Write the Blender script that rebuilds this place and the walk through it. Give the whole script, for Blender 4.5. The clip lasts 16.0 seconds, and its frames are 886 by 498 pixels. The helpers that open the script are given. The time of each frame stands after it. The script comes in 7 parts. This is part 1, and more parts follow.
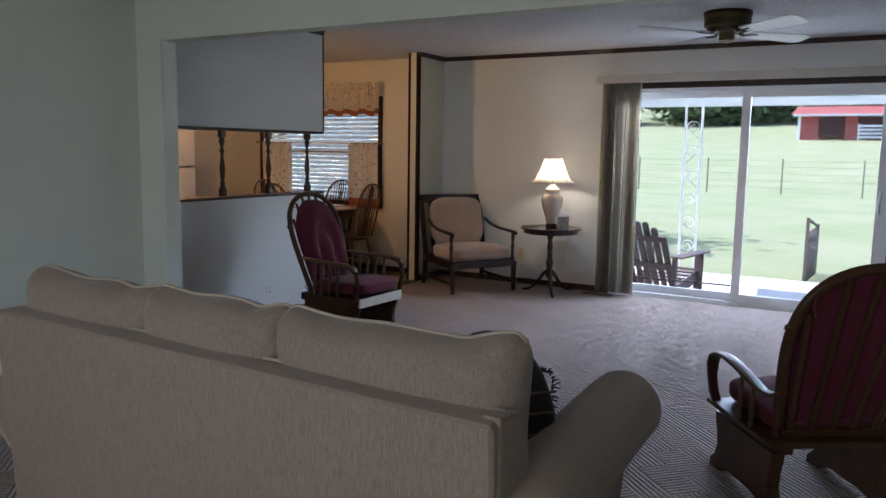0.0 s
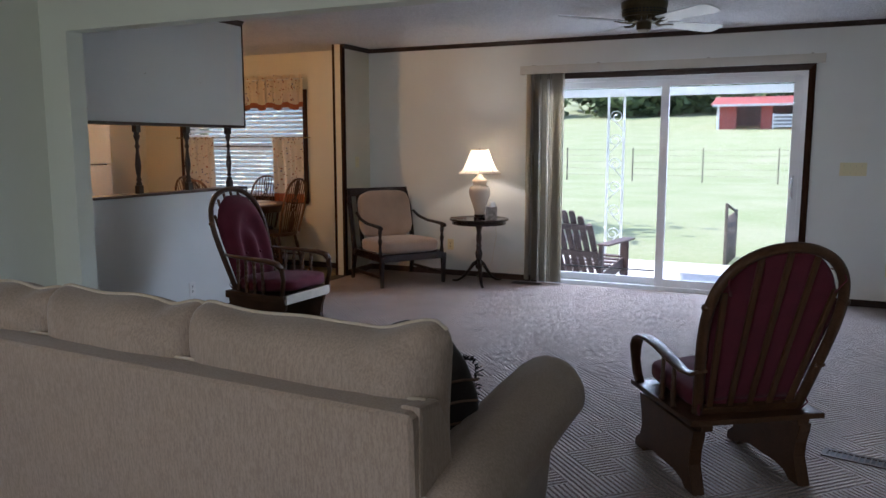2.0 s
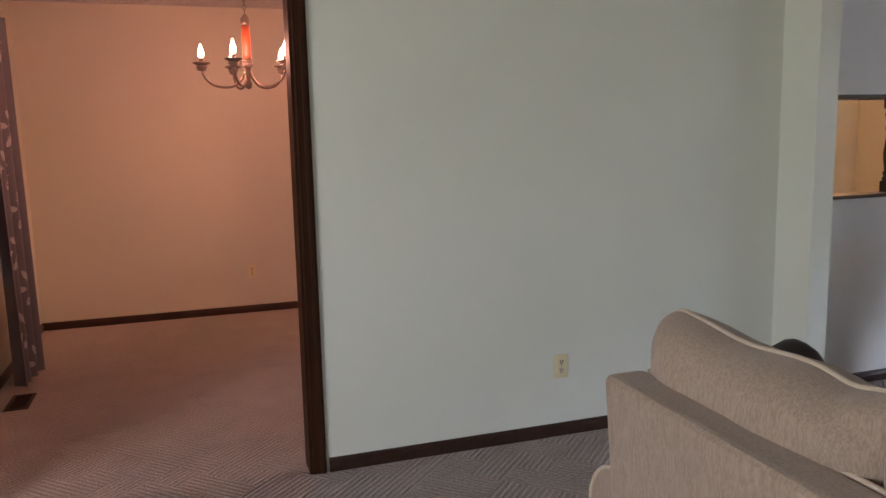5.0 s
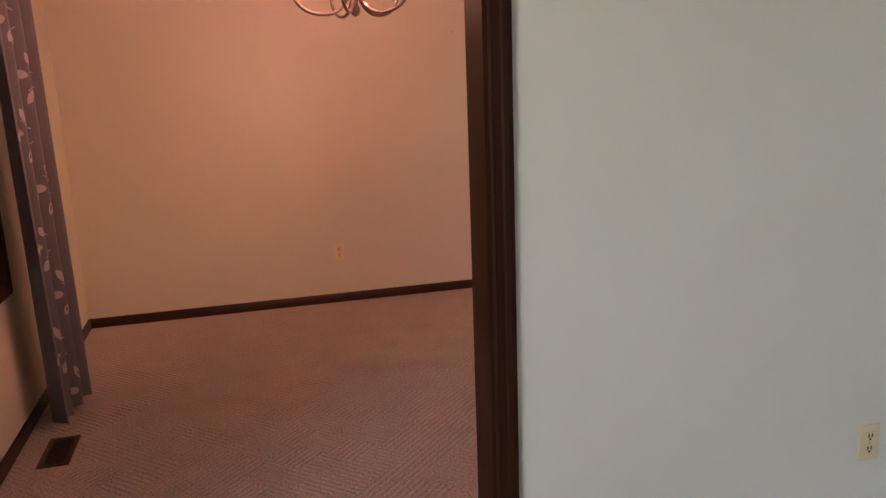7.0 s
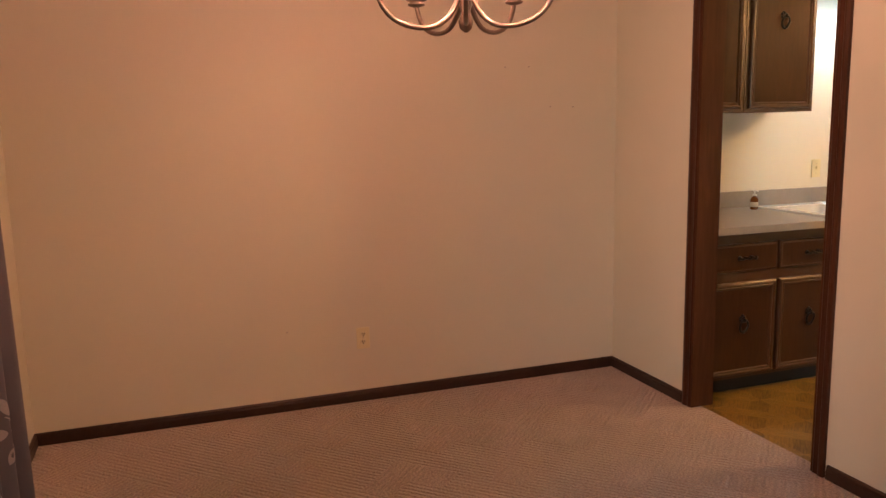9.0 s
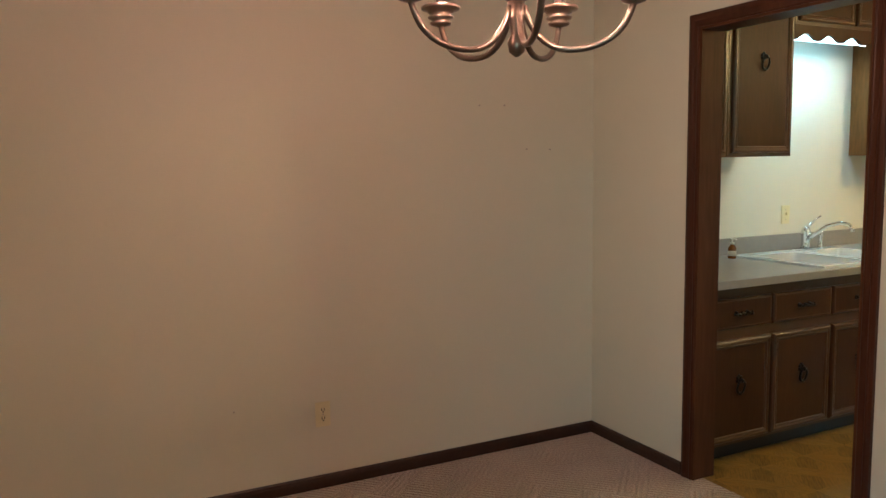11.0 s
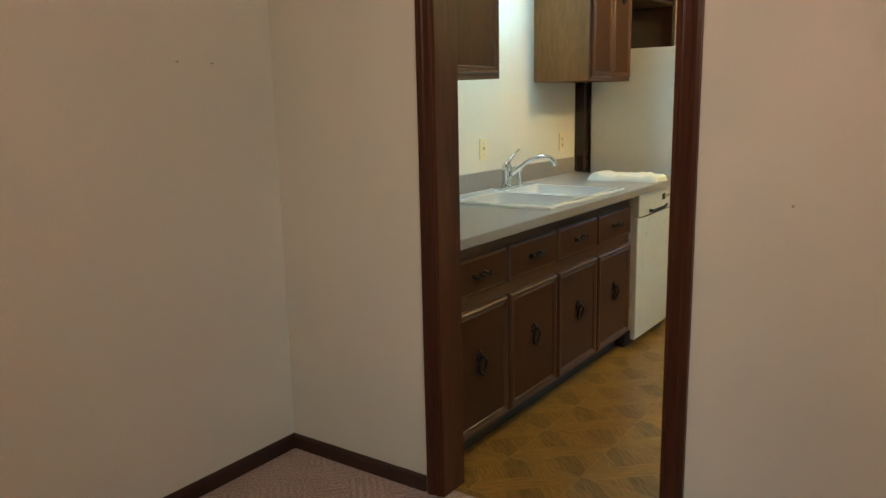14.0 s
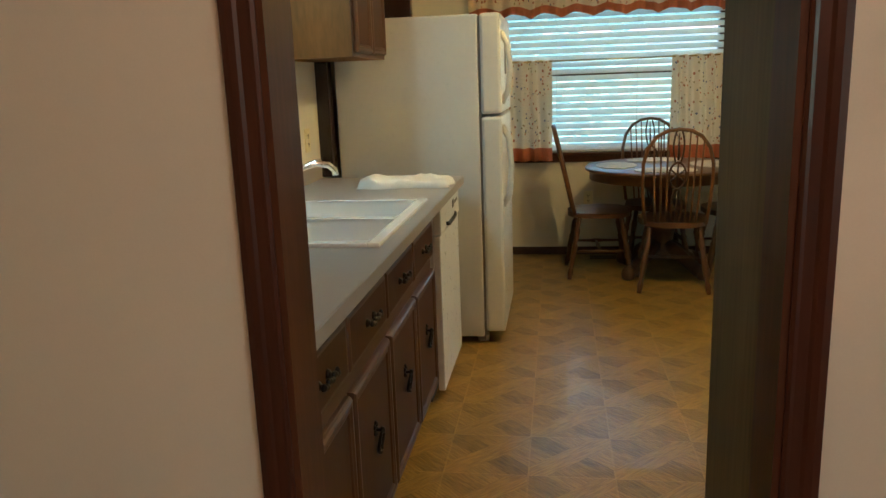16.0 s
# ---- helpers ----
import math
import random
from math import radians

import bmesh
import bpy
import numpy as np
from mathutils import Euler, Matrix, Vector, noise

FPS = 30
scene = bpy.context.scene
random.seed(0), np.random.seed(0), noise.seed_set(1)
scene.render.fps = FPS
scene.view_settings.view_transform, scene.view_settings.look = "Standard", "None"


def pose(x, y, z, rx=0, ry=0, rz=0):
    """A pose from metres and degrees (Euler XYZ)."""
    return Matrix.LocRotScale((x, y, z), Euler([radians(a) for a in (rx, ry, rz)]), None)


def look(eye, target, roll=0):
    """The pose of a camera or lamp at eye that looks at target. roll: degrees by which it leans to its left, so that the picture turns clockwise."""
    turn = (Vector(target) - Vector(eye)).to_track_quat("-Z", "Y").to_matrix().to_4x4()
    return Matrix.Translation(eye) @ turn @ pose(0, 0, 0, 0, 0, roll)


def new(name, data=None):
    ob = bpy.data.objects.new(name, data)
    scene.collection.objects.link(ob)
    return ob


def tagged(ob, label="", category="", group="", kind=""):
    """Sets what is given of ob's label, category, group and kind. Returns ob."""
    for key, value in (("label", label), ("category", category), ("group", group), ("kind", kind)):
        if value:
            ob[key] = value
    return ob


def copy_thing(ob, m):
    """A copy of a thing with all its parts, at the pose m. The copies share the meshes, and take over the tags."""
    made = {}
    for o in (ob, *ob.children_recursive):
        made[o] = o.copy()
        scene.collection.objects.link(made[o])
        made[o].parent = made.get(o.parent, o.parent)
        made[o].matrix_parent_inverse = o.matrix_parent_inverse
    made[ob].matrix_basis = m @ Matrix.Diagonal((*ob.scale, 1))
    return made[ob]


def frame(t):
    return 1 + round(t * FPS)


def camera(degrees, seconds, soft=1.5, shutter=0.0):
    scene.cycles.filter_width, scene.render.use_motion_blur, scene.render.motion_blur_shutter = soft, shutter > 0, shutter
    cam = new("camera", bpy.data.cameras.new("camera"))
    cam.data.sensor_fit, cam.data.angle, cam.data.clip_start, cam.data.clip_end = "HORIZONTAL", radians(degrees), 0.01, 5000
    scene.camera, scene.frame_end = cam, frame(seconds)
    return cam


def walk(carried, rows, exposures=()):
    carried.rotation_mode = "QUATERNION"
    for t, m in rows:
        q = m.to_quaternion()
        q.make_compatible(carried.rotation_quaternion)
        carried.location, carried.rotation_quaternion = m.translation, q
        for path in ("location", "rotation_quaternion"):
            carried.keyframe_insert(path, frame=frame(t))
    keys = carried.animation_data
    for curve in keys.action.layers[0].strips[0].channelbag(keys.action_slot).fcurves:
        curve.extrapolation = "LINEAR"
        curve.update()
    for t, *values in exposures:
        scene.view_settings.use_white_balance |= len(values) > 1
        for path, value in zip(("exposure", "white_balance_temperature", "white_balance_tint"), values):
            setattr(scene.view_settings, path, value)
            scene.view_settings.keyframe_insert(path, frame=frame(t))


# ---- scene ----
cam = camera(60.2, 16.0)
PATH = [
    (0, (-0.176, 0.025, 1.438), (-1.164, 1.745, 1.179), 0.9),
    (0.5, (-0.161, 0.008, 1.407), (-1.0, 1.806, 1.155), 0.7),
    (1, (-0.143, 0.011, 1.405), (-0.868, 1.859, 1.165), 0.4),
    (1.5, (-0.157, -0.002, 1.426), (-0.845, 1.858, 1.171), 0.2),
    (2, (-0.152, 0.076, 1.416), (-0.985, 1.874, 1.144), 0.0),
    (2.5, (-0.232, 0.208, 1.41), (-1.336, 1.853, 1.137), 0.1),
    (3, (-0.322, 0.291, 1.403), (-1.703, 1.716, 1.151), 0.1),
    (3.5, (-0.535, 0.372, 1.369), (-2.14, 1.545, 1.151), -0.7),
    (4, (-0.819, 0.451, 1.378), (-2.567, 1.399, 1.163), -1.1),
    (4.5, (-1.066, 0.549, 1.389), (-2.899, 1.312, 1.148), -0.9),
    (5, (-1.383, 0.652, 1.4), (-3.261, 1.277, 1.112), -1.3),
    (5.2, (-1.511, 0.643, 1.398), (-3.396, 1.234, 1.09), -1.4),
    (7.5, (-3.141, 0.471, 1.43), (-5.029, 0.971, 1.001), -2.2),
    (8, (-3.486, 0.42, 1.417), (-5.381, 0.945, 1.048), -1.9),
    (8.5, (-3.757, 0.307, 1.435), (-5.632, 0.91, 1.091), -1.5),
    (9, (-3.941, 0.227, 1.443), (-5.805, 0.88, 1.127), -1.2),
    (9.5, (-4.189, 0.211, 1.453), (-6.027, 0.95, 1.178), -0.7),
    (9.7, (-4.301, 0.239, 1.455), (-6.119, 1.033, 1.203), -0.5),
    (11.8, (-4.559, -0.027, 1.466), (-6.298, 0.93, 1.226), -1.2),
    (12, (-4.576, -0.041, 1.446), (-6.289, 0.96, 1.189), -1.3),
    (12.5, (-4.681, 0.037, 1.415), (-6.28, 1.202, 1.122), -1.6),
    (13, (-4.956, 0.209, 1.414), (-6.416, 1.539, 1.099), -1.4),
    (13.5, (-5.238, 0.401, 1.399), (-6.532, 1.884, 1.044), -1.4),
    (14, (-5.577, 0.591, 1.399), (-6.71, 2.195, 1.015), -1.2),
    (14.5, (-5.891, 0.8, 1.388), (-6.815, 2.528, 0.988), -0.7),
    (15, (-6.178, 1.02, 1.377), (-6.874, 2.844, 0.945), -0.7),
    (15.5, (-6.482, 1.225, 1.386), (-6.96, 3.117, 0.947), -1.1),
    (16, (-6.596, 1.472, 1.374), (-6.893, 3.403, 0.945), -2.1),
]
# seconds, stops, kelvin, tint
EXPOSURES = [
    (0.0, 1.65, 5600, 19), (1.5, 1.7, 5600, 19), (2.5, 1.9, 5850, 20), (3.0, 2.22, 6050, 20), (3.5, 2.78, 6250, 23), (4.2, 2.68, 6200, 25), (5.2, 2.58, 6200, 26),
    (7.5, 2.75, 6600, 28), (8.5, 2.72, 6950, 22), (9.1, 2.8, 6350, 8), (9.7, 2.72, 5700, -6), (11.8, 2.47, 4450, -23),
    (12.5, 2.45, 4450, -23), (14.0, 2.5, 4600, -22), (15.5, 2.3, 5000, -19), (16.0, 2.3, 5050, -19),
]
walk(cam, [(t, look(eye, target, roll)) for t, eye, target, roll in PATH], EXPOSURES)

# ---- world, sun, lamps ----
world = bpy.data.worlds.new("sky")
scene.world = world
world.use_nodes = True
wn = world.node_tree
sky = wn.nodes.new("ShaderNodeTexSky")
sky.sky_type = 'NISHITA'
sky.sun_disc = False
sky.sun_elevation, sky.sun_rotation = radians(56), radians(270)
wn.nodes["Background"].inputs[1].default_value = 0.15
wn.links.new(sky.outputs[0], wn.nodes["Background"].inputs[0])


def lamp(name, kind, m, energy, color, **kw):
    d = bpy.data.lights.new(name, kind)
    d.energy, d.color = energy, color
    if kind == 'AREA':
        d.shape, d.size, d.size_y = 'RECTANGLE', kw["size"][0], kw["size"][1]
    elif kind == 'SUN':
        d.angle = kw["angle"]
    else:
        d.shadow_soft_size = kw.get("radius", 0.02)
    ob = new(name, d)
    ob.matrix_world = m
    return ob


lamp("sun", 'SUN', look((-10, 8.0, 15.0), (0, 9.2, 0)), 3.4, (1.0, 0.95, 0.86), angle=radians(0.55))
# daylight of the front picture window
lamp("front_window_daylight", 'AREA', look((-1.6, -2.28, 1.45), (-1.6, 5, 1.1)), 12.0, (1.0, 0.96, 0.80), size=(2.2, 1.3))
# added lamp hidden under the awning, stands in for sky light through the slider
lamp("slider_sky_fill", 'AREA', look((-1.35, 8.5, 2.25), (-1.35, 5.0, 1.0)), 46, (0.78, 0.89, 1.0), size=(2.4, 0.15))
# daylight of the nook window
lamp("nook_window_daylight", 'AREA', look((-6.3, 8.1, 1.4), (-6.3, 5, 1.4)), 2.1, (0.60, 0.82, 1.0), size=(2.0, 1.5))
CHAND_W = 1.25
SINK_W = 1.0
KITCHEN_W = 15.5
TABLE_LAMP_W = 2.1


# ---- materials ----
MATS = {}


def material(name, color, rough=0.6, metal=0.0, var=0.12, scale=6.0, fine=120.0, bump=0.05, bump_dist=0.002, coat=0.0,
             sheen=0.0, stretch=(1, 1, 1), second=None, alpha=None, emit=0.0, transmission=0.0, random=0.0, mix=(0.35, 0.65), ior=1.45, grain=0.4):
    if name in MATS:
        return MATS[name]
    m = bpy.data.materials.new(name)
    m.use_nodes = True
    t = m.node_tree
    b = t.nodes["Principled BSDF"]
    N = lambda kind: t.nodes.new(kind)
    L = t.links.new
    co = N("ShaderNodeTexCoord")
    mp = N("ShaderNodeMapping")
    mp.inputs["Scale"].default_value = stretch
    L(co.outputs["Object"], mp.inputs[0])
    big = N("ShaderNodeTexNoise")
    big.inputs["Scale"].default_value, big.inputs["Detail"].default_value = scale, 6
    L(mp.outputs[0], big.inputs[0])
    small = N("ShaderNodeTexNoise")
    small.inputs["Scale"].default_value, small.inputs["Detail"].default_value = fine, 3
    L(mp.outputs[0], small.inputs[0])
    ramp = N("ShaderNodeValToRGB")
    c = Vector(color)
    lo = c * (1 - var) if second is None else Vector(second)
    hi = c * (1 + var) if second is None else c
    ramp.color_ramp.elements[0].color, ramp.color_ramp.elements[1].color = (*lo, 1), (*[min(v, 1) for v in hi], 1)
    ramp.color_ramp.elements[0].position, ramp.color_ramp.elements[1].position = mix
    add = N("ShaderNodeMix")
    add.inputs["Factor"].default_value = grain
    L(big.outputs[0], add.inputs["A"])
    L(small.outputs[0], add.inputs["B"])
    L(add.outputs[0], ramp.inputs[0])
    out = ramp.outputs[0]
    if random:
        info = N("ShaderNodeObjectInfo")
        hsv = N("ShaderNodeHueSaturation")
        mr = N("ShaderNodeMapRange")
        mr.inputs["To Min"].default_value, mr.inputs["To Max"].default_value = 1 - random, 1 + random
        L(info.outputs["Random"], mr.inputs[0])
        L(mr.outputs[0], hsv.inputs["Value"])
        L(out, hsv.inputs["Color"])
        out = hsv.outputs[0]
    L(out, b.inputs["Base Color"])
    rr = N("ShaderNodeMapRange")
    rr.inputs["To Min"].default_value, rr.inputs["To Max"].default_value = max(rough - 0.08, 0.02), min(rough + 0.08, 1)
    L(big.outputs[0], rr.inputs[0])
    L(rr.outputs[0], b.inputs["Roughness"])
    b.inputs["Metallic"].default_value = metal
    b.inputs["Coat Weight"].default_value = coat
    b.inputs["Sheen Weight"].default_value = sheen
    b.inputs["Transmission Weight"].default_value = transmission
    b.inputs["IOR"].default_value = ior
    if bump:
        bp = N("ShaderNodeBump")
        bp.inputs["Strength"].default_value, bp.inputs["Distance"].default_value = bump, bump_dist
        L(small.outputs[0], bp.inputs["Height"])
        L(bp.outputs[0], b.inputs["Normal"])
    if emit:
        b.inputs["Emission Color"].default_value = (*color, 1)
        b.inputs["Emission Strength"].default_value = emit
    MATS[name] = m
    return m


WALL = material("wall_paint_white", (0.735, 0.76, 0.74), 0.55, var=0.02, scale=1.5, fine=260, bump=0.05)
WALL_FRONT = material("wall_paint_pale_green", (0.715, 0.755, 0.67), 0.55, var=0.02, scale=1.5, fine=260, bump=0.05)
WALL_CREAM = material("wall_paint_cream", (0.67, 0.652, 0.54), 0.5, var=0.025, scale=1.2, fine=240, bump=0.05)
WALL_KITCHEN = material("wall_paint_kitchen", (0.68, 0.655, 0.565), 0.5, var=0.02, scale=1.5, fine=240, bump=0.05)
CEIL = material("ceiling_texture", (0.74, 0.74, 0.74), 0.9, var=0.22, scale=4, fine=75, bump=1.0, bump_dist=0.02, grain=0.9)
TRIM = material("dark_stained_trim", (0.034, 0.014, 0.007), 0.5, var=0.35, scale=5, fine=60, stretch=(1, 1, 0.08), bump=0.08, ior=1.15)
TRIM_H = material("dark_stained_baseboard", (0.034, 0.015, 0.009), 0.4, var=0.3, scale=8, fine=60, bump=0.08, coat=0.1)
CARPET = material("carpet_sculpted_beige", (0.45, 0.362, 0.312), 0.95, var=0.36, scale=5, fine=120, bump=1.0, bump_dist=0.014, sheen=0.3, grain=0.82)
VALANCE = material("cream_valance_vinyl", (0.58, 0.56, 0.50), 0.5, var=0.05, bump=0.02)
WHITE_PLASTIC = material("white_plastic", (0.78, 0.78, 0.76), 0.35, var=0.03, bump=0)
IVORY = material("ivory_plastic", (0.72, 0.66, 0.42), 0.35, var=0.03, bump=0)
VINYL_WHITE = material("white_vinyl_frame", (0.78, 0.8, 0.82), 0.35, var=0.03, bump=0)
# near-black for black parts; in slots, vents and ducts stands in for inner shade
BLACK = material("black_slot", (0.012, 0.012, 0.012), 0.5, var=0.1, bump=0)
TRIM_RED = material("red_brown_stained_trim", (0.055, 0.0185, 0.0088), 0.36, var=0.3, scale=5, fine=60, stretch=(1, 1, 0.06), bump=0.06, coat=0.08, ior=1.3)
SPINDLE = material("dark_turned_wood", (0.02, 0.011, 0.008), 0.3, var=0.25, scale=12, fine=90, bump=0.05, coat=0.3)
STEEL = material("dull_steel", (0.4, 0.38, 0.35), 0.4, 0.9, var=0.1, bump=0)
BROWN_METAL = material("brown_enamel_metal", (0.06, 0.04, 0.03), 0.4, 0.3, var=0.15, bump=0.02)
CHROME = material("chrome", (0.75, 0.76, 0.78), 0.08, 1.0, var=0.02, bump=0)


def woven(name, light, dark, scale=260.0, rough=0.85, streak=(1, 1, 0.12), slub=0.5):
    """Upholstery of crossed threads with pale slubs."""
    m = material(name, light, rough, var=0.06, scale=4, fine=scale, bump=0.35, bump_dist=0.002, sheen=0.25)
    t = m.node_tree
    b = t.nodes["Principled BSDF"]
    base = b.inputs["Base Color"].links[0].from_socket
    co = t.nodes.new("ShaderNodeTexCoord")
    outs = []
    for st in (streak, (1.6, 1.6, 0.5)):
        mp = t.nodes.new("ShaderNodeMapping")
        mp.inputs["Scale"].default_value = st
        nz = t.nodes.new("ShaderNodeTexNoise")
        nz.inputs["Scale"].default_value, nz.inputs["Detail"].default_value = scale * 0.55, 4
        t.links.new(co.outputs["Object"], mp.inputs[0])
        t.links.new(mp.outputs[0], nz.inputs[0])
        outs.append(nz.outputs[0])
    mul = t.nodes.new("ShaderNodeMath")
    mul.operation = 'ADD'
    t.links.new(outs[0], mul.inputs[0])
    t.links.new(outs[1], mul.inputs[1])
    mr = t.nodes.new("ShaderNodeMapRange")
    mr.inputs["From Min"].default_value, mr.inputs["From Max"].default_value = 0.82, 1.2
    mr.inputs["To Min"].default_value, mr.inputs["To Max"].default_value = slub, 0.0
    t.links.new(mul.outputs[0], mr.inputs[0])
    mx = t.nodes.new("ShaderNodeMix")
    mx.data_type = 'RGBA'
    mx.inputs["B"].default_value = (*dark, 1)
    t.links.new(mr.outputs[0], mx.inputs["Factor"])
    t.links.new(base, mx.inputs["A"])
    t.links.new(mx.outputs["Result"], b.inputs["Base Color"])
    return m


SOFA = woven("sofa_weave", (0.345, 0.270, 0.208), (0.19, 0.14, 0.103), scale=300.0, slub=0.55)
PIPING = material("sofa_piping", (0.47, 0.40, 0.31), 0.8, var=0.1, bump=0.2)
BURGUNDY = material("burgundy_cotton", (0.105, 0.013, 0.026), 0.95, var=0.2, scale=14, fine=300, bump=0.3, sheen=0.05)
OAK = material("brown_oak", (0.07, 0.031, 0.012), 0.38, var=0.3, scale=6, fine=80, stretch=(1, 1, 0.15), bump=0.08, coat=0.12)
OAK_LIGHT = material("honey_oak", (0.125, 0.056, 0.018), 0.35, var=0.25, scale=6, fine=80, stretch=(1, 1, 0.15), bump=0.06, coat=0.15)
GLIDER_WOOD = material("glider_oak", (0.062, 0.030, 0.014), 0.42, var=0.3, scale=8, fine=90, bump=0.06, coat=0.06, ior=1.3)
MAHOGANY = material("mahogany", (0.022, 0.009, 0.007), 0.25, var=0.3, scale=8, fine=90, bump=0.04, coat=0.4)
VELVET = material("beige_velour", (0.42, 0.31, 0.235), 0.85, var=0.1, scale=7, fine=200, bump=0.1, sheen=0.5)
OFFWHITE_FABRIC = material("offwhite_fabric", (0.62, 0.58, 0.48), 0.85, var=0.08, scale=20, fine=300, bump=0.2)
CERAMIC = material("cream_ceramic", (0.66, 0.58, 0.48), 0.12, var=0.03, scale=5, bump=0, coat=0.5)
BRASS_DARK = material("antique_brass", (0.11, 0.085, 0.045), 0.35, 0.85, var=0.2, bump=0.03)
BLADE = material("fan_blade_white", (0.80, 0.82, 0.82), 0.22, var=0.05, bump=0.02)
GLASS = material("window_glass", (1, 1, 1), 0.0, var=0.0, bump=0, transmission=1.0, ior=1.12)
TISSUE = material("tissue_paper", (0.8, 0.8, 0.8), 0.9, var=0.03, bump=0)
TISSUE_BOX = material("tissue_box_print", (0.32, 0.31, 0.30), 0.6, var=0.5, scale=30, fine=70, bump=0)
DARK_THROW = material("dark_throw", (0.018, 0.014, 0.013), 0.95, var=0.3, scale=15, fine=260, bump=0.5, sheen=0.4)
RED_THREAD = material("throw_stripe", (0.16, 0.10, 0.07), 0.95, var=0.3, scale=15, fine=260, bump=0.4)


def shade_material(name, color, strength, transl=0.6):
    """Pale cloth that lets a lamp shine through."""
    m = bpy.data.materials.new(name)
    m.use_nodes = True
    t = m.node_tree
    b = t.nodes["Principled BSDF"]
    b.inputs["Base Color"].default_value = (*color, 1)
    b.inputs["Roughness"].default_value = 0.9
    tr = t.nodes.new("ShaderNodeBsdfTranslucent")
    tr.inputs[0].default_value = (*color, 1)
    nz = t.nodes.new("ShaderNodeTexNoise")
    nz.inputs["Scale"].default_value = 220
    bp = t.nodes.new("ShaderNodeBump")
    bp.inputs["Strength"].default_value = 0.2
    t.links.new(nz.outputs[0], bp.inputs["Height"])
    t.links.new(bp.outputs[0], b.inputs["Normal"])
    mx = t.nodes.new("ShaderNodeMixShader")
    mx.inputs[0].default_value = transl
    t.links.new(b.outputs[0], mx.inputs[1])
    t.links.new(tr.outputs[0], mx.inputs[2])
    t.links.new(mx.outputs[0], t.nodes["Material Output"].inputs[0])
    return m


SHADE = shade_material("lamp_shade_cloth", (0.82, 0.76, 0.62), 0.0)
VANE = shade_material("vertical_vane_cloth", (0.60, 0.54, 0.43), 0.0, 0.35)
SLAT = shade_material("blind_slat_white", (0.88, 0.89, 0.89), 0.0, 0.35)


def nodes_of(m):
    t = m.node_tree
    return t, t.nodes["Principled BSDF"], t.links.new


def mathn(t, op, a, b=None):
    n = t.nodes.new("ShaderNodeMath")
    n.operation = op
    for i, v in enumerate((a, b)):
        if v is None:
            continue
        if isinstance(v, (int, float)):
            n.inputs[i].default_value = v
        else:
            t.links.new(v, n.inputs[i])
    return n.outputs[0]


def ridged_cells(t, cell, ridges, turn):
    """Square cells turned by an angle, each with ridges along one of two directions; returns (ridge 0..1, cell random)."""
    co = t.nodes.new("ShaderNodeTexCoord")
    mp = t.nodes.new("ShaderNodeMapping")
    mp.inputs["Rotation"].default_value = (0, 0, radians(turn))
    mp.inputs["Scale"].default_value = (1 / cell, 1 / cell, 1 / cell)
    t.links.new(co.outputs["Object"], mp.inputs[0])
    fl = t.nodes.new("ShaderNodeVectorMath")
    fl.operation = 'FLOOR'
    t.links.new(mp.outputs[0], fl.inputs[0])
    sc = t.nodes.new("ShaderNodeSeparateXYZ")
    t.links.new(fl.outputs[0], sc.inputs[0])
    cb = t.nodes.new("ShaderNodeCombineXYZ")
    t.links.new(sc.outputs[0], cb.inputs[0])
    t.links.new(sc.outputs[1], cb.inputs[1])
    wn_ = t.nodes.new("ShaderNodeTexWhiteNoise")
    wn_.noise_dimensions = '3D'
    t.links.new(cb.outputs[0], wn_.inputs[0])
    sp = t.nodes.new("ShaderNodeSeparateXYZ")
    t.links.new(mp.outputs[0], sp.inputs[0])
    return sp.outputs[0], sp.outputs[1], sc.outputs[0], sc.outputs[1], wn_.outputs[0]


def mix_float(t, f, a, b):
    n = t.nodes.new("ShaderNodeMix")
    t.links.new(f, n.inputs["Factor"])
    for key, v in (("A", a), ("B", b)):
        if isinstance(v, (int, float)):
            n.inputs[key].default_value = v
        else:
            t.links.new(v, n.inputs[key])
    return n.outputs[0]


def mix_color(t, f, a, b):
    n = t.nodes.new("ShaderNodeMix")
    n.data_type = 'RGBA'
    if isinstance(f, (int, float)):
        n.inputs["Factor"].default_value = f
    else:
        t.links.new(f, n.inputs["Factor"])
    for key, v in (("A", a), ("B", b)):
        if isinstance(v, tuple):
            n.inputs[key].default_value = v
        else:
            t.links.new(v, n.inputs[key])
    return n.outputs["Result"]


# sculpted pile: patches of ridges in two directions
t, b_, L_ = nodes_of(CARPET)
u, v, iu, iv, rn = ridged_cells(t, 0.15, 6, 45)
pick = mathn(t, 'GREATER_THAN', rn, 0.5)
along = mix_float(t, pick, u, v)
wob = t.nodes.new("ShaderNodeTexNoise")
wob.inputs["Scale"].default_value = 9
co_ = t.nodes.new("ShaderNodeTexCoord")
L_(co_.outputs["Object"], wob.inputs[0])
ph = mathn(t, 'ADD', mathn(t, 'MULTIPLY', along, 2 * math.pi * 6), mathn(t, 'MULTIPLY', wob.outputs[0], 1.6))
ridge = mathn(t, 'MULTIPLY', mathn(t, 'ADD', mathn(t, 'SINE', ph), 1.0), 0.5)
amp = mix_float(t, wob.outputs[0], 0.2, 1.0)
ridge = mathn(t, 'MULTIPLY', ridge, amp)
# relief's shade also put in the colour: grooves darker, crests paler
base_ = b_.inputs["Base Color"].links[0].from_socket
hsv = t.nodes.new("ShaderNodeHueSaturation")
L_(mathn(t, 'ADD', mathn(t, 'MULTIPLY', ridge, 0.22), 0.89), hsv.inputs["Value"])
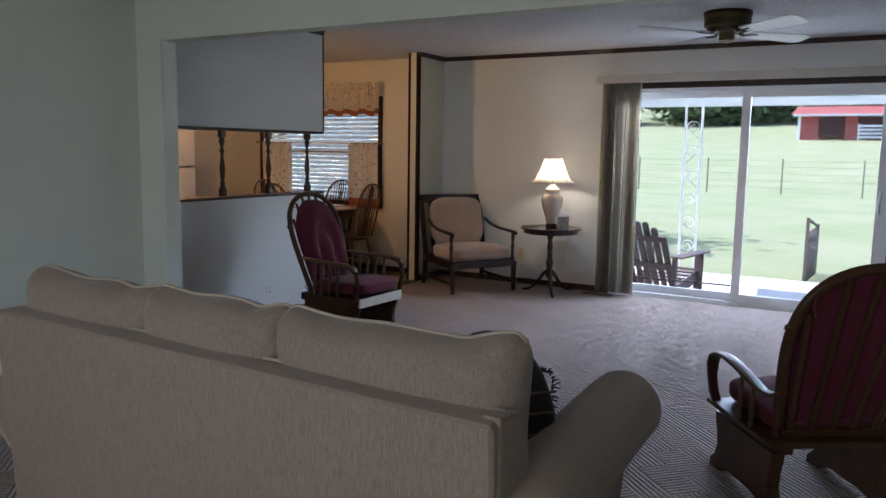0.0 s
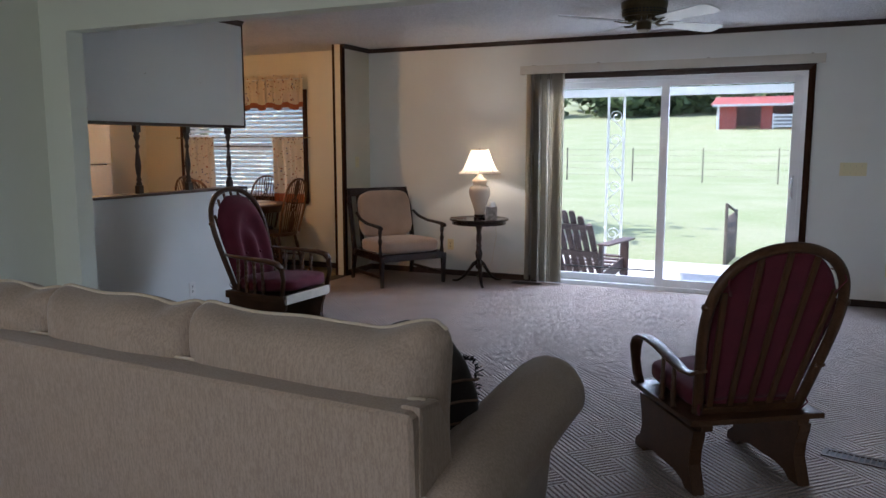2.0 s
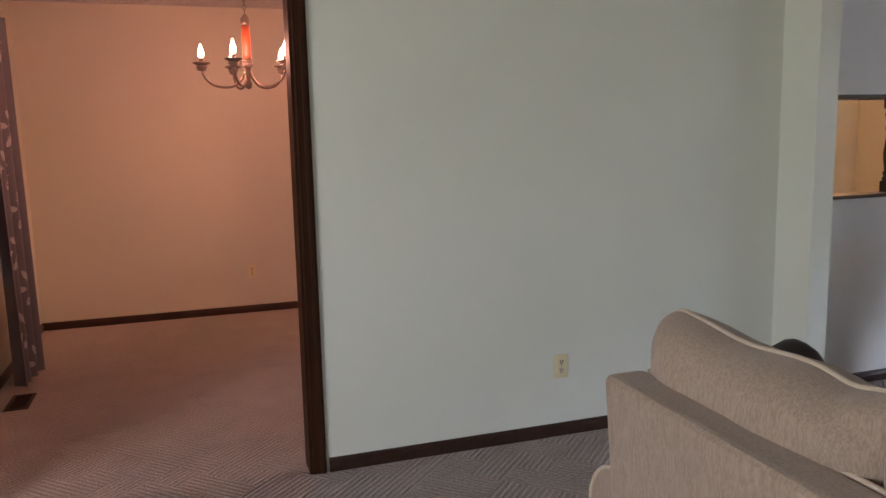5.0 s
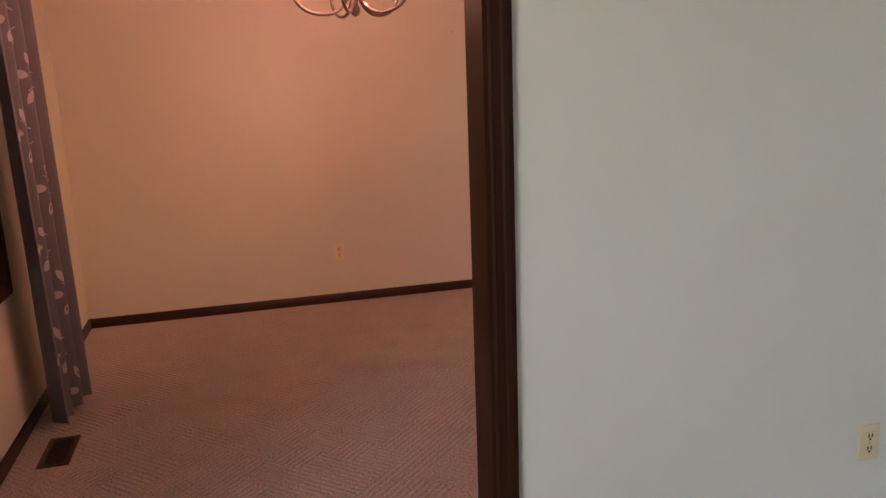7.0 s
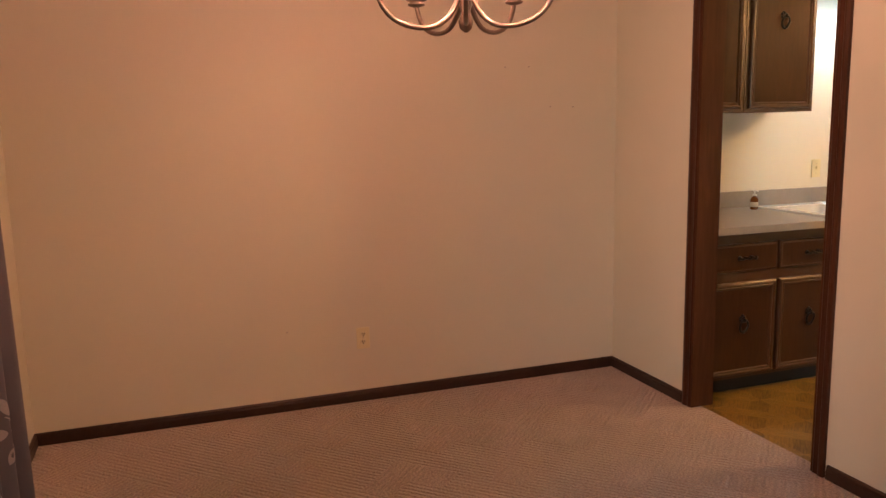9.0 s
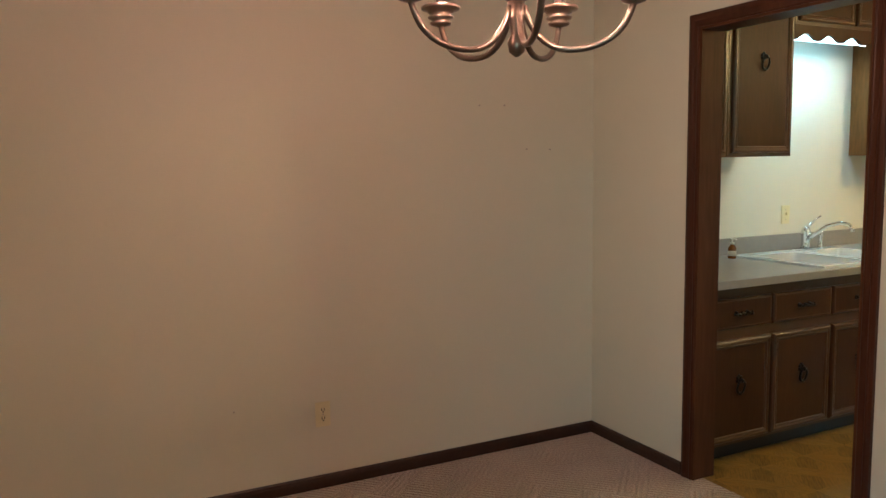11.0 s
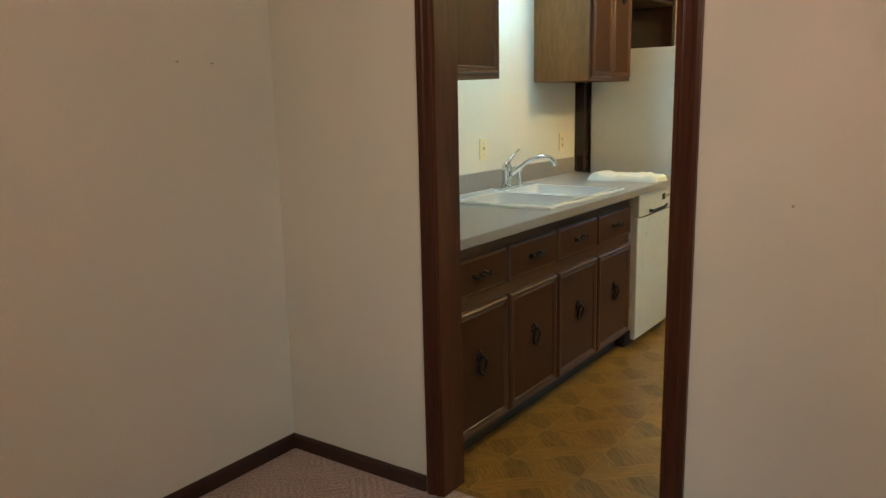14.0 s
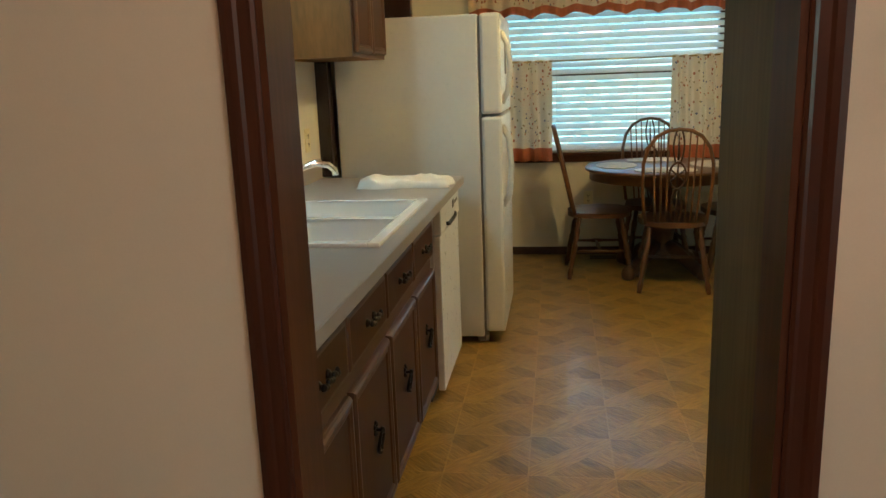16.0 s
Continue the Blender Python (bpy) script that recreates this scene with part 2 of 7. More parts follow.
L_(base_, hsv.inputs["Color"])
L_(hsv.outputs[0], b_.inputs["Base Color"])
bump2 = t.nodes.new("ShaderNodeBump")
bump2.inputs["Strength"].default_value, bump2.inputs["Distance"].default_value = 1.0, 0.028
L_(ridge, bump2.inputs["Height"])
L_(b_.inputs["Normal"].links[0].from_socket, bump2.inputs["Normal"])
L_(bump2.outputs[0], b_.inputs["Normal"])

# shorter, plainer pile of the dining room
CARPET_FINE = CARPET.copy()
CARPET_FINE.name = "carpet_fine_beige"
for nd in CARPET_FINE.node_tree.nodes:
    if nd.type == 'BUMP' and abs(nd.inputs["Distance"].default_value - 0.028) < 1e-4:
        nd.inputs["Strength"].default_value = 0.5
    if nd.type == 'MATH' and nd.operation == 'MULTIPLY' and abs(nd.inputs[1].default_value - 0.22) < 1e-4:
        nd.inputs[1].default_value = 0.13
    if nd.type == 'MATH' and nd.operation == 'ADD' and abs(nd.inputs[1].default_value - 0.89) < 1e-4:
        nd.inputs[1].default_value = 1.0

# sheet vinyl with a printed parquet of diagonal blocks
VINYL = material("parquet_vinyl", (0.27, 0.168, 0.036), 0.33, var=0.12, scale=18, fine=220, bump=0.06, bump_dist=0.001, coat=0.15)
t, b_, L_ = nodes_of(VINYL)
gu, gv, gi, gj, gr = ridged_cells(t, 0.3048, 1, 0)
fa, fb = mathn(t, 'FRACT', gu), mathn(t, 'FRACT', gv)
sm = mathn(t, 'SUBTRACT', mathn(t, 'ADD', fa, fb), 1.0)
df = mathn(t, 'SUBTRACT', fa, fb)
dark = mathn(t, 'LESS_THAN', mathn(t, 'ABSOLUTE', sm), 0.21)
pale = mathn(t, 'LESS_THAN', mathn(t, 'ABSOLUTE', df), 0.21)
dark = mathn(t, 'MULTIPLY', dark, mathn(t, 'SUBTRACT', 1.0, pale))
# each piece of the print takes its own tone
pid = t.nodes.new("ShaderNodeCombineXYZ")
L_(mathn(t, 'ADD', gi, mathn(t, 'MULTIPLY', mathn(t, 'GREATER_THAN', sm, 0.0), 0.37)), pid.inputs[0])
L_(mathn(t, 'ADD', gj, mathn(t, 'MULTIPLY', mathn(t, 'GREATER_THAN', df, 0.0), 0.53)), pid.inputs[1])
L_(mathn(t, 'ADD', dark, mathn(t, 'MULTIPLY', pale, 2.0)), pid.inputs[2])
w2 = t.nodes.new("ShaderNodeTexWhiteNoise")
L_(pid.outputs[0], w2.inputs[0])
# grain along either diagonal
grains = []
for ang in (45, -45):
    co_ = t.nodes.new("ShaderNodeTexCoord")
    mp_ = t.nodes.new("ShaderNodeMapping")
    mp_.inputs["Rotation"].default_value = (0, 0, radians(ang))
    mp2 = t.nodes.new("ShaderNodeMapping")
    mp2.inputs["Scale"].default_value = (14, 150, 1)
    nz = t.nodes.new("ShaderNodeTexNoise")
    nz.inputs["Scale"].default_value, nz.inputs["Detail"].default_value = 1.0, 3
    L_(co_.outputs["Object"], mp_.inputs[0])
    L_(mp_.outputs[0], mp2.inputs[0])
    L_(mp2.outputs[0], nz.inputs[0])
    mr_ = t.nodes.new("ShaderNodeMapRange")
    mr_.inputs["From Min"].default_value, mr_.inputs["From Max"].default_value = 0.36, 0.62
    L_(nz.outputs[0], mr_.inputs[0])
    grains.append(mr_.outputs[0])
grain = mix_float(t, pale, grains[0], grains[1])
tone = mathn(t, 'ADD', mathn(t, 'MULTIPLY', w2.outputs[0], 0.16), mathn(t, 'MULTIPLY', grain, 0.40))
tone = mathn(t, 'ADD', tone, mathn(t, 'MULTIPLY', pale, 0.10))
tone = mathn(t, 'SUBTRACT', mathn(t, 'ADD', tone, 0.62), mathn(t, 'MULTIPLY', dark, 0.21))
gl = mathn(t, 'MAXIMUM', mathn(t, 'LESS_THAN', fa, 0.02), mathn(t, 'LESS_THAN', fb, 0.02))
base_ = b_.inputs["Base Color"].links[0].from_socket
hsv = t.nodes.new("ShaderNodeHueSaturation")
L_(tone, hsv.inputs["Value"])
L_(base_, hsv.inputs["Color"])
L_(mix_color(t, mathn(t, 'MULTIPLY', gl, 0.35), hsv.outputs[0], (0.40, 0.25, 0.07, 1)), b_.inputs["Base Color"])
bump2 = t.nodes.new("ShaderNodeBump")
bump2.inputs["Strength"].default_value, bump2.inputs["Distance"].default_value = 0.35, 0.0012
L_(mathn(t, 'SUBTRACT', grain, gl), bump2.inputs["Height"])
L_(b_.inputs["Normal"].links[0].from_socket, bump2.inputs["Normal"])
L_(bump2.outputs[0], b_.inputs["Normal"])


def printed_cloth(name, ground, spots, size=0.05, transl=0.12):
    """Cloth with small scattered prints in a few colours."""
    m = bpy.data.materials.new(name)
    m.use_nodes = True
    t, b, L = nodes_of(m)
    co = t.nodes.new("ShaderNodeTexCoord")
    col = (*ground, 1)
    for k, (c, thr) in enumerate(spots):
        vo = t.nodes.new("ShaderNodeTexVoronoi")
        vo.inputs["Scale"].default_value = 1 / size
        mp = t.nodes.new("ShaderNodeMapping")
        mp.inputs["Location"].default_value = (k * 3.7, k * 1.9, k * 2.3)
        L(co.outputs["UV"], mp.inputs[0])
        L(mp.outputs[0], vo.inputs[0])
        col = mix_color(t, mathn(t, 'LESS_THAN', vo.outputs["Distance"], thr), col, (*c, 1))
    L(col, b.inputs["Base Color"])
    b.inputs["Roughness"].default_value = 0.9
    tr = t.nodes.new("ShaderNodeBsdfTranslucent")
    L(col, tr.inputs[0])
    mx = t.nodes.new("ShaderNodeMixShader")
    mx.inputs[0].default_value = transl
    L(b.outputs[0], mx.inputs[1])
    L(tr.outputs[0], mx.inputs[2])
    L(mx.outputs[0], t.nodes["Material Output"].inputs[0])
    return m


CURTAIN = printed_cloth("floral_curtain_cloth", (0.72, 0.64, 0.50), [((0.34, 0.12, 0.06), 0.19), ((0.14, 0.14, 0.22), 0.15), ((0.30, 0.24, 0.10), 0.15), ((0.5, 0.22, 0.1), 0.13)], 0.055)
CURTAIN_BAND = printed_cloth("rust_band_cloth", (0.42, 0.13, 0.055), [((0.36, 0.11, 0.045), 0.3)], 0.02)
DRAPE = material("grey_drape_cloth", (0.135, 0.132, 0.15), 0.8, var=0.08, scale=5, fine=300, bump=0.15, sheen=0.2)
LEAF_PRINT = material("drape_leaf_print", (0.42, 0.40, 0.40), 0.7, var=0.12, scale=9, fine=200, bump=0.05)
CAB = material("kitchen_cabinet_wood", (0.049, 0.0185, 0.0056), 0.48, var=0.2, scale=5, fine=70, stretch=(1, 1, 0.12), bump=0.06, ior=1.25)
CAB_EDGE = material("cabinet_moulding_wood", (0.066, 0.026, 0.0082), 0.38, var=0.12, scale=6, fine=70, bump=0.05, coat=0.08)
CAB_SIDE = material("cabinet_side_veneer", (0.155, 0.068, 0.018), 0.6, var=0.25, scale=4, fine=60, stretch=(1, 1, 0.2), bump=0.04, ior=1.25)
IRON = material("black_iron_pull", (0.018, 0.016, 0.014), 0.4, 0.7, var=0.3, scale=40, bump=0.1)
LAMINATE = material("grey_laminate", (0.30, 0.28, 0.265), 0.35, var=0.05, scale=30, fine=300, bump=0.02)
PORCELAIN = material("white_porcelain", (0.80, 0.82, 0.83), 0.12, var=0.02, bump=0, coat=0.4)
FRIDGE = material("white_enamel", (0.60, 0.62, 0.63), 0.3, var=0.02, scale=40, fine=300, bump=0.05, bump_dist=0.001)
GASKET = material("grey_gasket", (0.16, 0.15, 0.14), 0.6, var=0.05, bump=0)
TERRY = material("white_terry", (0.74, 0.73, 0.68), 0.95, var=0.05, scale=20, fine=400, bump=0.5)
PLACEMAT = material("quilted_placemat", (0.62, 0.56, 0.47), 0.9, var=0.18, scale=22, fine=220, bump=0.3)
SOAP = material("amber_soap", (0.30, 0.10, 0.02), 0.15, var=0.1, bump=0, transmission=0.4)
BRASS = material("polished_brass", (0.55, 0.40, 0.16), 0.25, 0.95, var=0.08, bump=0)
PEWTER = material("brushed_pewter", (0.20, 0.16, 0.13), 0.3, 0.9, var=0.15, bump=0.02)
RED_WOOD = material("turned_red_wood", (0.30, 0.06, 0.02), 0.3, var=0.25, scale=10, bump=0.03, coat=0.3)


def glowing(name, color, strength):
    m = bpy.data.materials.new(name)
    m.use_nodes = True
    b = m.node_tree.nodes["Principled BSDF"]
    b.inputs["Base Color"].default_value = (*color, 1)
    b.inputs["Emission Color"].default_value = (*color, 1)
    b.inputs["Emission Strength"].default_value = strength
    return m


BULB = glowing("candle_bulb_glow", (1.0, 0.62, 0.36), 5)
TUBE_GLOW = glowing("fluorescent_tube_glow", (0.75, 0.92, 1.0), 2)
LAMP_GLOW = glowing("lamp_bulb_glow", (1.0, 0.86, 0.66), 2.0)
KITCHEN_GLOW = glowing("ceiling_light_glow", (1.0, 0.62, 0.32), 1.2)
JAMB_RED = material("red_brown_jamb", (0.075, 0.030, 0.014), 0.45, var=0.3, scale=5, fine=60, stretch=(1, 1, 0.08), bump=0.06, ior=1.2)
LEAF_WOOD = material("door_leaf_wood", (0.13, 0.092, 0.042), 0.6, var=0.3, scale=5, fine=60, stretch=(1, 1, 0.08), bump=0.06, ior=1.18)


# ---- builders ----
def box(bm, x0, x1, y0, y1, z0, z1, bevel=0.0, seg=2, m=None):
    old = set(bm.verts) if bevel else ()
    r = bmesh.ops.create_cube(bm, size=1.0)
    vs = r["verts"]
    for v in vs:
        v.co = Vector((x0 + (v.co.x + 0.5) * (x1 - x0), y0 + (v.co.y + 0.5) * (y1 - y0), z0 + (v.co.z + 0.5) * (z1 - z0)))
    if bevel:
        es = list({e for v in vs for e in v.link_edges})
        o = bmesh.ops.bevel(bm, geom=es, offset=bevel, segments=seg, affect='EDGES', profile=0.6)
        vs = [v for v in bm.verts if v not in old]
    if m is not None:
        bmesh.ops.transform(bm, matrix=m, verts=vs)
    return vs


def lathe(bm, profile, seg=20, m=None):
    """profile: (radius, z) from bottom to top, turned about z."""
    rings, made = [], []
    for r, z in profile:
        ring = [bm.verts.new((r * math.cos(2 * math.pi * k / seg), r * math.sin(2 * math.pi * k / seg), z)) for k in range(seg)]
        rings.append(ring)
        made += ring
    for a, b in zip(rings, rings[1:]):
        for k in range(seg):
            f = bm.faces.new((a[k], a[(k + 1) % seg], b[(k + 1) % seg], b[k]))
            f.smooth = True
    bm.faces.new(list(reversed(rings[0])))
    bm.faces.new(rings[-1])
    if m is not None:
        bmesh.ops.transform(bm, matrix=m, verts=made)
    return made


def tube(bm, pts, radius, seg=8, flat=1.0, m=None, closed=False):
    """A rod along pts; radius one number or one per point; flat squeezes it across its local second axis."""
    pts = [Vector(p) for p in pts]
    n = len(pts)
    rad = radius if isinstance(radius, (list, tuple)) else [radius] * n
    rings, made, ref = [], [], None
    for i, p in enumerate(pts):
        a = pts[(i - 1) % n] if closed or i else p
        b = pts[(i + 1) % n] if closed or i < n - 1 else p
        d = (b - a).normalized()
        if ref is None:
            ref = Vector((0, 0, 1)) if abs(d.z) < 0.9 else Vector((1, 0, 0))
        s = d.cross(ref).normalized()
        u = s.cross(d).normalized()
        ref = u
        ring = [bm.verts.new(p + rad[i] * (math.cos(2 * math.pi * k / seg) * s + flat * math.sin(2 * math.pi * k / seg) * u)) for k in range(seg)]
        rings.append(ring)
        made += ring
    pairs = list(zip(rings, rings[1:])) + ([(rings[-1], rings[0])] if closed else [])
    for a, b in pairs:
        for k in range(seg):
            f = bm.faces.new((a[k], b[k], b[(k + 1) % seg], a[(k + 1) % seg]))
            f.smooth = True
    if not closed:
        bm.faces.new(rings[0])
        bm.faces.new(list(reversed(rings[-1])))
    if m is not None:
        bmesh.ops.transform(bm, matrix=m, verts=made)
    return made


def slab(bm, outline, z0, z1, m=None, bevel=0.0):
    """A plate with a given outline (x, y), from z0 to z1."""
    old = set(bm.verts)
    lo = [bm.verts.new((x, y, z0)) for x, y in outline]
    hi = [bm.verts.new((x, y, z1)) for x, y in outline]
    n = len(outline)
    fs = [bm.faces.new(list(reversed(lo))), bm.faces.new(hi)]
    for k in range(n):
        bm.faces.new((lo[k], lo[(k + 1) % n], hi[(k + 1) % n], hi[k]))
    if bevel:
        es = list({e for f in fs for e in f.edges})
        bmesh.ops.bevel(bm, geom=es, offset=bevel, segments=2, affect='EDGES', profile=0.6)
    vs = [v for v in bm.verts if v not in old]
    if m is not None:
        bmesh.ops.transform(bm, matrix=m, verts=vs)
    return vs


def sweep(n, f):
    return [f(i / (n - 1)) for i in range(n)]


def cushion(bm, w, d, h, puff=0.03, n=14, m=None, wrinkle=0.0, seed=0, power=4.0):
    """A stuffed block w x d x h about its centre, bulging, with rounded seams."""
    old = set(bm.verts)
    r = bmesh.ops.create_cube(bm, size=2.0)
    es = list({e for v in r["verts"] for e in v.link_edges})
    bmesh.ops.subdivide_edges(bm, edges=es, cuts=n, use_grid_fill=True)
    vs = [v for v in bm.verts if v not in old]
    for v in vs:
        x, y, z = v.co
        q = (abs(x) ** power + abs(y) ** power + abs(z) ** power) ** (1 / power)
        c = Vector((x, y, z)) / max(q, 1e-6) * max(abs(x), abs(y), abs(z))
        bulge = 1 + puff * (1 - c.x * c.x) * (1 - c.y * c.y)
        p = Vector((c.x * w / 2, c.y * d / 2, c.z * h / 2 * bulge))
        if wrinkle:
            p += wrinkle * noise.noise_vector(p * 7 + Vector((seed * 3.1, 0, seed)))
            p += 0.4 * wrinkle * noise.noise_vector(p * 19 + Vector((seed * 1.7, seed, 0)))
        v.co = p
    for v in vs:
        for fc in v.link_faces:
            fc.smooth = True
    if m is not None:
        bmesh.ops.transform(bm, matrix=m, verts=vs)
    return vs


def mesh_object(name, bm, mat):
    bmesh.ops.recalc_face_normals(bm, faces=bm.faces[:])
    me = bpy.data.meshes.new(name)
    bm.to_mesh(me)
    bm.free()
    me.materials.append(mat)
    return new(name, me)


def part(name, bm, mat, parent=None, label=""):
    ob = mesh_object(name, bm, mat)
    if parent is not None:
        ob.parent = parent
    if label:
        tagged(ob, label=label)
    return ob


def thing(name, label, category, m=None, group="", kind=""):
    ob = new(name)
    ob.empty_display_size = 0.1
    if m is not None:
        ob.matrix_world = m
    return tagged(ob, label, category, group, kind)


def B():
    return bmesh.new()


def boxpart(name, b, mat, parent=None, bevel=0.0, label="", m=None):
    bm = B()
    box(bm, *b, bevel=bevel, m=m)
    return part(name, bm, mat, parent, label)


def structure(name, boxes, mat, label, category, bevel=0.0):
    bm = B()
    for b in boxes:
        box(bm, *b, bevel=bevel)
    return tagged(mesh_object(name, bm, mat), label, category, kind="structure")


# ---- the house ----
XW, XD = -4.485, -4.60     # wall between front room and dining room, both faces
XP, XP2 = -4.545, -4.66    # partition between family room and kitchen
XF = -7.80                 # far wall of dining room and kitchen
YS = -0.472                # south wall of the dining room
YK, YK2 = 2.645, 2.76      # wall between dining room and kitchen
YB, YN = 7.60, 7.49        # back wall of the family room, of the nook
YH, YH2 = 3.46, 3.58       # header between front room and family room
H = 2.45
XR = 0.285                 # stub of the header opening
XE, XE2 = 1.9, 2.4         # east walls
YF = -2.4                  # front wall
DY0, DY1, DH = -0.33, 1.08, 2.045    # opening to the dining room
KX0, KX1 = -7.052, -6.25              # doorway to the kitchen
SX0, SX1, SZ1 = -2.56, -0.12, 2.055  # slider opening
WX0, WX1, WZ0, WZ1 = -7.15, -5.36, 0.80, 1.98    # nook window
NY = 7.05                  # end of the short wall by the nook
PE = 5.45                  # end of the partition

structure("floor_dining_carpet", [(XF, XW - 0.06, YS, YK + 0.055, -0.1, 0.0)], CARPET_FINE, "beige-pink carpet with a fine short pile, wall to wall", "floor")
structure("floor_carpet", [(XW - 0.06, XE2, YF, YB, -0.1, 0.0)], CARPET, "beige carpet with a sculpted geometric pile, wall to wall", "floor")
structure("ceiling_family_room", [(XF - 0.2, XE2 + 0.2, YH, YB + 0.2, H, H + 0.1)], CEIL, "white popcorn-textured ceiling over family room and kitchen", "ceiling")
structure("ceiling_front_room", [(XF - 0.2, XE2 + 0.2, YF - 0.2, YH, H, H + 0.1)], CEIL, "white popcorn-textured ceiling over front and dining room", "ceiling")
structure("wall_west", [(XD, XW, YF, DY0, 0, H), (XD, XW, DY1, YH + 0.06, 0, H), (XD, XW, DY0, DY1, DH, H)], WALL_FRONT, "pale green-white painted wall with a cased opening", "wall")
structure("wall_partition", [(XP2, XP, YH + 0.06, PE, 0, 1.03), (XP2, XP, YH + 0.06, PE, 1.575, H)], WALL, "white half wall with a spindle opening and upper panel", "wall")
structure("wall_nook_return", [(XP2, XP, NY + 0.015, YB, 0, H)], WALL_CREAM, "short painted wall beside the nook opening", "wall")
structure("header_beam", [(XW, XR, YH, YH2, 2.10, H), (XW, -4.255, YH, YH2, 0, 2.10), (XR, XE2, YH, YH2, 0, H)], WALL_FRONT, "painted header and stubs between the two living rooms", "wall")
structure("wall_north", [(XP, SX0, YB, YB + 0.16, -0.3, H), (SX0, SX1, YB, YB + 0.16, SZ1, H), (SX0, SX1, YB, YB + 0.16, -0.3, -0.02), (SX1, XE2, YB, YB + 0.16, -0.3, H)], WALL, "white painted outer wall around the sliding door", "wall")
structure("wall_nook_north", [(XF - 0.12, WX0, YN, YB + 0.16, -0.3, H), (WX0, WX1, YN, YB + 0.16, -0.3, WZ0), (WX0, WX1, YN, YB + 0.16, WZ1, H), (WX1, XP2, YN, YB + 0.16, -0.3, H)], WALL_KITCHEN, "cream painted nook wall around the window", "wall")
structure("wall_far_west", [(XF - 0.12, XF, YS - 0.12, YK, 0, H)], WALL_CREAM, "cream painted dining room wall with scuffs and nails", "wall")
structure("wall_kitchen_west", [(XF - 0.12, XF, YK, YN, 0, H)], WALL_KITCHEN, "pale cream kitchen wall", "wall")
structure("wall_dining_kitchen", [(XF, KX0, YK, YK2, 0, H), (KX1, XD, YK, YK2, 0, H), (KX0, KX1, YK, YK2, DH, H)], WALL_CREAM, "cream painted wall with the kitchen doorway", "wall")
structure("wall_kitchen_east", [(XD - 0.02, XD, YK2, YH + 0.06, 0, H)], WALL_KITCHEN, "cream painted kitchen wall", "wall")
structure("wall_dining_south", [(XF, -6.3, YS - 0.12, YS, 0, H), (-4.85, XD, YS - 0.12, YS, 0, H), (-6.3, -4.85, YS - 0.12, YS, 0, 0.62), (-6.3, -4.85, YS - 0.12, YS, 2.0, H)], WALL_CREAM, "cream painted dining room wall with a curtained window", "wall")
structure("wall_front", [(XD, -2.75, YF - 0.12, YF, 0, H), (-0.45, XE2, YF - 0.12, YF, 0, H), (-2.75, -0.45, YF - 0.12, YF, 0, 0.75), (-2.75, -0.45, YF - 0.12, YF, 2.1, H)], WALL_FRONT, "painted front wall with a picture window", "wall")
structure("wall_east", [(XE, XE + 0.12, YF, YH, 0, H), (XE2, XE2 + 0.12, YH, YB, 0, H)], WALL, "white painted side wall", "wall")
structure("roof_cover", [(XF - 0.4, XE2 + 0.4, YF - 0.4, YB + 0.3, H + 0.12, H + 0.25)], TRIM_H, "flat dark roof over the house", "roof")


# ---- baseboards, casings, crown ----
def moulding(name, a, b, profile, mat, label, category, normal):
    """A strip along the floor or ceiling from a to b; profile (out from the wall, z); normal points into the room."""
    bm = B()
    a, b, nrm = Vector(a), Vector(b), Vector(normal)
    ra = [bm.verts.new(a + nrm * o + Vector((0, 0, z))) for o, z in profile]
    rb = [bm.verts.new(b + nrm * o + Vector((0, 0, z))) for o, z in profile]
    n = len(profile)
    for k in range(n):
        bm.faces.new((ra[k], ra[(k + 1) % n], rb[(k + 1) % n], rb[k]))
    bm.faces.new(ra)
    bm.faces.new(list(reversed(rb)))
    return tagged(mesh_object(name, bm, mat), label, category, kind="structure")


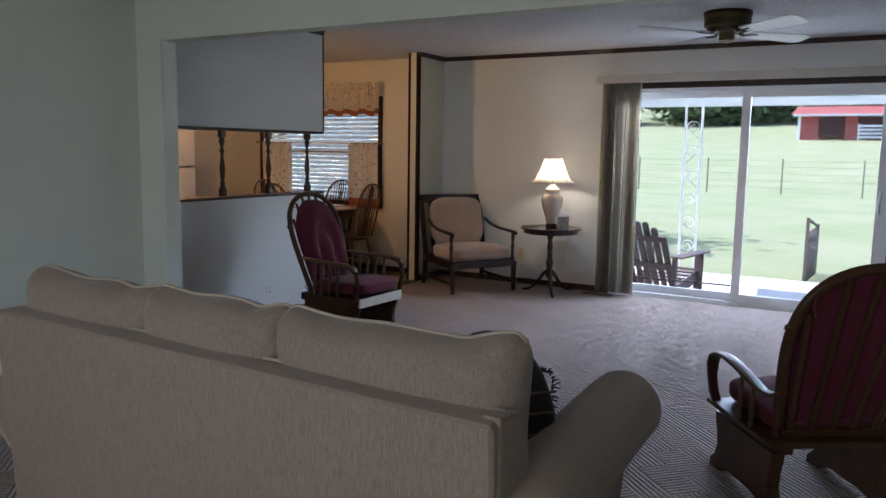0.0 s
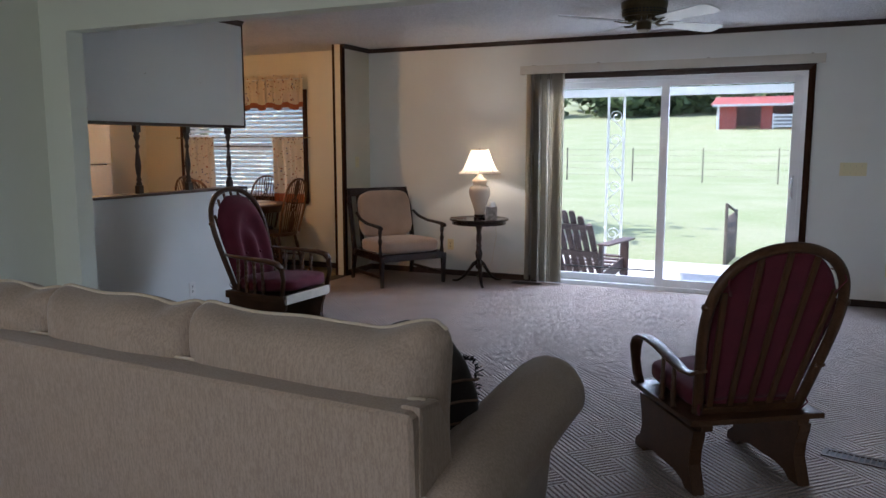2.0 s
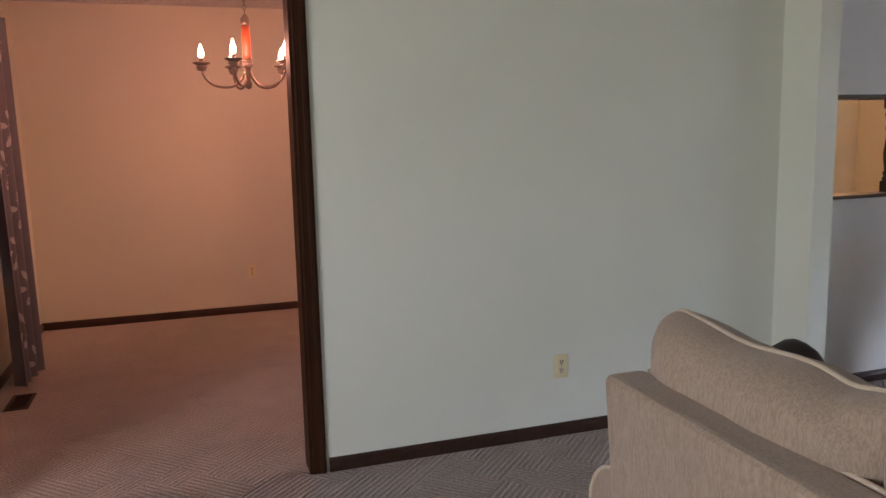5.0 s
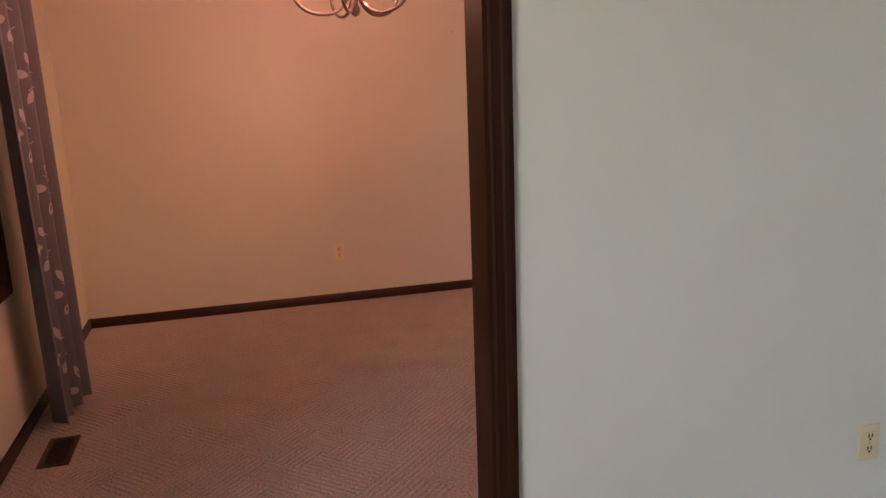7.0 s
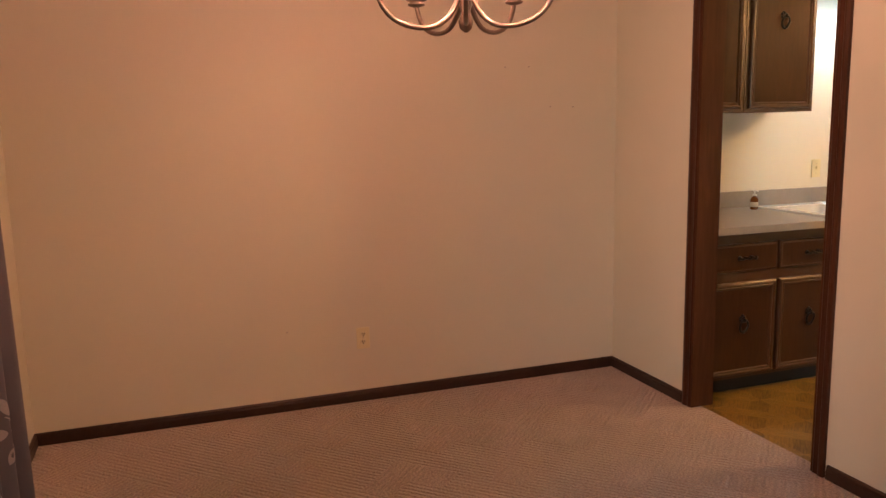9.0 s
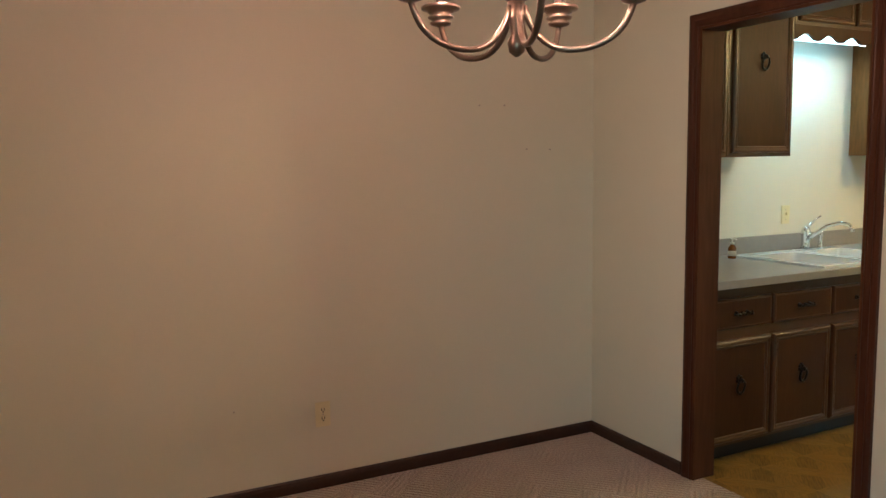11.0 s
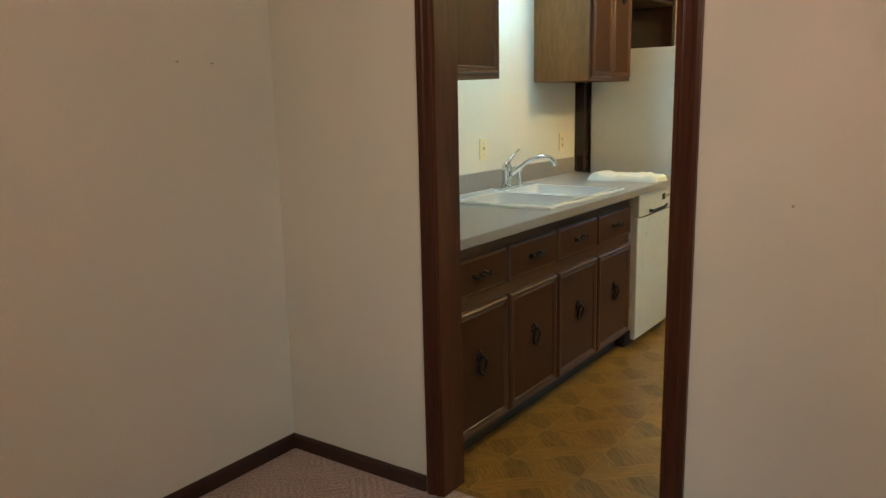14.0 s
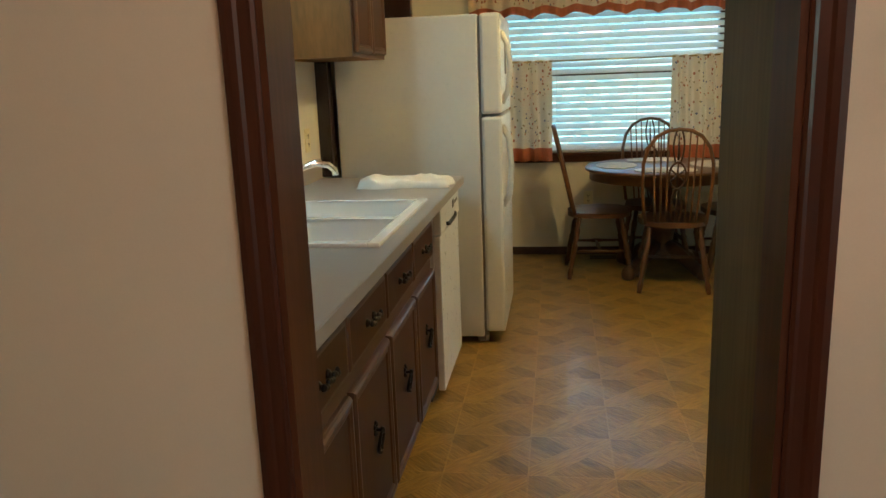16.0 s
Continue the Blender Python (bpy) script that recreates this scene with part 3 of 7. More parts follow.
BASE = [(0.0, 0.0), (0.013, 0.0), (0.013, 0.038), (0.010, 0.046), (0.011, 0.052), (0.004, 0.06), (0.0, 0.06)]
CROWN = [(0.0, H), (0.035, H), (0.035, H - 0.008), (0.012, H - 0.03), (0.010, H - 0.038), (0.0, H - 0.042)]
bl = "dark-stained wooden baseboard along the wall"
for a, b, nrm in [((XW, YF, 0), (XW, DY0 - 0.06, 0), (1, 0, 0)), ((XW, DY1 + 0.07, 0), (XW, YH, 0), (1, 0, 0)),
                  ((XW, YH, 0), (-4.24, YH, 0), (0, -1, 0)), ((-4.255, YH, 0), (-4.255, YH2, 0), (1, 0, 0)),
                  ((XP, YH2, 0), (XP, PE, 0), (1, 0, 0)), ((XP, NY + 0.015, 0), (XP, YB, 0), (1, 0, 0)),
                  ((XP, YB, 0), (SX0 - 0.07, YB, 0), (0, -1, 0)), ((SX1 + 0.07, YB, 0), (XE2, YB, 0), (0, -1, 0)),
                  ((XR - 0.013, YH, 0), (XE, YH, 0), (0, -1, 0)), ((XR, YH, 0), (XR, YH2, 0), (-1, 0, 0)),
                  ((XF, YS, 0), (XF, YK, 0), (1, 0, 0)), ((XF, YK, 0), (KX0 - 0.07, YK, 0), (0, -1, 0)), ((KX1 + 0.07, YK, 0), (XD, YK, 0), (0, -1, 0)),
                  ((XF, YS, 0), (XD, YS, 0), (0, 1, 0)), ((XD, DY1 + 0.07, 0), (XD, YK, 0), (-1, 0, 0)),
                  ((XF, YN, -0.006), (XP2, YN, -0.006), (0, -1, 0)), ((XE, YF, 0), (XE, YH, 0), (-1, 0, 0)), ((XD, YF, 0), (XE, YF, 0), (0, 1, 0))]:
    moulding("baseboard", a, b, BASE, TRIM_H, bl, "baseboard", nrm)
cl = "dark-stained wooden crown strip under the ceiling"
for a, b, nrm in [((XP, YB, 0), (XE2, YB, 0), (0, -1, 0)), ((XP, NY, 0), (XP, YB, 0), (1, 0, 0)), ((XP, YH2, 0), (XP, PE, 0), (1, 0, 0)),
                  ((XW, YF, 0), (XW, YH, 0), (1, 0, 0)), ((XW, YH, 0), (XE, YH, 0), (0, -1, 0))]:
    moulding("trim_crown", a, b, CROWN, TRIM_H, cl, "trim", nrm)


def casing_leg(bm, axis, p, q, z0, z1, face, out, w=0.057):
    """One moulded upright: p is the opening's edge, q the direction away from it (+1/-1), face the wall's plane, out its normal sign."""
    prof = [(0.0, 0.0), (0.0, 0.011), (0.006, 0.014), (0.012, 0.0125), (0.028, 0.0125), (0.034, 0.016), (0.045, 0.018), (w, 0.015), (w, 0.0)]
    lo, hi = [], []
    for s, o in prof:
        u, v = p + q * s, face + out * o
        xy = (u, v) if axis == 'x' else (v, u)
        lo.append(bm.verts.new((*xy, z0)))
        hi.append(bm.verts.new((*xy, z1 + s)))
    n = len(prof)
    for k in range(n):
        bm.faces.new((lo[k], lo[(k + 1) % n], hi[(k + 1) % n], hi[k]))
    bm.faces.new(lo)
    bm.faces.new(list(reversed(hi)))


def casing_head(bm, axis, p0, p1, z1, face, out, w=0.057):
    prof = [(0.0, 0.0), (0.0, 0.011), (0.006, 0.014), (0.012, 0.0125), (0.028, 0.0125), (0.034, 0.016), (0.045, 0.018), (w, 0.015), (w, 0.0)]
    lo, hi = [], []
    for s, o in prof:
        v = face + out * o
        a = (p0 - s, v) if axis == 'x' else (v, p0 - s)
        b = (p1 + s, v) if axis == 'x' else (v, p1 + s)
        lo.append(bm.verts.new((*a, z1 + s)))
        hi.append(bm.verts.new((*b, z1 + s)))
    n = len(prof)
    for k in range(n):
        bm.faces.new((lo[k], lo[(k + 1) % n], hi[(k + 1) % n], hi[k]))
    bm.faces.new(lo)
    bm.faces.new(list(reversed(hi)))


def cased_opening(name, axis, p0, p1, z1, f0, f1, mat, label):
    """Casings on both faces f0 < f1 of a wall, and the jamb lining between them."""
    root = thing(name, label, "door frame", kind="structure")
    for face, out in ((f0, -1), (f1, 1)):
        for p, q in ((p0, -1), (p1, 1)):
            bm = B()
            casing_leg(bm, axis, p, q, 0.0, z1, face, out)
            part("casing", bm, mat, root)
        bm = B()
        casing_head(bm, axis, p0, p1, z1, face, out)
        part("casing", bm, mat, root)
    g = 0.012
    for a, b, z0, zz in ((p0, p0 + g, 0, z1), (p1 - g, p1, 0, z1), (p0 + g, p1 - g, z1 - g, z1)):
        bb = (a, b, f0 - 0.008, f1 + 0.008, z0, zz) if axis == 'x' else (f0 - 0.008, f1 + 0.008, a, b, z0, zz)
        boxpart("jamb", bb, JAMB_RED if mat is TRIM_RED else mat, root)
    return root


cased_opening("door_frame_dining", 'y', DY0, DY1, DH, XD, XW, TRIM, "dark-stained moulded wooden frame of the dining room opening")
kframe = cased_opening("door_frame_kitchen", 'x', KX0, KX1, DH, YK, YK2, TRIM_RED, "reddish dark-stained moulded wooden frame of the kitchen doorway")


def open_leaf():
    root = thing("door_leaf", "narrow dark-stained door leaf standing open into the kitchen", "door", pose(KX1 + 0.004, YK2 + 0.022, 0.008))
    boxpart("panel", (0.0, 0.034, 0.0, 0.44, 0.0, 2.02), LEAF_WOOD, root, 0.004)
    boxpart("edge_strip", (-0.002, 0.002, 0.0, 0.022, 0.0, 2.02), BLACK, root, 0.0005)
    for z in (0.25, 1.0, 1.75):
        boxpart("hinge", (-0.004, 0.004, -0.012, 0.0, z - 0.04, z + 0.04), BRASS, root, 0.001)


open_leaf()

# corner posts at the end of the short wall by the nook
post = thing("trim_nook_corner", "dark-stained corner strips on the end of the nook wall", "trim", kind="structure")
boxpart("strip", (XP - 0.022, XP + 0.006, NY - 0.008, NY + 0.045, 0, H), TRIM, post, 0.003)
boxpart("strip", (XP2 - 0.006, XP2 + 0.022, NY - 0.008, NY + 0.045, 0, H), TRIM, post, 0.003)
boxpart("wall_end", (XP2 + 0.022, XP - 0.022, NY - 0.002, NY + 0.015, 0, H), WALL_CREAM, post)

# trim and spindles of the partition opening
pt = thing("trim_partition", "dark-stained trim around the spindle opening and panel end", "trim", kind="structure")
boxpart("sill", (XP2 - 0.008, XP + 0.008, YH2, PE + 0.006, 1.03, 1.05), TRIM_H, pt, 0.003)
boxpart("head", (XP2 - 0.008, XP + 0.008, YH2, PE + 0.006, 1.553, 1.575), TRIM_H, pt, 0.003)
boxpart("end_strip", (XP2 - 0.006, XP + 0.007, PE, PE + 0.012, 1.575, H), TRIM, pt, 0.002)
boxpart("end_strip", (XP2 - 0.006, XP + 0.003, PE, PE + 0.008, 0.0, 1.03), TRIM, pt, 0.002)


def spindle(y):
    root = thing("spindle", "dark turned wooden spindle standing in the wall opening", "spindle", pose((XP + XP2) / 2, y, 1.05), group="spindles of the wall opening")
    h = 0.503
    boxpart("block", (-0.022, 0.022, -0.022, 0.022, 0, 0.062), SPINDLE, root, 0.003)
    boxpart("block", (-0.022, 0.022, -0.022, 0.022, h - 0.05, h), SPINDLE, root, 0.003)
    bm = B()
    prof = [(0.018, 0.06), (0.022, 0.07), (0.022, 0.08), (0.013, 0.088), (0.02, 0.1), (0.02, 0.108), (0.013, 0.118), (0.017, 0.15), (0.022, 0.19),
            (0.023, 0.215), (0.019, 0.25), (0.013, 0.30), (0.011, 0.33), (0.018, 0.345), (0.02, 0.352), (0.012, 0.365), (0.012, 0.39), (0.019, 0.405),
            (0.024, 0.425), (0.019, 0.44), (0.021, 0.452), (0.018, 0.458)]
    lathe(bm, prof, 14)
    part("turning", bm, SPINDLE, root)
    return root


for y in (4.30, 4.81, 5.30):
    spindle(y)


# ---- wall plates ----
def wall_plate(name, label, m, gangs=1, toggle=False, mat=None):
    """Plate in the local x-z plane, facing local -y."""
    mat = mat or IVORY
    root = thing(name, label, "outlet" if not toggle else "light switch", m)
    w = 0.07 + 0.046 * (gangs - 1)
    boxpart("plate", (-w / 2, w / 2, -0.006, 0.0, -0.057, 0.057), mat, root, 0.002)
    for g in range(gangs):
        gx = (g - (gangs - 1) / 2) * 0.046
        if toggle:
            boxpart("toggle", (gx - 0.005, gx + 0.005, -0.018, -0.0055, -0.004, 0.014), mat, root, 0.002)
        else:
            for z in (-0.02, 0.02):
                boxpart("socket", (gx - 0.016, gx + 0.016, -0.008, -0.0055, z - 0.014, z + 0.014), mat, root, 0.002)
                bm = B()
                for sx in (-0.006, 0.006):
                    box(bm, gx + sx - 0.0019, gx + sx + 0.0019, -0.0092, -0.0078, z - 0.002, z + 0.009)
                box(bm, gx - 0.003, gx + 0.003, -0.0092, -0.0078, z - 0.011, z - 0.005)
                part("slots", bm, BLACK, root)
        for z in ((0,) if not toggle else (-0.03, 0.03)):
            bm = B()
            lathe(bm, [(0.003, 0), (0.003, 0.001)], 8, pose(gx, -0.006, z, 90, 0, 0))
            part("screw", bm, STEEL, root)
    return root


wall_plate("outlet", "ivory duplex outlet on the pale green wall", pose(XW, 2.25, 0.335, 0, 0, 90))
wall_plate("outlet", "white duplex outlet low on the half wall", pose(XP, 4.735, 0.255, 0, 0, 90), mat=WHITE_PLASTIC)
wall_plate("outlet", "ivory duplex outlet on the cream dining room wall", pose(XF, 1.118, 0.345, 0, 0, 90))
wall_plate("outlet", "ivory duplex outlet beside the armchair", pose(-3.545, YB, 0.335))
wall_plate("outlet", "ivory duplex outlet near the sliding door", pose(0.61, YB, 0.33))
wall_plate("outlet", "ivory duplex outlet under the nook window", pose(-6.36, YN, 0.44))
wall_plate("outlet", "ivory outlet low on the dining room wall", pose(-5.35, YK, 0.335))
wall_plate("light_switch", "ivory four-gang toggle switch beside the sliding door", pose(0.275, YB, 1.2), 4, True)
wall_plate("light_switch", "ivory single toggle switch on the nook wall", pose(XP, 7.32, 1.22, 0, 0, 90), 1, True)
wall_plate("light_switch", "ivory toggle switch over the sink backsplash", pose(XF, 4.13, 1.13, 0, 0, 90), 1, True)
wall_plate("outlet", "ivory outlet over the worktop beside the refrigerator", pose(XF, 5.08, 1.115, 0, 0, 90))
wall_plate("outlet", "ivory outlet over the worktop near the doorway", pose(XF, 3.33, 1.133, 0, 0, 90))
wall_plate("light_switch", "ivory toggle switch on the kitchen wall beyond the refrigerator", pose(XF, 6.9, 1.25, 0, 0, 90), 1, True)


def nail(m):
    bm = B()
    lathe(bm, [(0.0018, 0), (0.0018, 0.012), (0.004, 0.012), (0.004, 0.0135)], 8, pose(0, 0, 0, 90, 0, 0))
    ob = tagged(mesh_object("nail", bm, STEEL), "small bare steel nail sticking out of a wall", "nail", group="bare wall nails")
    ob.matrix_world = m


for y, z in ((1.95, 1.751), (2.09, 1.754), (2.22, 1.54), (2.361, 1.538), (0.72, 0.42)):
    nail(pose(XF, y, z, 0, 0, 90))
nail(pose(XP, 4.35, 1.93, 0, 0, 90))
nail(pose(XP, 4.92, 1.90, 0, 0, 90))
nail(pose(-5.95, YK, 1.12))


def floor_register(name, m, w, l, label):
    root = thing(name, label, "floor vent", m)
    bm = B()
    box(bm, -w / 2, w / 2, -l / 2, -l / 2 + 0.02, 0, 0.006, 0.001)
    box(bm, -w / 2, w / 2, l / 2 - 0.02, l / 2, 0, 0.006, 0.001)
    box(bm, -w / 2, -w / 2 + 0.02, -l / 2 + 0.02, l / 2 - 0.02, 0, 0.006, 0.001)
    box(bm, w / 2 - 0.02, w / 2, -l / 2 + 0.02, l / 2 - 0.02, 0, 0.006, 0.001)
    part("frame", bm, BROWN_METAL, root)
    # thin black sheet, its colour stands in for the shade down the opening
    boxpart("duct", (-w / 2 + 0.02, w / 2 - 0.02, -l / 2 + 0.02, l / 2 - 0.02, 0.0005, 0.0015), BLACK, root)
    n = max(int((l - 0.04) / 0.022), 3)
    for k in range(n):
        y = -l / 2 + 0.02 + (k + 0.5) * (l - 0.04) / n
        boxpart("slat", (-w / 2 + 0.02, w / 2 - 0.02, y - 0.0035, y + 0.0035, 0.002, 0.0055), BROWN_METAL, root)


floor_register("floor_vent", pose(0.17, 3.86, 0, 0, 0, 78), 0.10, 0.30, "brown metal floor register in the carpet near the header")
floor_register("floor_vent", pose(-6.0, -0.30, 0, 0, 0, 90), 0.12, 0.27, "brown metal floor register under the dining room window")
floor_register("floor_vent", pose(-2.62, 7.44, 0, 0, 0, 90), 0.10, 0.30, "brown metal floor register below the vertical blinds")
floor_register("floor_vent", pose(-6.15, 7.36, -0.006, 0, 0, 90), 0.10, 0.40, "brown metal floor register under the nook window")


# ---- family room and front room: furniture ----
def sofa(m):
    root = thing("sofa", "beige woven three-seat sofa with rolled arms and loose back cushions", "sofa", m)
    # local: x along the back from -1.055 to 1.055, back at y=0, front +y
    bm = B()
    box(bm, -0.955, 1.05, 0.0, 0.115, 0.06, 0.842, 0.025, 3)
    for v in bm.verts:
        v.co.z -= 0.019 * (v.co.x + 0.95) * (v.co.z > 0.7)
        v.co.y -= 0.045 * max(0, v.co.z - 0.3) / 0.5
        v.co += 0.004 * noise.noise_vector(v.co * 3)
    for f in bm.faces:
        f.smooth = False
    part("back_panel", bm, SOFA, root)
    boxpart("seat_deck", (-0.86, 0.95, 0.115, 0.90, 0.08, 0.30), SOFA, root, 0.02)
    for s, dx in ((-1, 0.09), (1, 0.0)):
        bm = B()
        # rolled arm: rounded section swept along y, slightly lower at the back
        sec = [(s * 0.915, 0.06)] + [(s * 0.915, 0.42)] + [(s * (1.045 - 0.135 * math.cos(radians(k * 15 - 15))), 0.515 + 0.135 * math.sin(radians(k * 15 - 15))) for k in range(0, 15)] + [(s * 1.06, 0.37), (s * 1.03, 0.06)]
        rows = []
        for y, dz, sc in ((0.0, -0.06, 0.97), (0.2, -0.02, 0.99), (0.5, 0.0, 1.0), (0.8, 0.015, 1.0), (1.01, 0.02, 1.0), (1.045, 0.018, 0.97), (1.06, 0.012, 0.90)):
            rows.append([bm.verts.new((dx + s * 1.03 + (x - s * 1.03) * sc, y, z + (dz if z > 0.2 else 0))) for x, z in sec])
        n = len(sec)
        for a, b in zip(rows, rows[1:]):
            for k in range(n):
                f = bm.faces.new((a[k], a[(k + 1) % n], b[(k + 1) % n], b[k]))
                f.smooth = True
        bm.faces.new(rows[0])
        bm.faces.new(list(reversed(rows[-1])))
        arm = part("arm", bm, SOFA, root)
        bm = B()
        tube(bm, [(x + dx, 0.0, z - 0.06 if z > 0.2 else z) for x, z in sec[1:-1]], 0.006, 6)
        part("piping", bm, PIPING, arm)
        # wing that joins back and arm
        bm = B()
        slab(bm, [(0.0, 0.56), (0.10, 0.56), (0.19, 0.60), (0.17, 0.70), (0.11, 0.80), (0.0, 0.815)], 0, 0.055, Matrix(((0, 0, s, s * 0.999 + dx), (1, 0, 0, -0.01), (0, 1, 0, 0), (0, 0, 0, 1))), 0.012)
        part("wing", bm, SOFA, root)
    # loose back cushions: boxed pillows with pulled corners, creased towards their seams
    for k, (cx, w, zl, zm, zr) in enumerate(((-0.63, 0.70, 0.985, 0.955, 0.962), (-0.02, 0.625, 0.968, 0.957, 0.962), (0.65, 0.81, 0.968, 0.948, 0.986))):
        bm = B()
        nu, nv = 44, 26

        def top(u):
            e = abs(u) ** 2.2
            return zm + (zl - zm) * e * (u < 0) + (zr - zm) * e * (u > 0) - 0.010 * math.exp(-((u - 0.55) / 0.14) ** 2) - 0.045 * max(0.0, (abs(u) - 0.86) / 0.14) ** 2 + 0.004 * math.sin(u * 7 + k)

        def at(u, v, side):
            edge = (max(0.0, 1 - abs(u) ** 7) * max(0.0, 1 - abs(2 * v - 1) ** 6)) ** 0.5
            x = cx + w / 2 * u * (1 - 0.02 * math.sin(math.pi * v) - (0.05 * (1 - v) if k == 2 and u > 0 else 0))
            z = 0.45 + (top(u) - 0.45) * v
            y = 0.185 - 0.03 * v + side * 0.118 * edge * (1 + 0.10 * math.sin(math.pi * v) * (1 - u * u))
            p = Vector((x, y, z))
            pull = max(0.0, u - 0.25) / 0.75
            crease = pull * (1 - pull ** 6) * math.sin(z * 78 + x * 26 + 2.2 * noise.noise(p * 5)) * math.exp(-((z - 0.88) / 0.10) ** 2)
            p.y -= 0.026 * crease * edge
            p += 0.010 * noise.noise_vector(p * 5 + Vector((k * 3.1, 0, k))) * edge + 0.004 * noise.noise_vector(p * 15 + Vector((k, k, 0))) * edge
            return p

        grid = {}
        for side in (-1, 1):
            for i in range(nu + 1):
                for j in range(nv + 1):
                    rim = i in (0, nu) or j in (0, nv)
                    if rim and side == 1:
                        grid[side, i, j] = grid[-1, i, j]
                    else:
                        # rows gather towards the rim, where the cloth turns
                        uu, vv = math.sin(math.pi / 2 * (i / nu * 2 - 1)), 0.5 + 0.5 * math.sin(math.pi / 2 * (j / nv * 2 - 1))
                        grid[side, i, j] = bm.verts.new(at(uu, vv, side))
            for i in range(nu):
                for j in range(nv):
                    q = [grid[side, i, j], grid[side, i + 1, j], grid[side, i + 1, j + 1], grid[side, i, j + 1]]
                    bm.faces.new(q if side < 0 else list(reversed(q))).smooth = True
        cush = part("back_cushion", bm, SOFA, root)
        bm = B()
        tube(bm, [at(u, 1.0, 0) + Vector((0, 0.004, 0.001)) for u in [i / 30 * 1.94 - 0.97 for i in range(31)]], 0.0065, 6)
        if k != 1:
            tube(bm, [at(0.985 if k else -0.985, 0.35 + 0.63 * i / 14, 0) for i in range(15)], 0.0055, 6)
        part("piping", bm, PIPING, cush)
        bm = B()
        cushion(bm, 0.70 if k != 1 else 0.62, 0.60, 0.16, 0.12, 8, pose(cx * 0.9, 0.60, 0.375))
        part("seat_cushion", bm, SOFA, root)
    bm = B()
    tube(bm, [(x, 0.066, 0.842 - 0.019 * (x + 0.95)) for x in (-0.93, -0.5, 0, 0.5, 1.03)], 0.006, 6)
    part("piping", bm, PIPING, root)
    for sx in (-0.88, 0.97):
        for y in (0.07, 0.88):
            boxpart("foot", (sx - 0.04, sx + 0.04, y - 0.04, y + 0.04, 0.0, 0.07), MAHOGANY, root, 0.008)
    return root


sofa(pose(-1.965, 1.60, 0))

# dark fringed throws on the sofa
def throw_pillow(m, label):
    root = thing("throw_pillow", label, "pillow", m)
    bm = B()
    cushion(bm, 0.42, 0.14, 0.40, 0.5, 10, None, 0.012, 4, 3.0)
    part("cover", bm, DARK_THROW, root)
    bm = B()
    for k in range(5):
        z = -0.12 + 0.06 * k
        tube(bm, [(-0.19 + 0.38 * i / 8, -0.066 - 0.032 * (1 - ((i - 4) / 4) ** 2), z + 0.01 * math.sin(i)) for i in range(9)], 0.004, 5)
    part("stripes", bm, RED_THREAD, root)
    bm = B()
    rnd = random.Random(5)
    for k in range(420):
        a = rnd.uniform(0, 2 * math.pi)
        x, z = 0.2 * max(-1, min(1, 1.35 * math.cos(a))), 0.19 * max(-1, min(1, 1.35 * math.sin(a)))
        tube(bm, [(x, 0, z), (x * 1.03 + rnd.uniform(-.006, .006), rnd.uniform(-.012, .012), z * 1.03 + rnd.uniform(-.006, .006)), (x * 1.055 + rnd.uniform(-.012, .012), rnd.uniform(-.018, .018), z * 1.055 + rnd.uniform(-.012, .006))], 0.0018, 4)
    part("fringe", bm, DARK_THROW, root)


throw_pillow(pose(-1.15, 1.99, 0.605, -18, 6, 38), "black fringed throw pillow leaning on the sofa arm")
throw_pillow(pose(-2.90, 2.04, 0.575, -14, 0, -12), "black striped fringed throw pillow on the sofa seat")


def spiral_post(bm, base, top, r):
    base, top = Vector(base), Vector(top)
    n = 33
    q = (top - base).to_track_quat('Z', 'Y').to_matrix().to_4x4()
    L = (top - base).length
    prof = [(r * (0.62 + 0.38 * (0.5 + 0.5 * math.sin(t / (n - 1) * 2 * math.pi * 7))), t / (n - 1) * L) for t in range(n)]
    lathe(bm, prof, 10, Matrix.Translation(base) @ q)


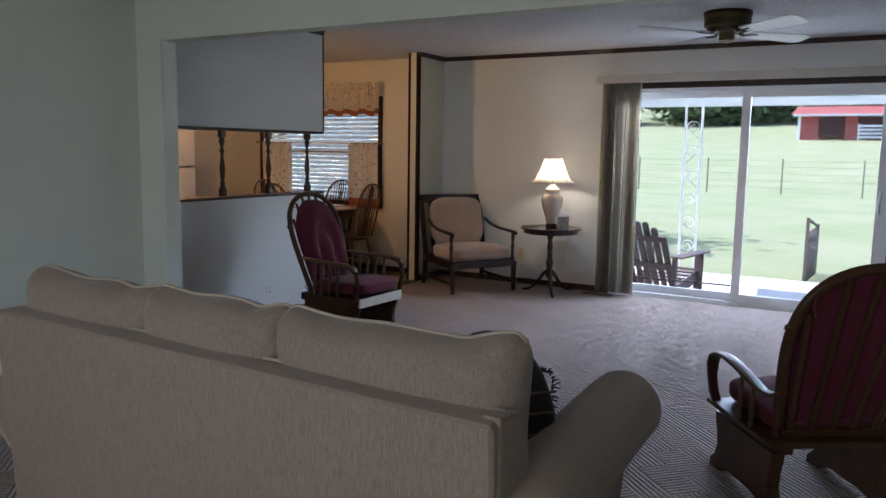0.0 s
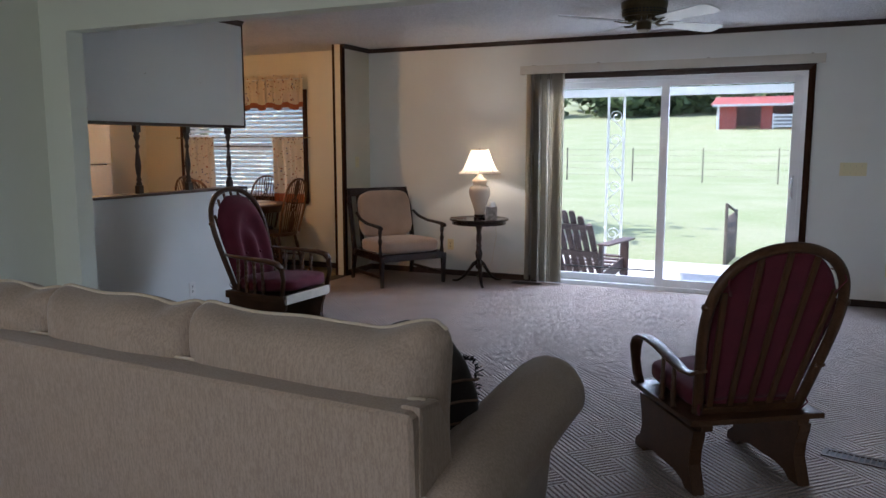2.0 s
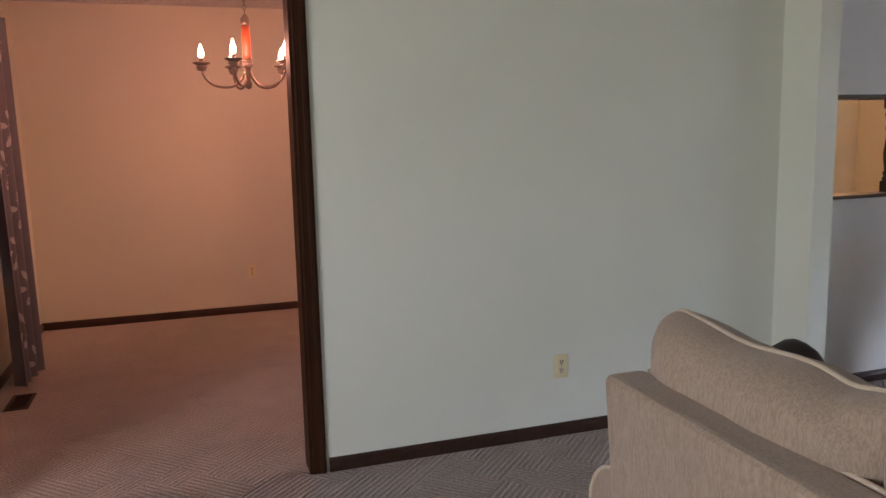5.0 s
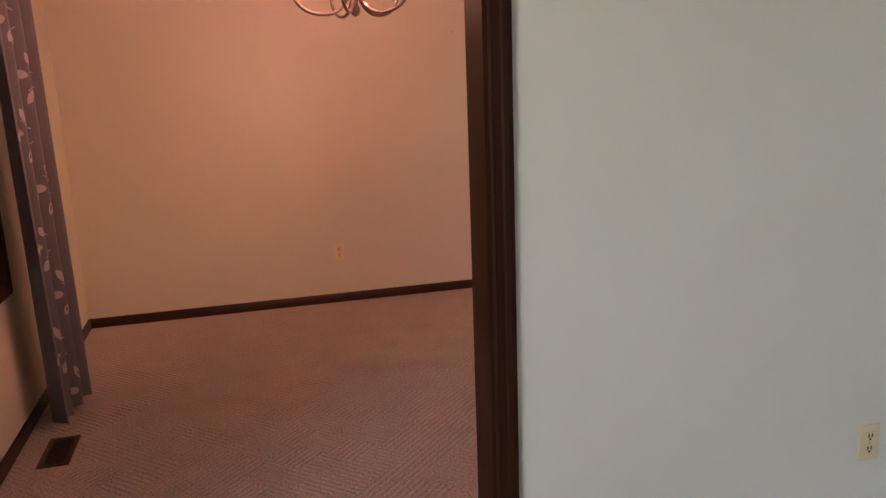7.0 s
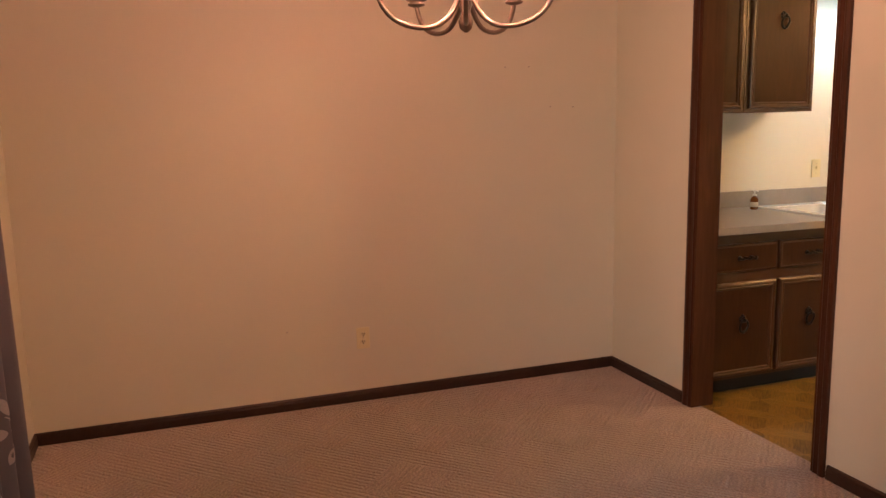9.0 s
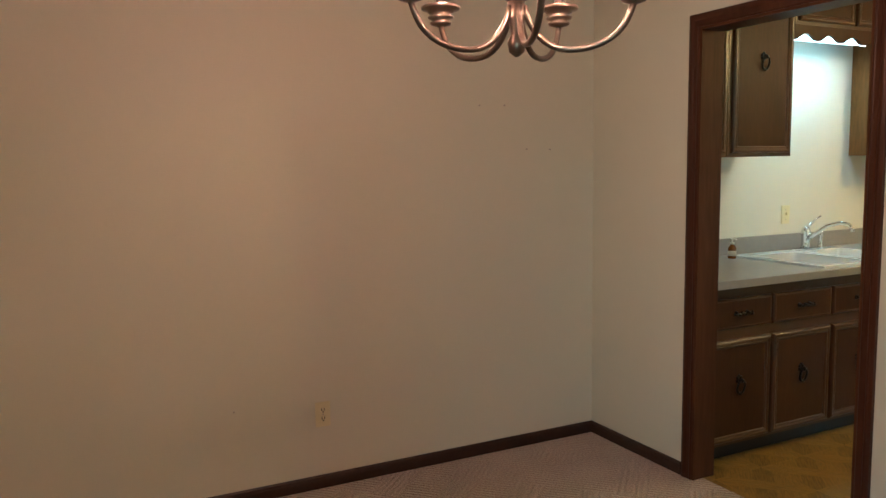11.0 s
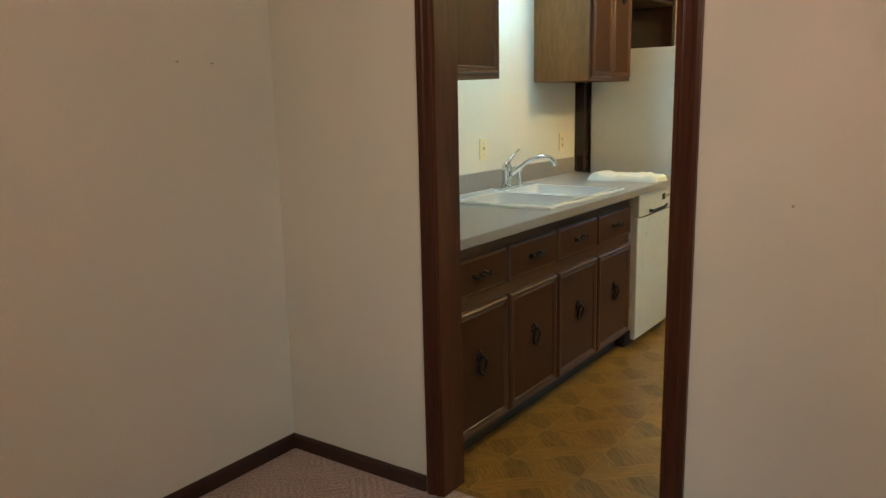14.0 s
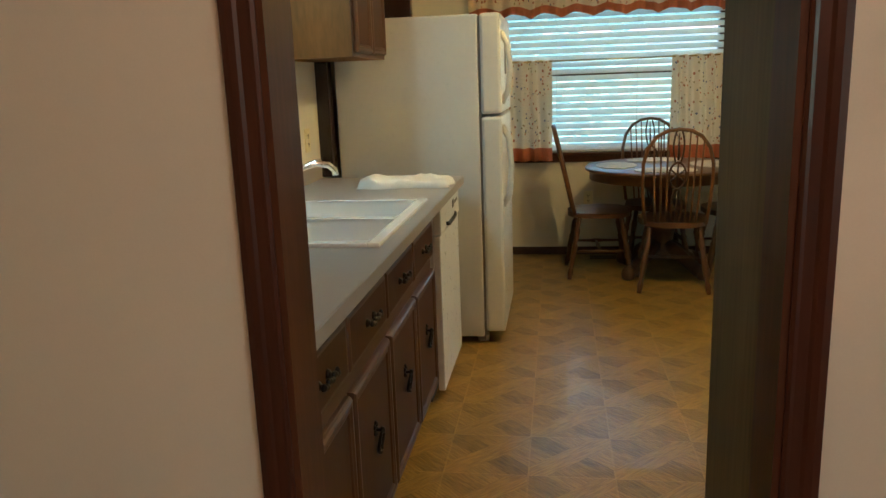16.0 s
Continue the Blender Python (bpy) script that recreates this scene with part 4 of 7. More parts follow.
def glider(m, label, loop=False):
    """A glider rocker facing local +y; the floor at z=0."""
    root = thing("glider_rocker", label, "rocking chair", m, group="glider rockers")
    # base: two shaped trestle ends with cross rails
    for s in (-1, 1):
        bm = B()
        out = [(-0.27, 0.0), (-0.20, 0.0), (-0.17, 0.035), (-0.10, 0.05), (0.10, 0.05), (0.17, 0.035), (0.20, 0.0), (0.29, 0.0), (0.285, 0.04), (0.235, 0.075), (0.215, 0.13), (0.225, 0.20), (0.25, 0.25), (0.255, 0.29),
               (-0.255, 0.29), (-0.25, 0.25), (-0.225, 0.19), (-0.22, 0.12), (-0.25, 0.05)]
        slab(bm, out, -0.0125, 0.0125, Matrix(((0, 0, 1, s * (0.24 if loop else 0.215)), (1, 0, 0, 0), (0, 1, 0, 0), (0, 0, 0, 1))) @ (Matrix.Diagonal((1, 1, 2.2, 1)) if loop else Matrix.Identity(4)), 0.004)
        part("base_side", bm, GLIDER_WOOD, root)
    for y, z in () if loop else ((0.18, 0.07), (-0.15, 0.12)):
        bm = B()
        tube(bm, [(-0.21, y, z), (0.21, y, z)], 0.013, 8)
        part("cross_rail", bm, GLIDER_WOOD, root)
    boxpart("glide_rail", (-0.245, -0.19, -0.27, 0.26, 0.29, 0.325), GLIDER_WOOD, root, 0.006)
    boxpart("glide_rail", (0.19, 0.245, -0.27, 0.26, 0.29, 0.325), GLIDER_WOOD, root, 0.006)
    boxpart("seat_frame", (-0.30, 0.30, -0.29, 0.29, 0.325, 0.35) if loop else (-0.265, 0.265, -0.25, 0.27, 0.325, 0.35), GLIDER_WOOD, root, 0.006)
    bm = B()
    box(bm, -0.24, 0.24, 0.262, 0.278, 0.285, 0.352, 0.004)
    part("apron", bm, OFFWHITE_FABRIC, root, "off-white cloth apron under the seat")
    # bowed back frame with flat slats, leaning back
    lean = pose(0, -0.20, 0.345, 17, 0, 0) @ Matrix.Diagonal((1.1 if loop else 1, 1, 1.07 if loop else 1, 1))
    bm = B()
    bow = [(-0.205, 0, 0.0), (-0.235, 0, 0.2), (-0.262, 0, 0.40), (-0.262, 0, 0.53), (-0.235, 0, 0.635), (-0.17, 0, 0.715), (-0.085, 0, 0.755), (0, 0, 0.766)]
    bow = bow + [(-x, y, z) for x, y, z in reversed(bow[:-1])]
    fine = []
    for p, q in zip(bow, bow[1:]):
        fine += [Vector(p).lerp(Vector(q), i / 4) for i in range(4)]
    fine.append(Vector(bow[-1]))
    for _ in range(3):
        fine = [fine[0]] + [(p + q + w) / 3 for p, q, w in zip(fine, fine[1:], fine[2:])] + [fine[-1]]
    tube(bm, [tuple(p) for p in fine], 0.021 if loop else 0.019, 10, 1.0, lean)
    part("back_bow", bm, GLIDER_WOOD, root)
    for s in (-1, 1):
        bm = B()
        lathe(bm, [(0.008, -0.004), (0.02, 0.006), (0.02, 0.02), (0.008, 0.03)], 12, lean @ pose(s * 0.268, 0, 0.50))
        part("knob", bm, GLIDER_WOOD, root)
    ns = 5 if loop else 7
    for k in range(ns):
        u = (k - (ns - 1) / 2) / ((ns - 1) / 2)
        zt = 0.745 - 0.15 * u * u * abs(u) - 0.02 * u * u
        bm = B()
        box(bm, u * 0.16 - (0.011 if loop else 0.009), u * 0.16 + (0.011 if loop else 0.009), -0.006, 0.006, 0.0, 0.1, 0.002)
        for v in bm.verts:
            f = max(v.co.z, 0) / 0.1
            v.co = Vector((v.co.x + u * 0.055 * f, v.co.y + (-0.012 * math.sin(f * math.pi)), f * zt))
        bmesh.ops.transform(bm, matrix=lean, verts=bm.verts)
        part("back_slat", bm, OAK, root)
    bm = B()
    box(bm, -0.225, 0.225, -0.016, 0.016, -0.01, 0.04, 0.006, m=lean)
    part("back_rail", bm, GLIDER_WOOD, root)
    # bent-wood loop arms on short turned spindles
    for s in (-1, 1) if loop else ():
        bm = B()
        pts = [(s * 0.262, -0.29, 0.575), (s * 0.27, -0.24, 0.545), (s * 0.278, -0.17, 0.54), (s * 0.285, -0.08, 0.565), (s * 0.29, 0.03, 0.595), (s * 0.29, 0.13, 0.605), (s * 0.288, 0.20, 0.60), (s * 0.285, 0.255, 0.575), (s * 0.282, 0.283, 0.53), (s * 0.28, 0.285, 0.46), (s * 0.278, 0.265, 0.39), (s * 0.275, 0.23, 0.335)]
        sec = []
        for i, p in enumerate(pts):
            d = (Vector(pts[min(i + 1, len(pts) - 1)]) - Vector(pts[max(i - 1, 0)])).normalized()
            nn = Vector((1, 0, 0)).cross(d).normalized()
            w = 0.029 if 2 < i < 9 else 0.022
            sec.append([bm.verts.new(Vector(p) + Vector((x * w, 0, 0)) + nn * z * 0.008) for x, z in ((-1, -0.6), (-0.8, -1), (0.8, -1), (1, -0.6), (1, 0.6), (0.8, 1), (-0.8, 1), (-1, 0.6))])
        for p, q in zip(sec, sec[1:]):
            for i in range(8):
                bm.faces.new((p[i], p[(i + 1) % 8], q[(i + 1) % 8], q[i])).smooth = i in (1, 5)
        bm.faces.new(sec[0])
        bm.faces.new(list(reversed(sec[-1])))
        part("armrest", bm, OAK, root, "bent-wood loop armrest")
        for k in range(2):
            y = -0.10 + 0.10 * k
            bm = B()
            lathe(bm, [(0.012, 0.345), (0.014, 0.36), (0.009, 0.375), (0.013, 0.41), (0.009, 0.445), (0.013, 0.455), (0.009, 0.465), (0.009, 0.555 + 0.03 * k)], 10, pose(s * 0.283, y, 0))
            part("arm_spindle", bm, OAK, root)
    # arms on spiral turned posts
    for s in () if loop else (-1, 1):
        bm = B()
        pts = [(s * 0.235, -0.285, 0.61), (s * 0.255, -0.16, 0.605), (s * 0.27, 0.0, 0.60), (s * 0.275, 0.14, 0.595), (s * 0.27, 0.225, 0.58), (s * 0.262, 0.262, 0.545)]
        tube(bm, pts, [0.018, 0.022, 0.027, 0.033, 0.034, 0.026], 10, 0.55)
        part("armrest", bm, OAK, root, "worn light-brown wooden armrest")
        bm = B()
        tube(bm, [(s * 0.262, 0.255, 0.55), (s * 0.258, 0.268, 0.47), (s * 0.252, 0.245, 0.345)], [0.022, 0.018, 0.02], 8, 0.7)
        part("arm_bracket", bm, GLIDER_WOOD, root)
        for k in range(4):
            y = -0.14 + 0.075 * k
            bm = B()
            spiral_post(bm, (s * 0.248, y, 0.348), (s * (0.255 + 0.006 * k), y + 0.012, 0.598), 0.0145)
            part("arm_spindle", bm, OAK, root)
    # cushions
    bm = B()
    cushion(bm, 0.475, 0.50, 0.10, 0.35, 14, pose(0, 0.045, 0.405, 3, 0, 0), 0.008, 2, 4.5)
    part("seat_cushion", bm, BURGUNDY, root)
    bm = B()
    n, mrows = 22, 26
    vs = {}
    for side in (1, 0):
        for i in range(n + 1):
            for j in range(mrows + 1):
                u, v = i / n * 2 - 1, j / mrows
                bw = 0.25 if loop else 0.235
                hw = (0.195 + (bw - 0.195) * v / 0.55) if v < 0.55 else bw * math.sqrt(max(0.0, 1 - ((v - 0.55) / 0.45) ** 2 * 0.93))
                x, z = u * hw, 0.055 + v * (0.69 if loop else 0.655)
                edge = (1 - abs(u) ** 6) * (1 - abs(2 * v - 1) ** 8)
                # tufted channels: nested arches
                rr = math.hypot(x / 0.235, max(0, v - 0.42) / 0.6) if v > 0.42 else abs(x) / 0.235
                ch = 0.022 * math.cos(rr * math.pi * 3.1) + 0.006
                y = 0.022 + edge * (0.052 + ch) if side else 0.014
                vs[side, i, j] = bm.verts.new((x, y, z))
    for side in (0, 1):
        for i in range(n):
            for j in range(mrows):
                q = [vs[side, i, j], vs[side, i + 1, j], vs[side, i + 1, j + 1], vs[side, i, j + 1]]
                f = bm.faces.new(q if side else list(reversed(q)))
                f.smooth = True
    ring = [(i, 0) for i in range(n)] + [(n, j) for j in range(mrows)] + [(i, mrows) for i in range(n, 0, -1)] + [(0, j) for j in range(mrows, 0, -1)]
    for a, b in zip(ring, ring[1:] + ring[:1]):
        bm.faces.new((vs[0, a[0], a[1]], vs[0, b[0], b[1]], vs[1, b[0], b[1]], vs[1, a[0], a[1]]))
    bmesh.ops.transform(bm, matrix=lean, verts=bm.verts)
    bc = part("back_cushion", bm, BURGUNDY, root, "tufted burgundy back cushion")
    bm = B()
    for x, z in ((0, 0.50), (0, 0.36), (-0.09, 0.46), (0.09, 0.46), (-0.07, 0.25), (0.07, 0.25)):
        lathe(bm, [(0.003, 0), (0.011, 0.002), (0.009, 0.007), (0.002, 0.009)], 10, lean @ pose(x, 0.062, z, -90, 0, 0))
    part("button", bm, BURGUNDY, bc)
    for s in (-1, 1):
        for z in (0.08, 0.66):
            bm = B()
            tube(bm, [(s * 0.17, 0.02, z), (s * 0.215, -0.01, z), (s * 0.225, -0.03, z - 0.03), (s * 0.2, -0.02, z - 0.09)], 0.005, 5, 0.5, lean)
            part("tie", bm, BURGUNDY, bc)
    return root


glider(pose(-3.66, 4.69, 0, 0, 0, -93) @ Matrix.Diagonal((1.05, 1.05, 1.0, 1)), "oak glider rocker with burgundy cushions beside the half wall")
glider(pose(-0.405, 3.54, 0, 0, 0, 35) @ Matrix.Diagonal((0.99, 1.0, 0.92, 1)), "oak glider rocker with burgundy cushions, its slatted back turned", True)


def armchair(m):
    """Faces local +y."""
    root = thing("armchair", "dark wooden armchair with beige velour seat and back cushions", "armchair", m)
    W, D = 0.35, 0.33
    for s in (-1, 1):
        for y, lean in ((D, 0.0), (-D, 0.06)):
            bm = B()
            box(bm, s * W - 0.024, s * W + 0.024, y - 0.024, y + 0.024, 0, 0.31, 0.005)
            for v in bm.verts:
                f = 1 - v.co.z / 0.31
                v.co.x = s * W + (v.co.x - s * W) * (1 - 0.35 * f)
                v.co.y = y + (v.co.y - y) * (1 - 0.35 * f) - lean * f * (1 if y < 0 else -0.2)
            part("leg", bm, MAHOGANY, root)
        bm = B()
        box(bm, s * W - 0.018, s * W + 0.018, -D + 0.02, D - 0.02, 0.255, 0.33, 0.006)
        part("side_rail", bm, MAHOGANY, root)
        boxpart("stretcher", (s * W - 0.011, s * W + 0.011, -D + 0.01, D - 0.01, 0.085, 0.115), MAHOGANY, root, 0.004)
        bm = B()
        tube(bm, [(s * 0.335, -0.30, 0.70), (s * 0.345, -0.18, 0.645), (s * 0.355, 0.0, 0.615), (s * 0.36, 0.18, 0.61), (s * 0.36, 0.32, 0.60), (s * 0.36, 0.345, 0.585)], [0.018, 0.02, 0.022, 0.024, 0.026, 0.02], 10, 0.7)
        part("armrest", bm, MAHOGANY, root)
        bm = B()
        lathe(bm, [(0.02, 0.31), (0.022, 0.34), (0.015, 0.36), (0.013, 0.42), (0.021, 0.455), (0.021, 0.47), (0.013, 0.49), (0.017, 0.53), (0.022, 0.555), (0.016, 0.57), (0.018, 0.60)], 12, pose(s * 0.352, 0.295, 0))
        part("arm_post", bm, MAHOGANY, root)
        bm = B()
        box(bm, s * W - 0.02, s * W + 0.02, -0.022, 0.022, 0, 0.68, 0.005, m=pose(0, -D, 0.28, 13, 0, 0))
        part("back_post", bm, MAHOGANY, root)
    boxpart("front_rail", (-W + 0.015, W - 0.015, D - 0.02, D + 0.018, 0.255, 0.33), MAHOGANY, root, 0.006)
    boxpart("back_rail", (-W + 0.015, W - 0.015, -D - 0.018, -D + 0.018, 0.255, 0.33), MAHOGANY, root, 0.006)
    bm = B()
    box(bm, -W - 0.02, W + 0.02, -0.022, 0.022, 0.60, 0.685, 0.008, m=pose(0, -D, 0.28, 13, 0, 0))
    part("top_rail", bm, MAHOGANY, root)
    for k in range(5):
        bm = B()
        x = (k - 2) * 0.125
        box(bm, x - 0.02, x + 0.02, -0.008, 0.008, 0.02, 0.62, 0.002, m=pose(0, -D, 0.28, 13, 0, 0))
        part("back_slat", bm, MAHOGANY, root)
    bm = B()
    cushion(bm, 0.66, 0.66, 0.14, 0.28, 14, pose(0, 0.025, 0.385, 2, 0, 0), 0.006, 1, 5.0)
    part("seat_cushion", bm, VELVET, root)
    bm = B()
    cushion(bm, 0.60, 0.50, 0.13, 0.4, 14, pose(0, -0.315, 0.675, 103 - 13 + 13, 0, 0), 0.006, 7, 4.5)
    part("back_cushion", bm, VELVET, root)


armchair(pose(-3.90, 7.06, 0, 0, 0, -125))


def pedestal_table(m):
    root = thing("side_table", "round mahogany pedestal table on three splayed feet", "side table", m)
    bm = B()
    lathe(bm, [(0.27, 0.615), (0.275, 0.618), (0.275, 0.648), (0.285, 0.652), (0.298, 0.656), (0.302, 0.664), (0.297, 0.672), (0.285, 0.674), (0.28, 0.671), (0.0005, 0.671)], 40)
    part("tabletop", bm, MAHOGANY, root)
    bm = B()
    lathe(bm, [(0.03, 0.16), (0.036, 0.19), (0.028, 0.215), (0.024, 0.24), (0.034, 0.28), (0.038, 0.32), (0.026, 0.36), (0.024, 0.375), (0.032, 0.39), (0.022, 0.41), (0.028, 0.45), (0.03, 0.48), (0.022, 0.53), (0.028, 0.56), (0.04, 0.60), (0.05, 0.617)], 18)
    part("pedestal", bm, MAHOGANY, root)
    for a in (300, 180, 60):
        bm = B()
        tube(bm, [(0.015, 0, 0.235), (0.06, 0, 0.20), (0.11, 0, 0.13), (0.17, 0, 0.06), (0.23, 0, 0.022), (0.29, 0, 0.016)], [0.024, 0.024, 0.02, 0.017, 0.015, 0.014], 10, 0.8, pose(0, 0, 0, 0, 0, a))
        part("foot", bm, MAHOGANY, root)


TX, TY = -3.06, 7.22
pedestal_table(pose(TX, TY, 0))


def table_lamp(m):
    root = thing("table_lamp", "lit cream ceramic urn lamp with a pleated bell shade", "lamp", m)
    bm = B()
    lathe(bm, [(0.052, 0.0), (0.06, 0.004), (0.06, 0.014), (0.05, 0.02), (0.052, 0.03), (0.058, 0.036), (0.05, 0.042)], 24)
    part("base", bm, MAHOGANY, root, "dark wooden foot")
    bm = B()
    lathe(bm, [(0.05, 0.042), (0.056, 0.05), (0.05, 0.06), (0.06, 0.10), (0.082, 0.17), (0.1, 0.22), (0.109, 0.265), (0.106, 0.30), (0.09, 0.325), (0.068, 0.335), (0.064, 0.34), (0.07, 0.348), (0.064, 0.356), (0.075, 0.37), (0.078, 0.385), (0.062, 0.40), (0.04, 0.415), (0.03, 0.43), (0.028, 0.445), (0.02, 0.452)], 32)
    part("urn", bm, CERAMIC, root)
    bm = B()
    lathe(bm, [(0.012, 0.452), (0.012, 0.50), (0.016, 0.505), (0.016, 0.53), (0.004, 0.535)], 12)
    tube(bm, [(0.016, 0, 0.50), (0.055, 0, 0.56), (0.05, 0, 0.66), (0, 0, 0.705)], 0.002, 5)
    tube(bm, [(-0.016, 0, 0.50), (-0.055, 0, 0.56), (-0.05, 0, 0.66), (0, 0, 0.705)], 0.002, 5)
    part("harp", bm, BRASS_DARK, root)
    bm = B()
    n, rows = 96, 10
    grid = []
    for j in range(rows + 1):
        v = j / rows
        r = 0.21 - 0.125 * (v ** 0.62)
        z = 0.455 + 0.235 * v
        ring = [bm.verts.new(((r + 0.0025 * math.cos(k * math.pi)) * math.cos(2 * math.pi * k / n), (r + 0.0025 * math.cos(k * math.pi)) * math.sin(2 * math.pi * k / n), z)) for k in range(n)]
        grid.append(ring)
    for a, b in zip(grid, grid[1:]):
        for k in range(n):
            f = bm.faces.new((a[k], a[(k + 1) % n], b[(k + 1) % n], b[k]))
    sh = part("shade", bm, SHADE, root)
    bm = B()
    for r, z in ((0.21, 0.455), (0.085, 0.69)):
        tube(bm, [(r * math.cos(2 * math.pi * k / 32), r * math.sin(2 * math.pi * k / 32), z) for k in range(32)], 0.004, 6, 1.0, None, True)
    for k in range(8):
        a = 2 * math.pi * (k + 0.5) / 8
        tube(bm, [((0.2125 - 0.125 * ((j / rows) ** 0.62)) * math.cos(a), (0.2125 - 0.125 * ((j / rows) ** 0.62)) * math.sin(a), 0.455 + 0.235 * j / rows) for j in range(rows + 1)], 0.003, 5)
    part("shade_trim", bm, PIPING, sh)
    bm = B()
    tube(bm, [(0.03, 0.05, 0.01), (0.05, 0.2, 0.0), (0.055, 0.295, -0.012), (0.06, 0.325, -0.2), (0.02, 0.30, -0.5), (-0.15, 0.28, -0.655), (-0.3, 0.30, -0.655)], 0.003, 5)
    part("cord", bm, OFFWHITE_FABRIC, root)
    return root


table_lamp(pose(TX + 0.005, TY, 0.671))


def tissue_box(m):
    root = thing("tissue_box", "grey patterned cube tissue box with a tissue pulled up", "tissue box", m)
    boxpart("carton", (-0.056, 0.056, -0.056, 0.056, 0, 0.125), TISSUE_BOX, root, 0.003)
    bm = B()
    n = 14
    rings = []
    for j in range(6):
        v = j / 5
        ring = []
        for k in range(n):
            a = 2 * math.pi * k / n
            r = (0.03 + 0.012 * v) * (1 + 0.35 * math.sin(3 * a + v * 2))
            ring.append(bm.verts.new((r * math.cos(a) * (1 - 0.55 * v) + 0.01 * v, r * math.sin(a) * (1 - 0.8 * v), 0.122 + 0.05 * v + 0.012 * math.sin(2 * a) * v)))
        rings.append(ring)
    for a, b in zip(rings, rings[1:]):
        for k in range(n):
            bm.faces.new((a[k], a[(k + 1) % n], b[(k + 1) % n], b[k])).smooth = True
    bm.faces.new(rings[-1])
    part("tissue", bm, TISSUE, root)


tissue_box(pose(TX + 0.155, TY - 0.06, 0.672, 0, 0, 20))
bm = B()
slab(bm, [(0.085 * math.cos(i * 0.2618), 0.04 * math.sin(i * 0.2618)) for i in range(24)], 0, 0.008)
ob = tagged(mesh_object("coaster", bm, OAK_LIGHT), "small flat wooden coaster on the side table", "coaster")
ob.matrix_world = pose(TX - 0.19, TY - 0.08, 0.675, 0, 0, 10)


def ceiling_fan(m):
    root = thing("ceiling_fan", "antique brass flush-mount ceiling fan with four white blades", "ceiling fan", m)
    bm = B()
    lathe(bm, [(0.14, -0.10), (0.148, -0.095), (0.148, -0.045), (0.152, -0.04), (0.155, -0.03), (0.155, 0.0)], 36)
    hs = part("motor_housing", bm, BRASS_DARK, root)
    bm = B()
    for k in range(40):
        for z in (-0.06, -0.078):
            box(bm, 0.147, 0.1495, -0.006, 0.006, z - 0.005, z + 0.005, m=pose(0, 0, 0, 0, 0, k * 9))
    part("vent_hole", bm, BLACK, hs)
    bm = B()
    lathe(bm, [(0.045, -0.185), (0.05, -0.18), (0.052, -0.14), (0.06, -0.135), (0.085, -0.13), (0.135, -0.10)], 30)
    part("switch_cup", bm, BRASS_DARK, root)
    bm = B()
    for k in range(16):
        box(bm, 0.06, 0.13, -0.004, 0.004, -0.131, -0.098, 0.001, m=pose(0, 0, 0, 0, 0, k * 22.5))
    part("rotor_fin", bm, BRASS_DARK, root)
    bm = B()
    lathe(bm, [(0.02, -0.20), (0.035, -0.197), (0.042, -0.185)], 20)
    part("cap", bm, OFFWHITE_FABRIC, root)
    bm = B()
    tube(bm, [(0.03, -0.03, -0.185), (0.031, -0.031, -0.25)], 0.0012, 5)
    part("pull_chain", bm, BRASS_DARK, root)
    for k in range(4):
        r = pose(0, 0, 0, 0, 0, 49 + 90 * k)
        bm = B()
        tube(bm, [(0.08, 0, -0.125), (0.13, 0.012, -0.145), (0.17, 0.03, -0.142), (0.23, 0.02, -0.138)], 0.008, 6, 0.6, r)
        tube(bm, [(0.08, 0, -0.125), (0.13, -0.012, -0.145), (0.17, -0.03, -0.142), (0.23, -0.02, -0.138)], 0.008, 6, 0.6, r)
        part("blade_iron", bm, BRASS_DARK, root)
        bm = B()
        out = [(0.17, -0.05), (0.60, -0.075), (0.645, -0.062), (0.665, -0.035), (0.665, 0.035), (0.645, 0.062), (0.60, 0.075), (0.17, 0.05)]
        slab(bm, out, -0.003, 0.003, r @ pose(0, 0, -0.135, -13, 0, 0))
        part("blade", bm, BLADE, root)


ceiling_fan(pose(-1.25, 5.97, H) @ Matrix.Diagonal((1.08, 1.08, 1.08, 1)))


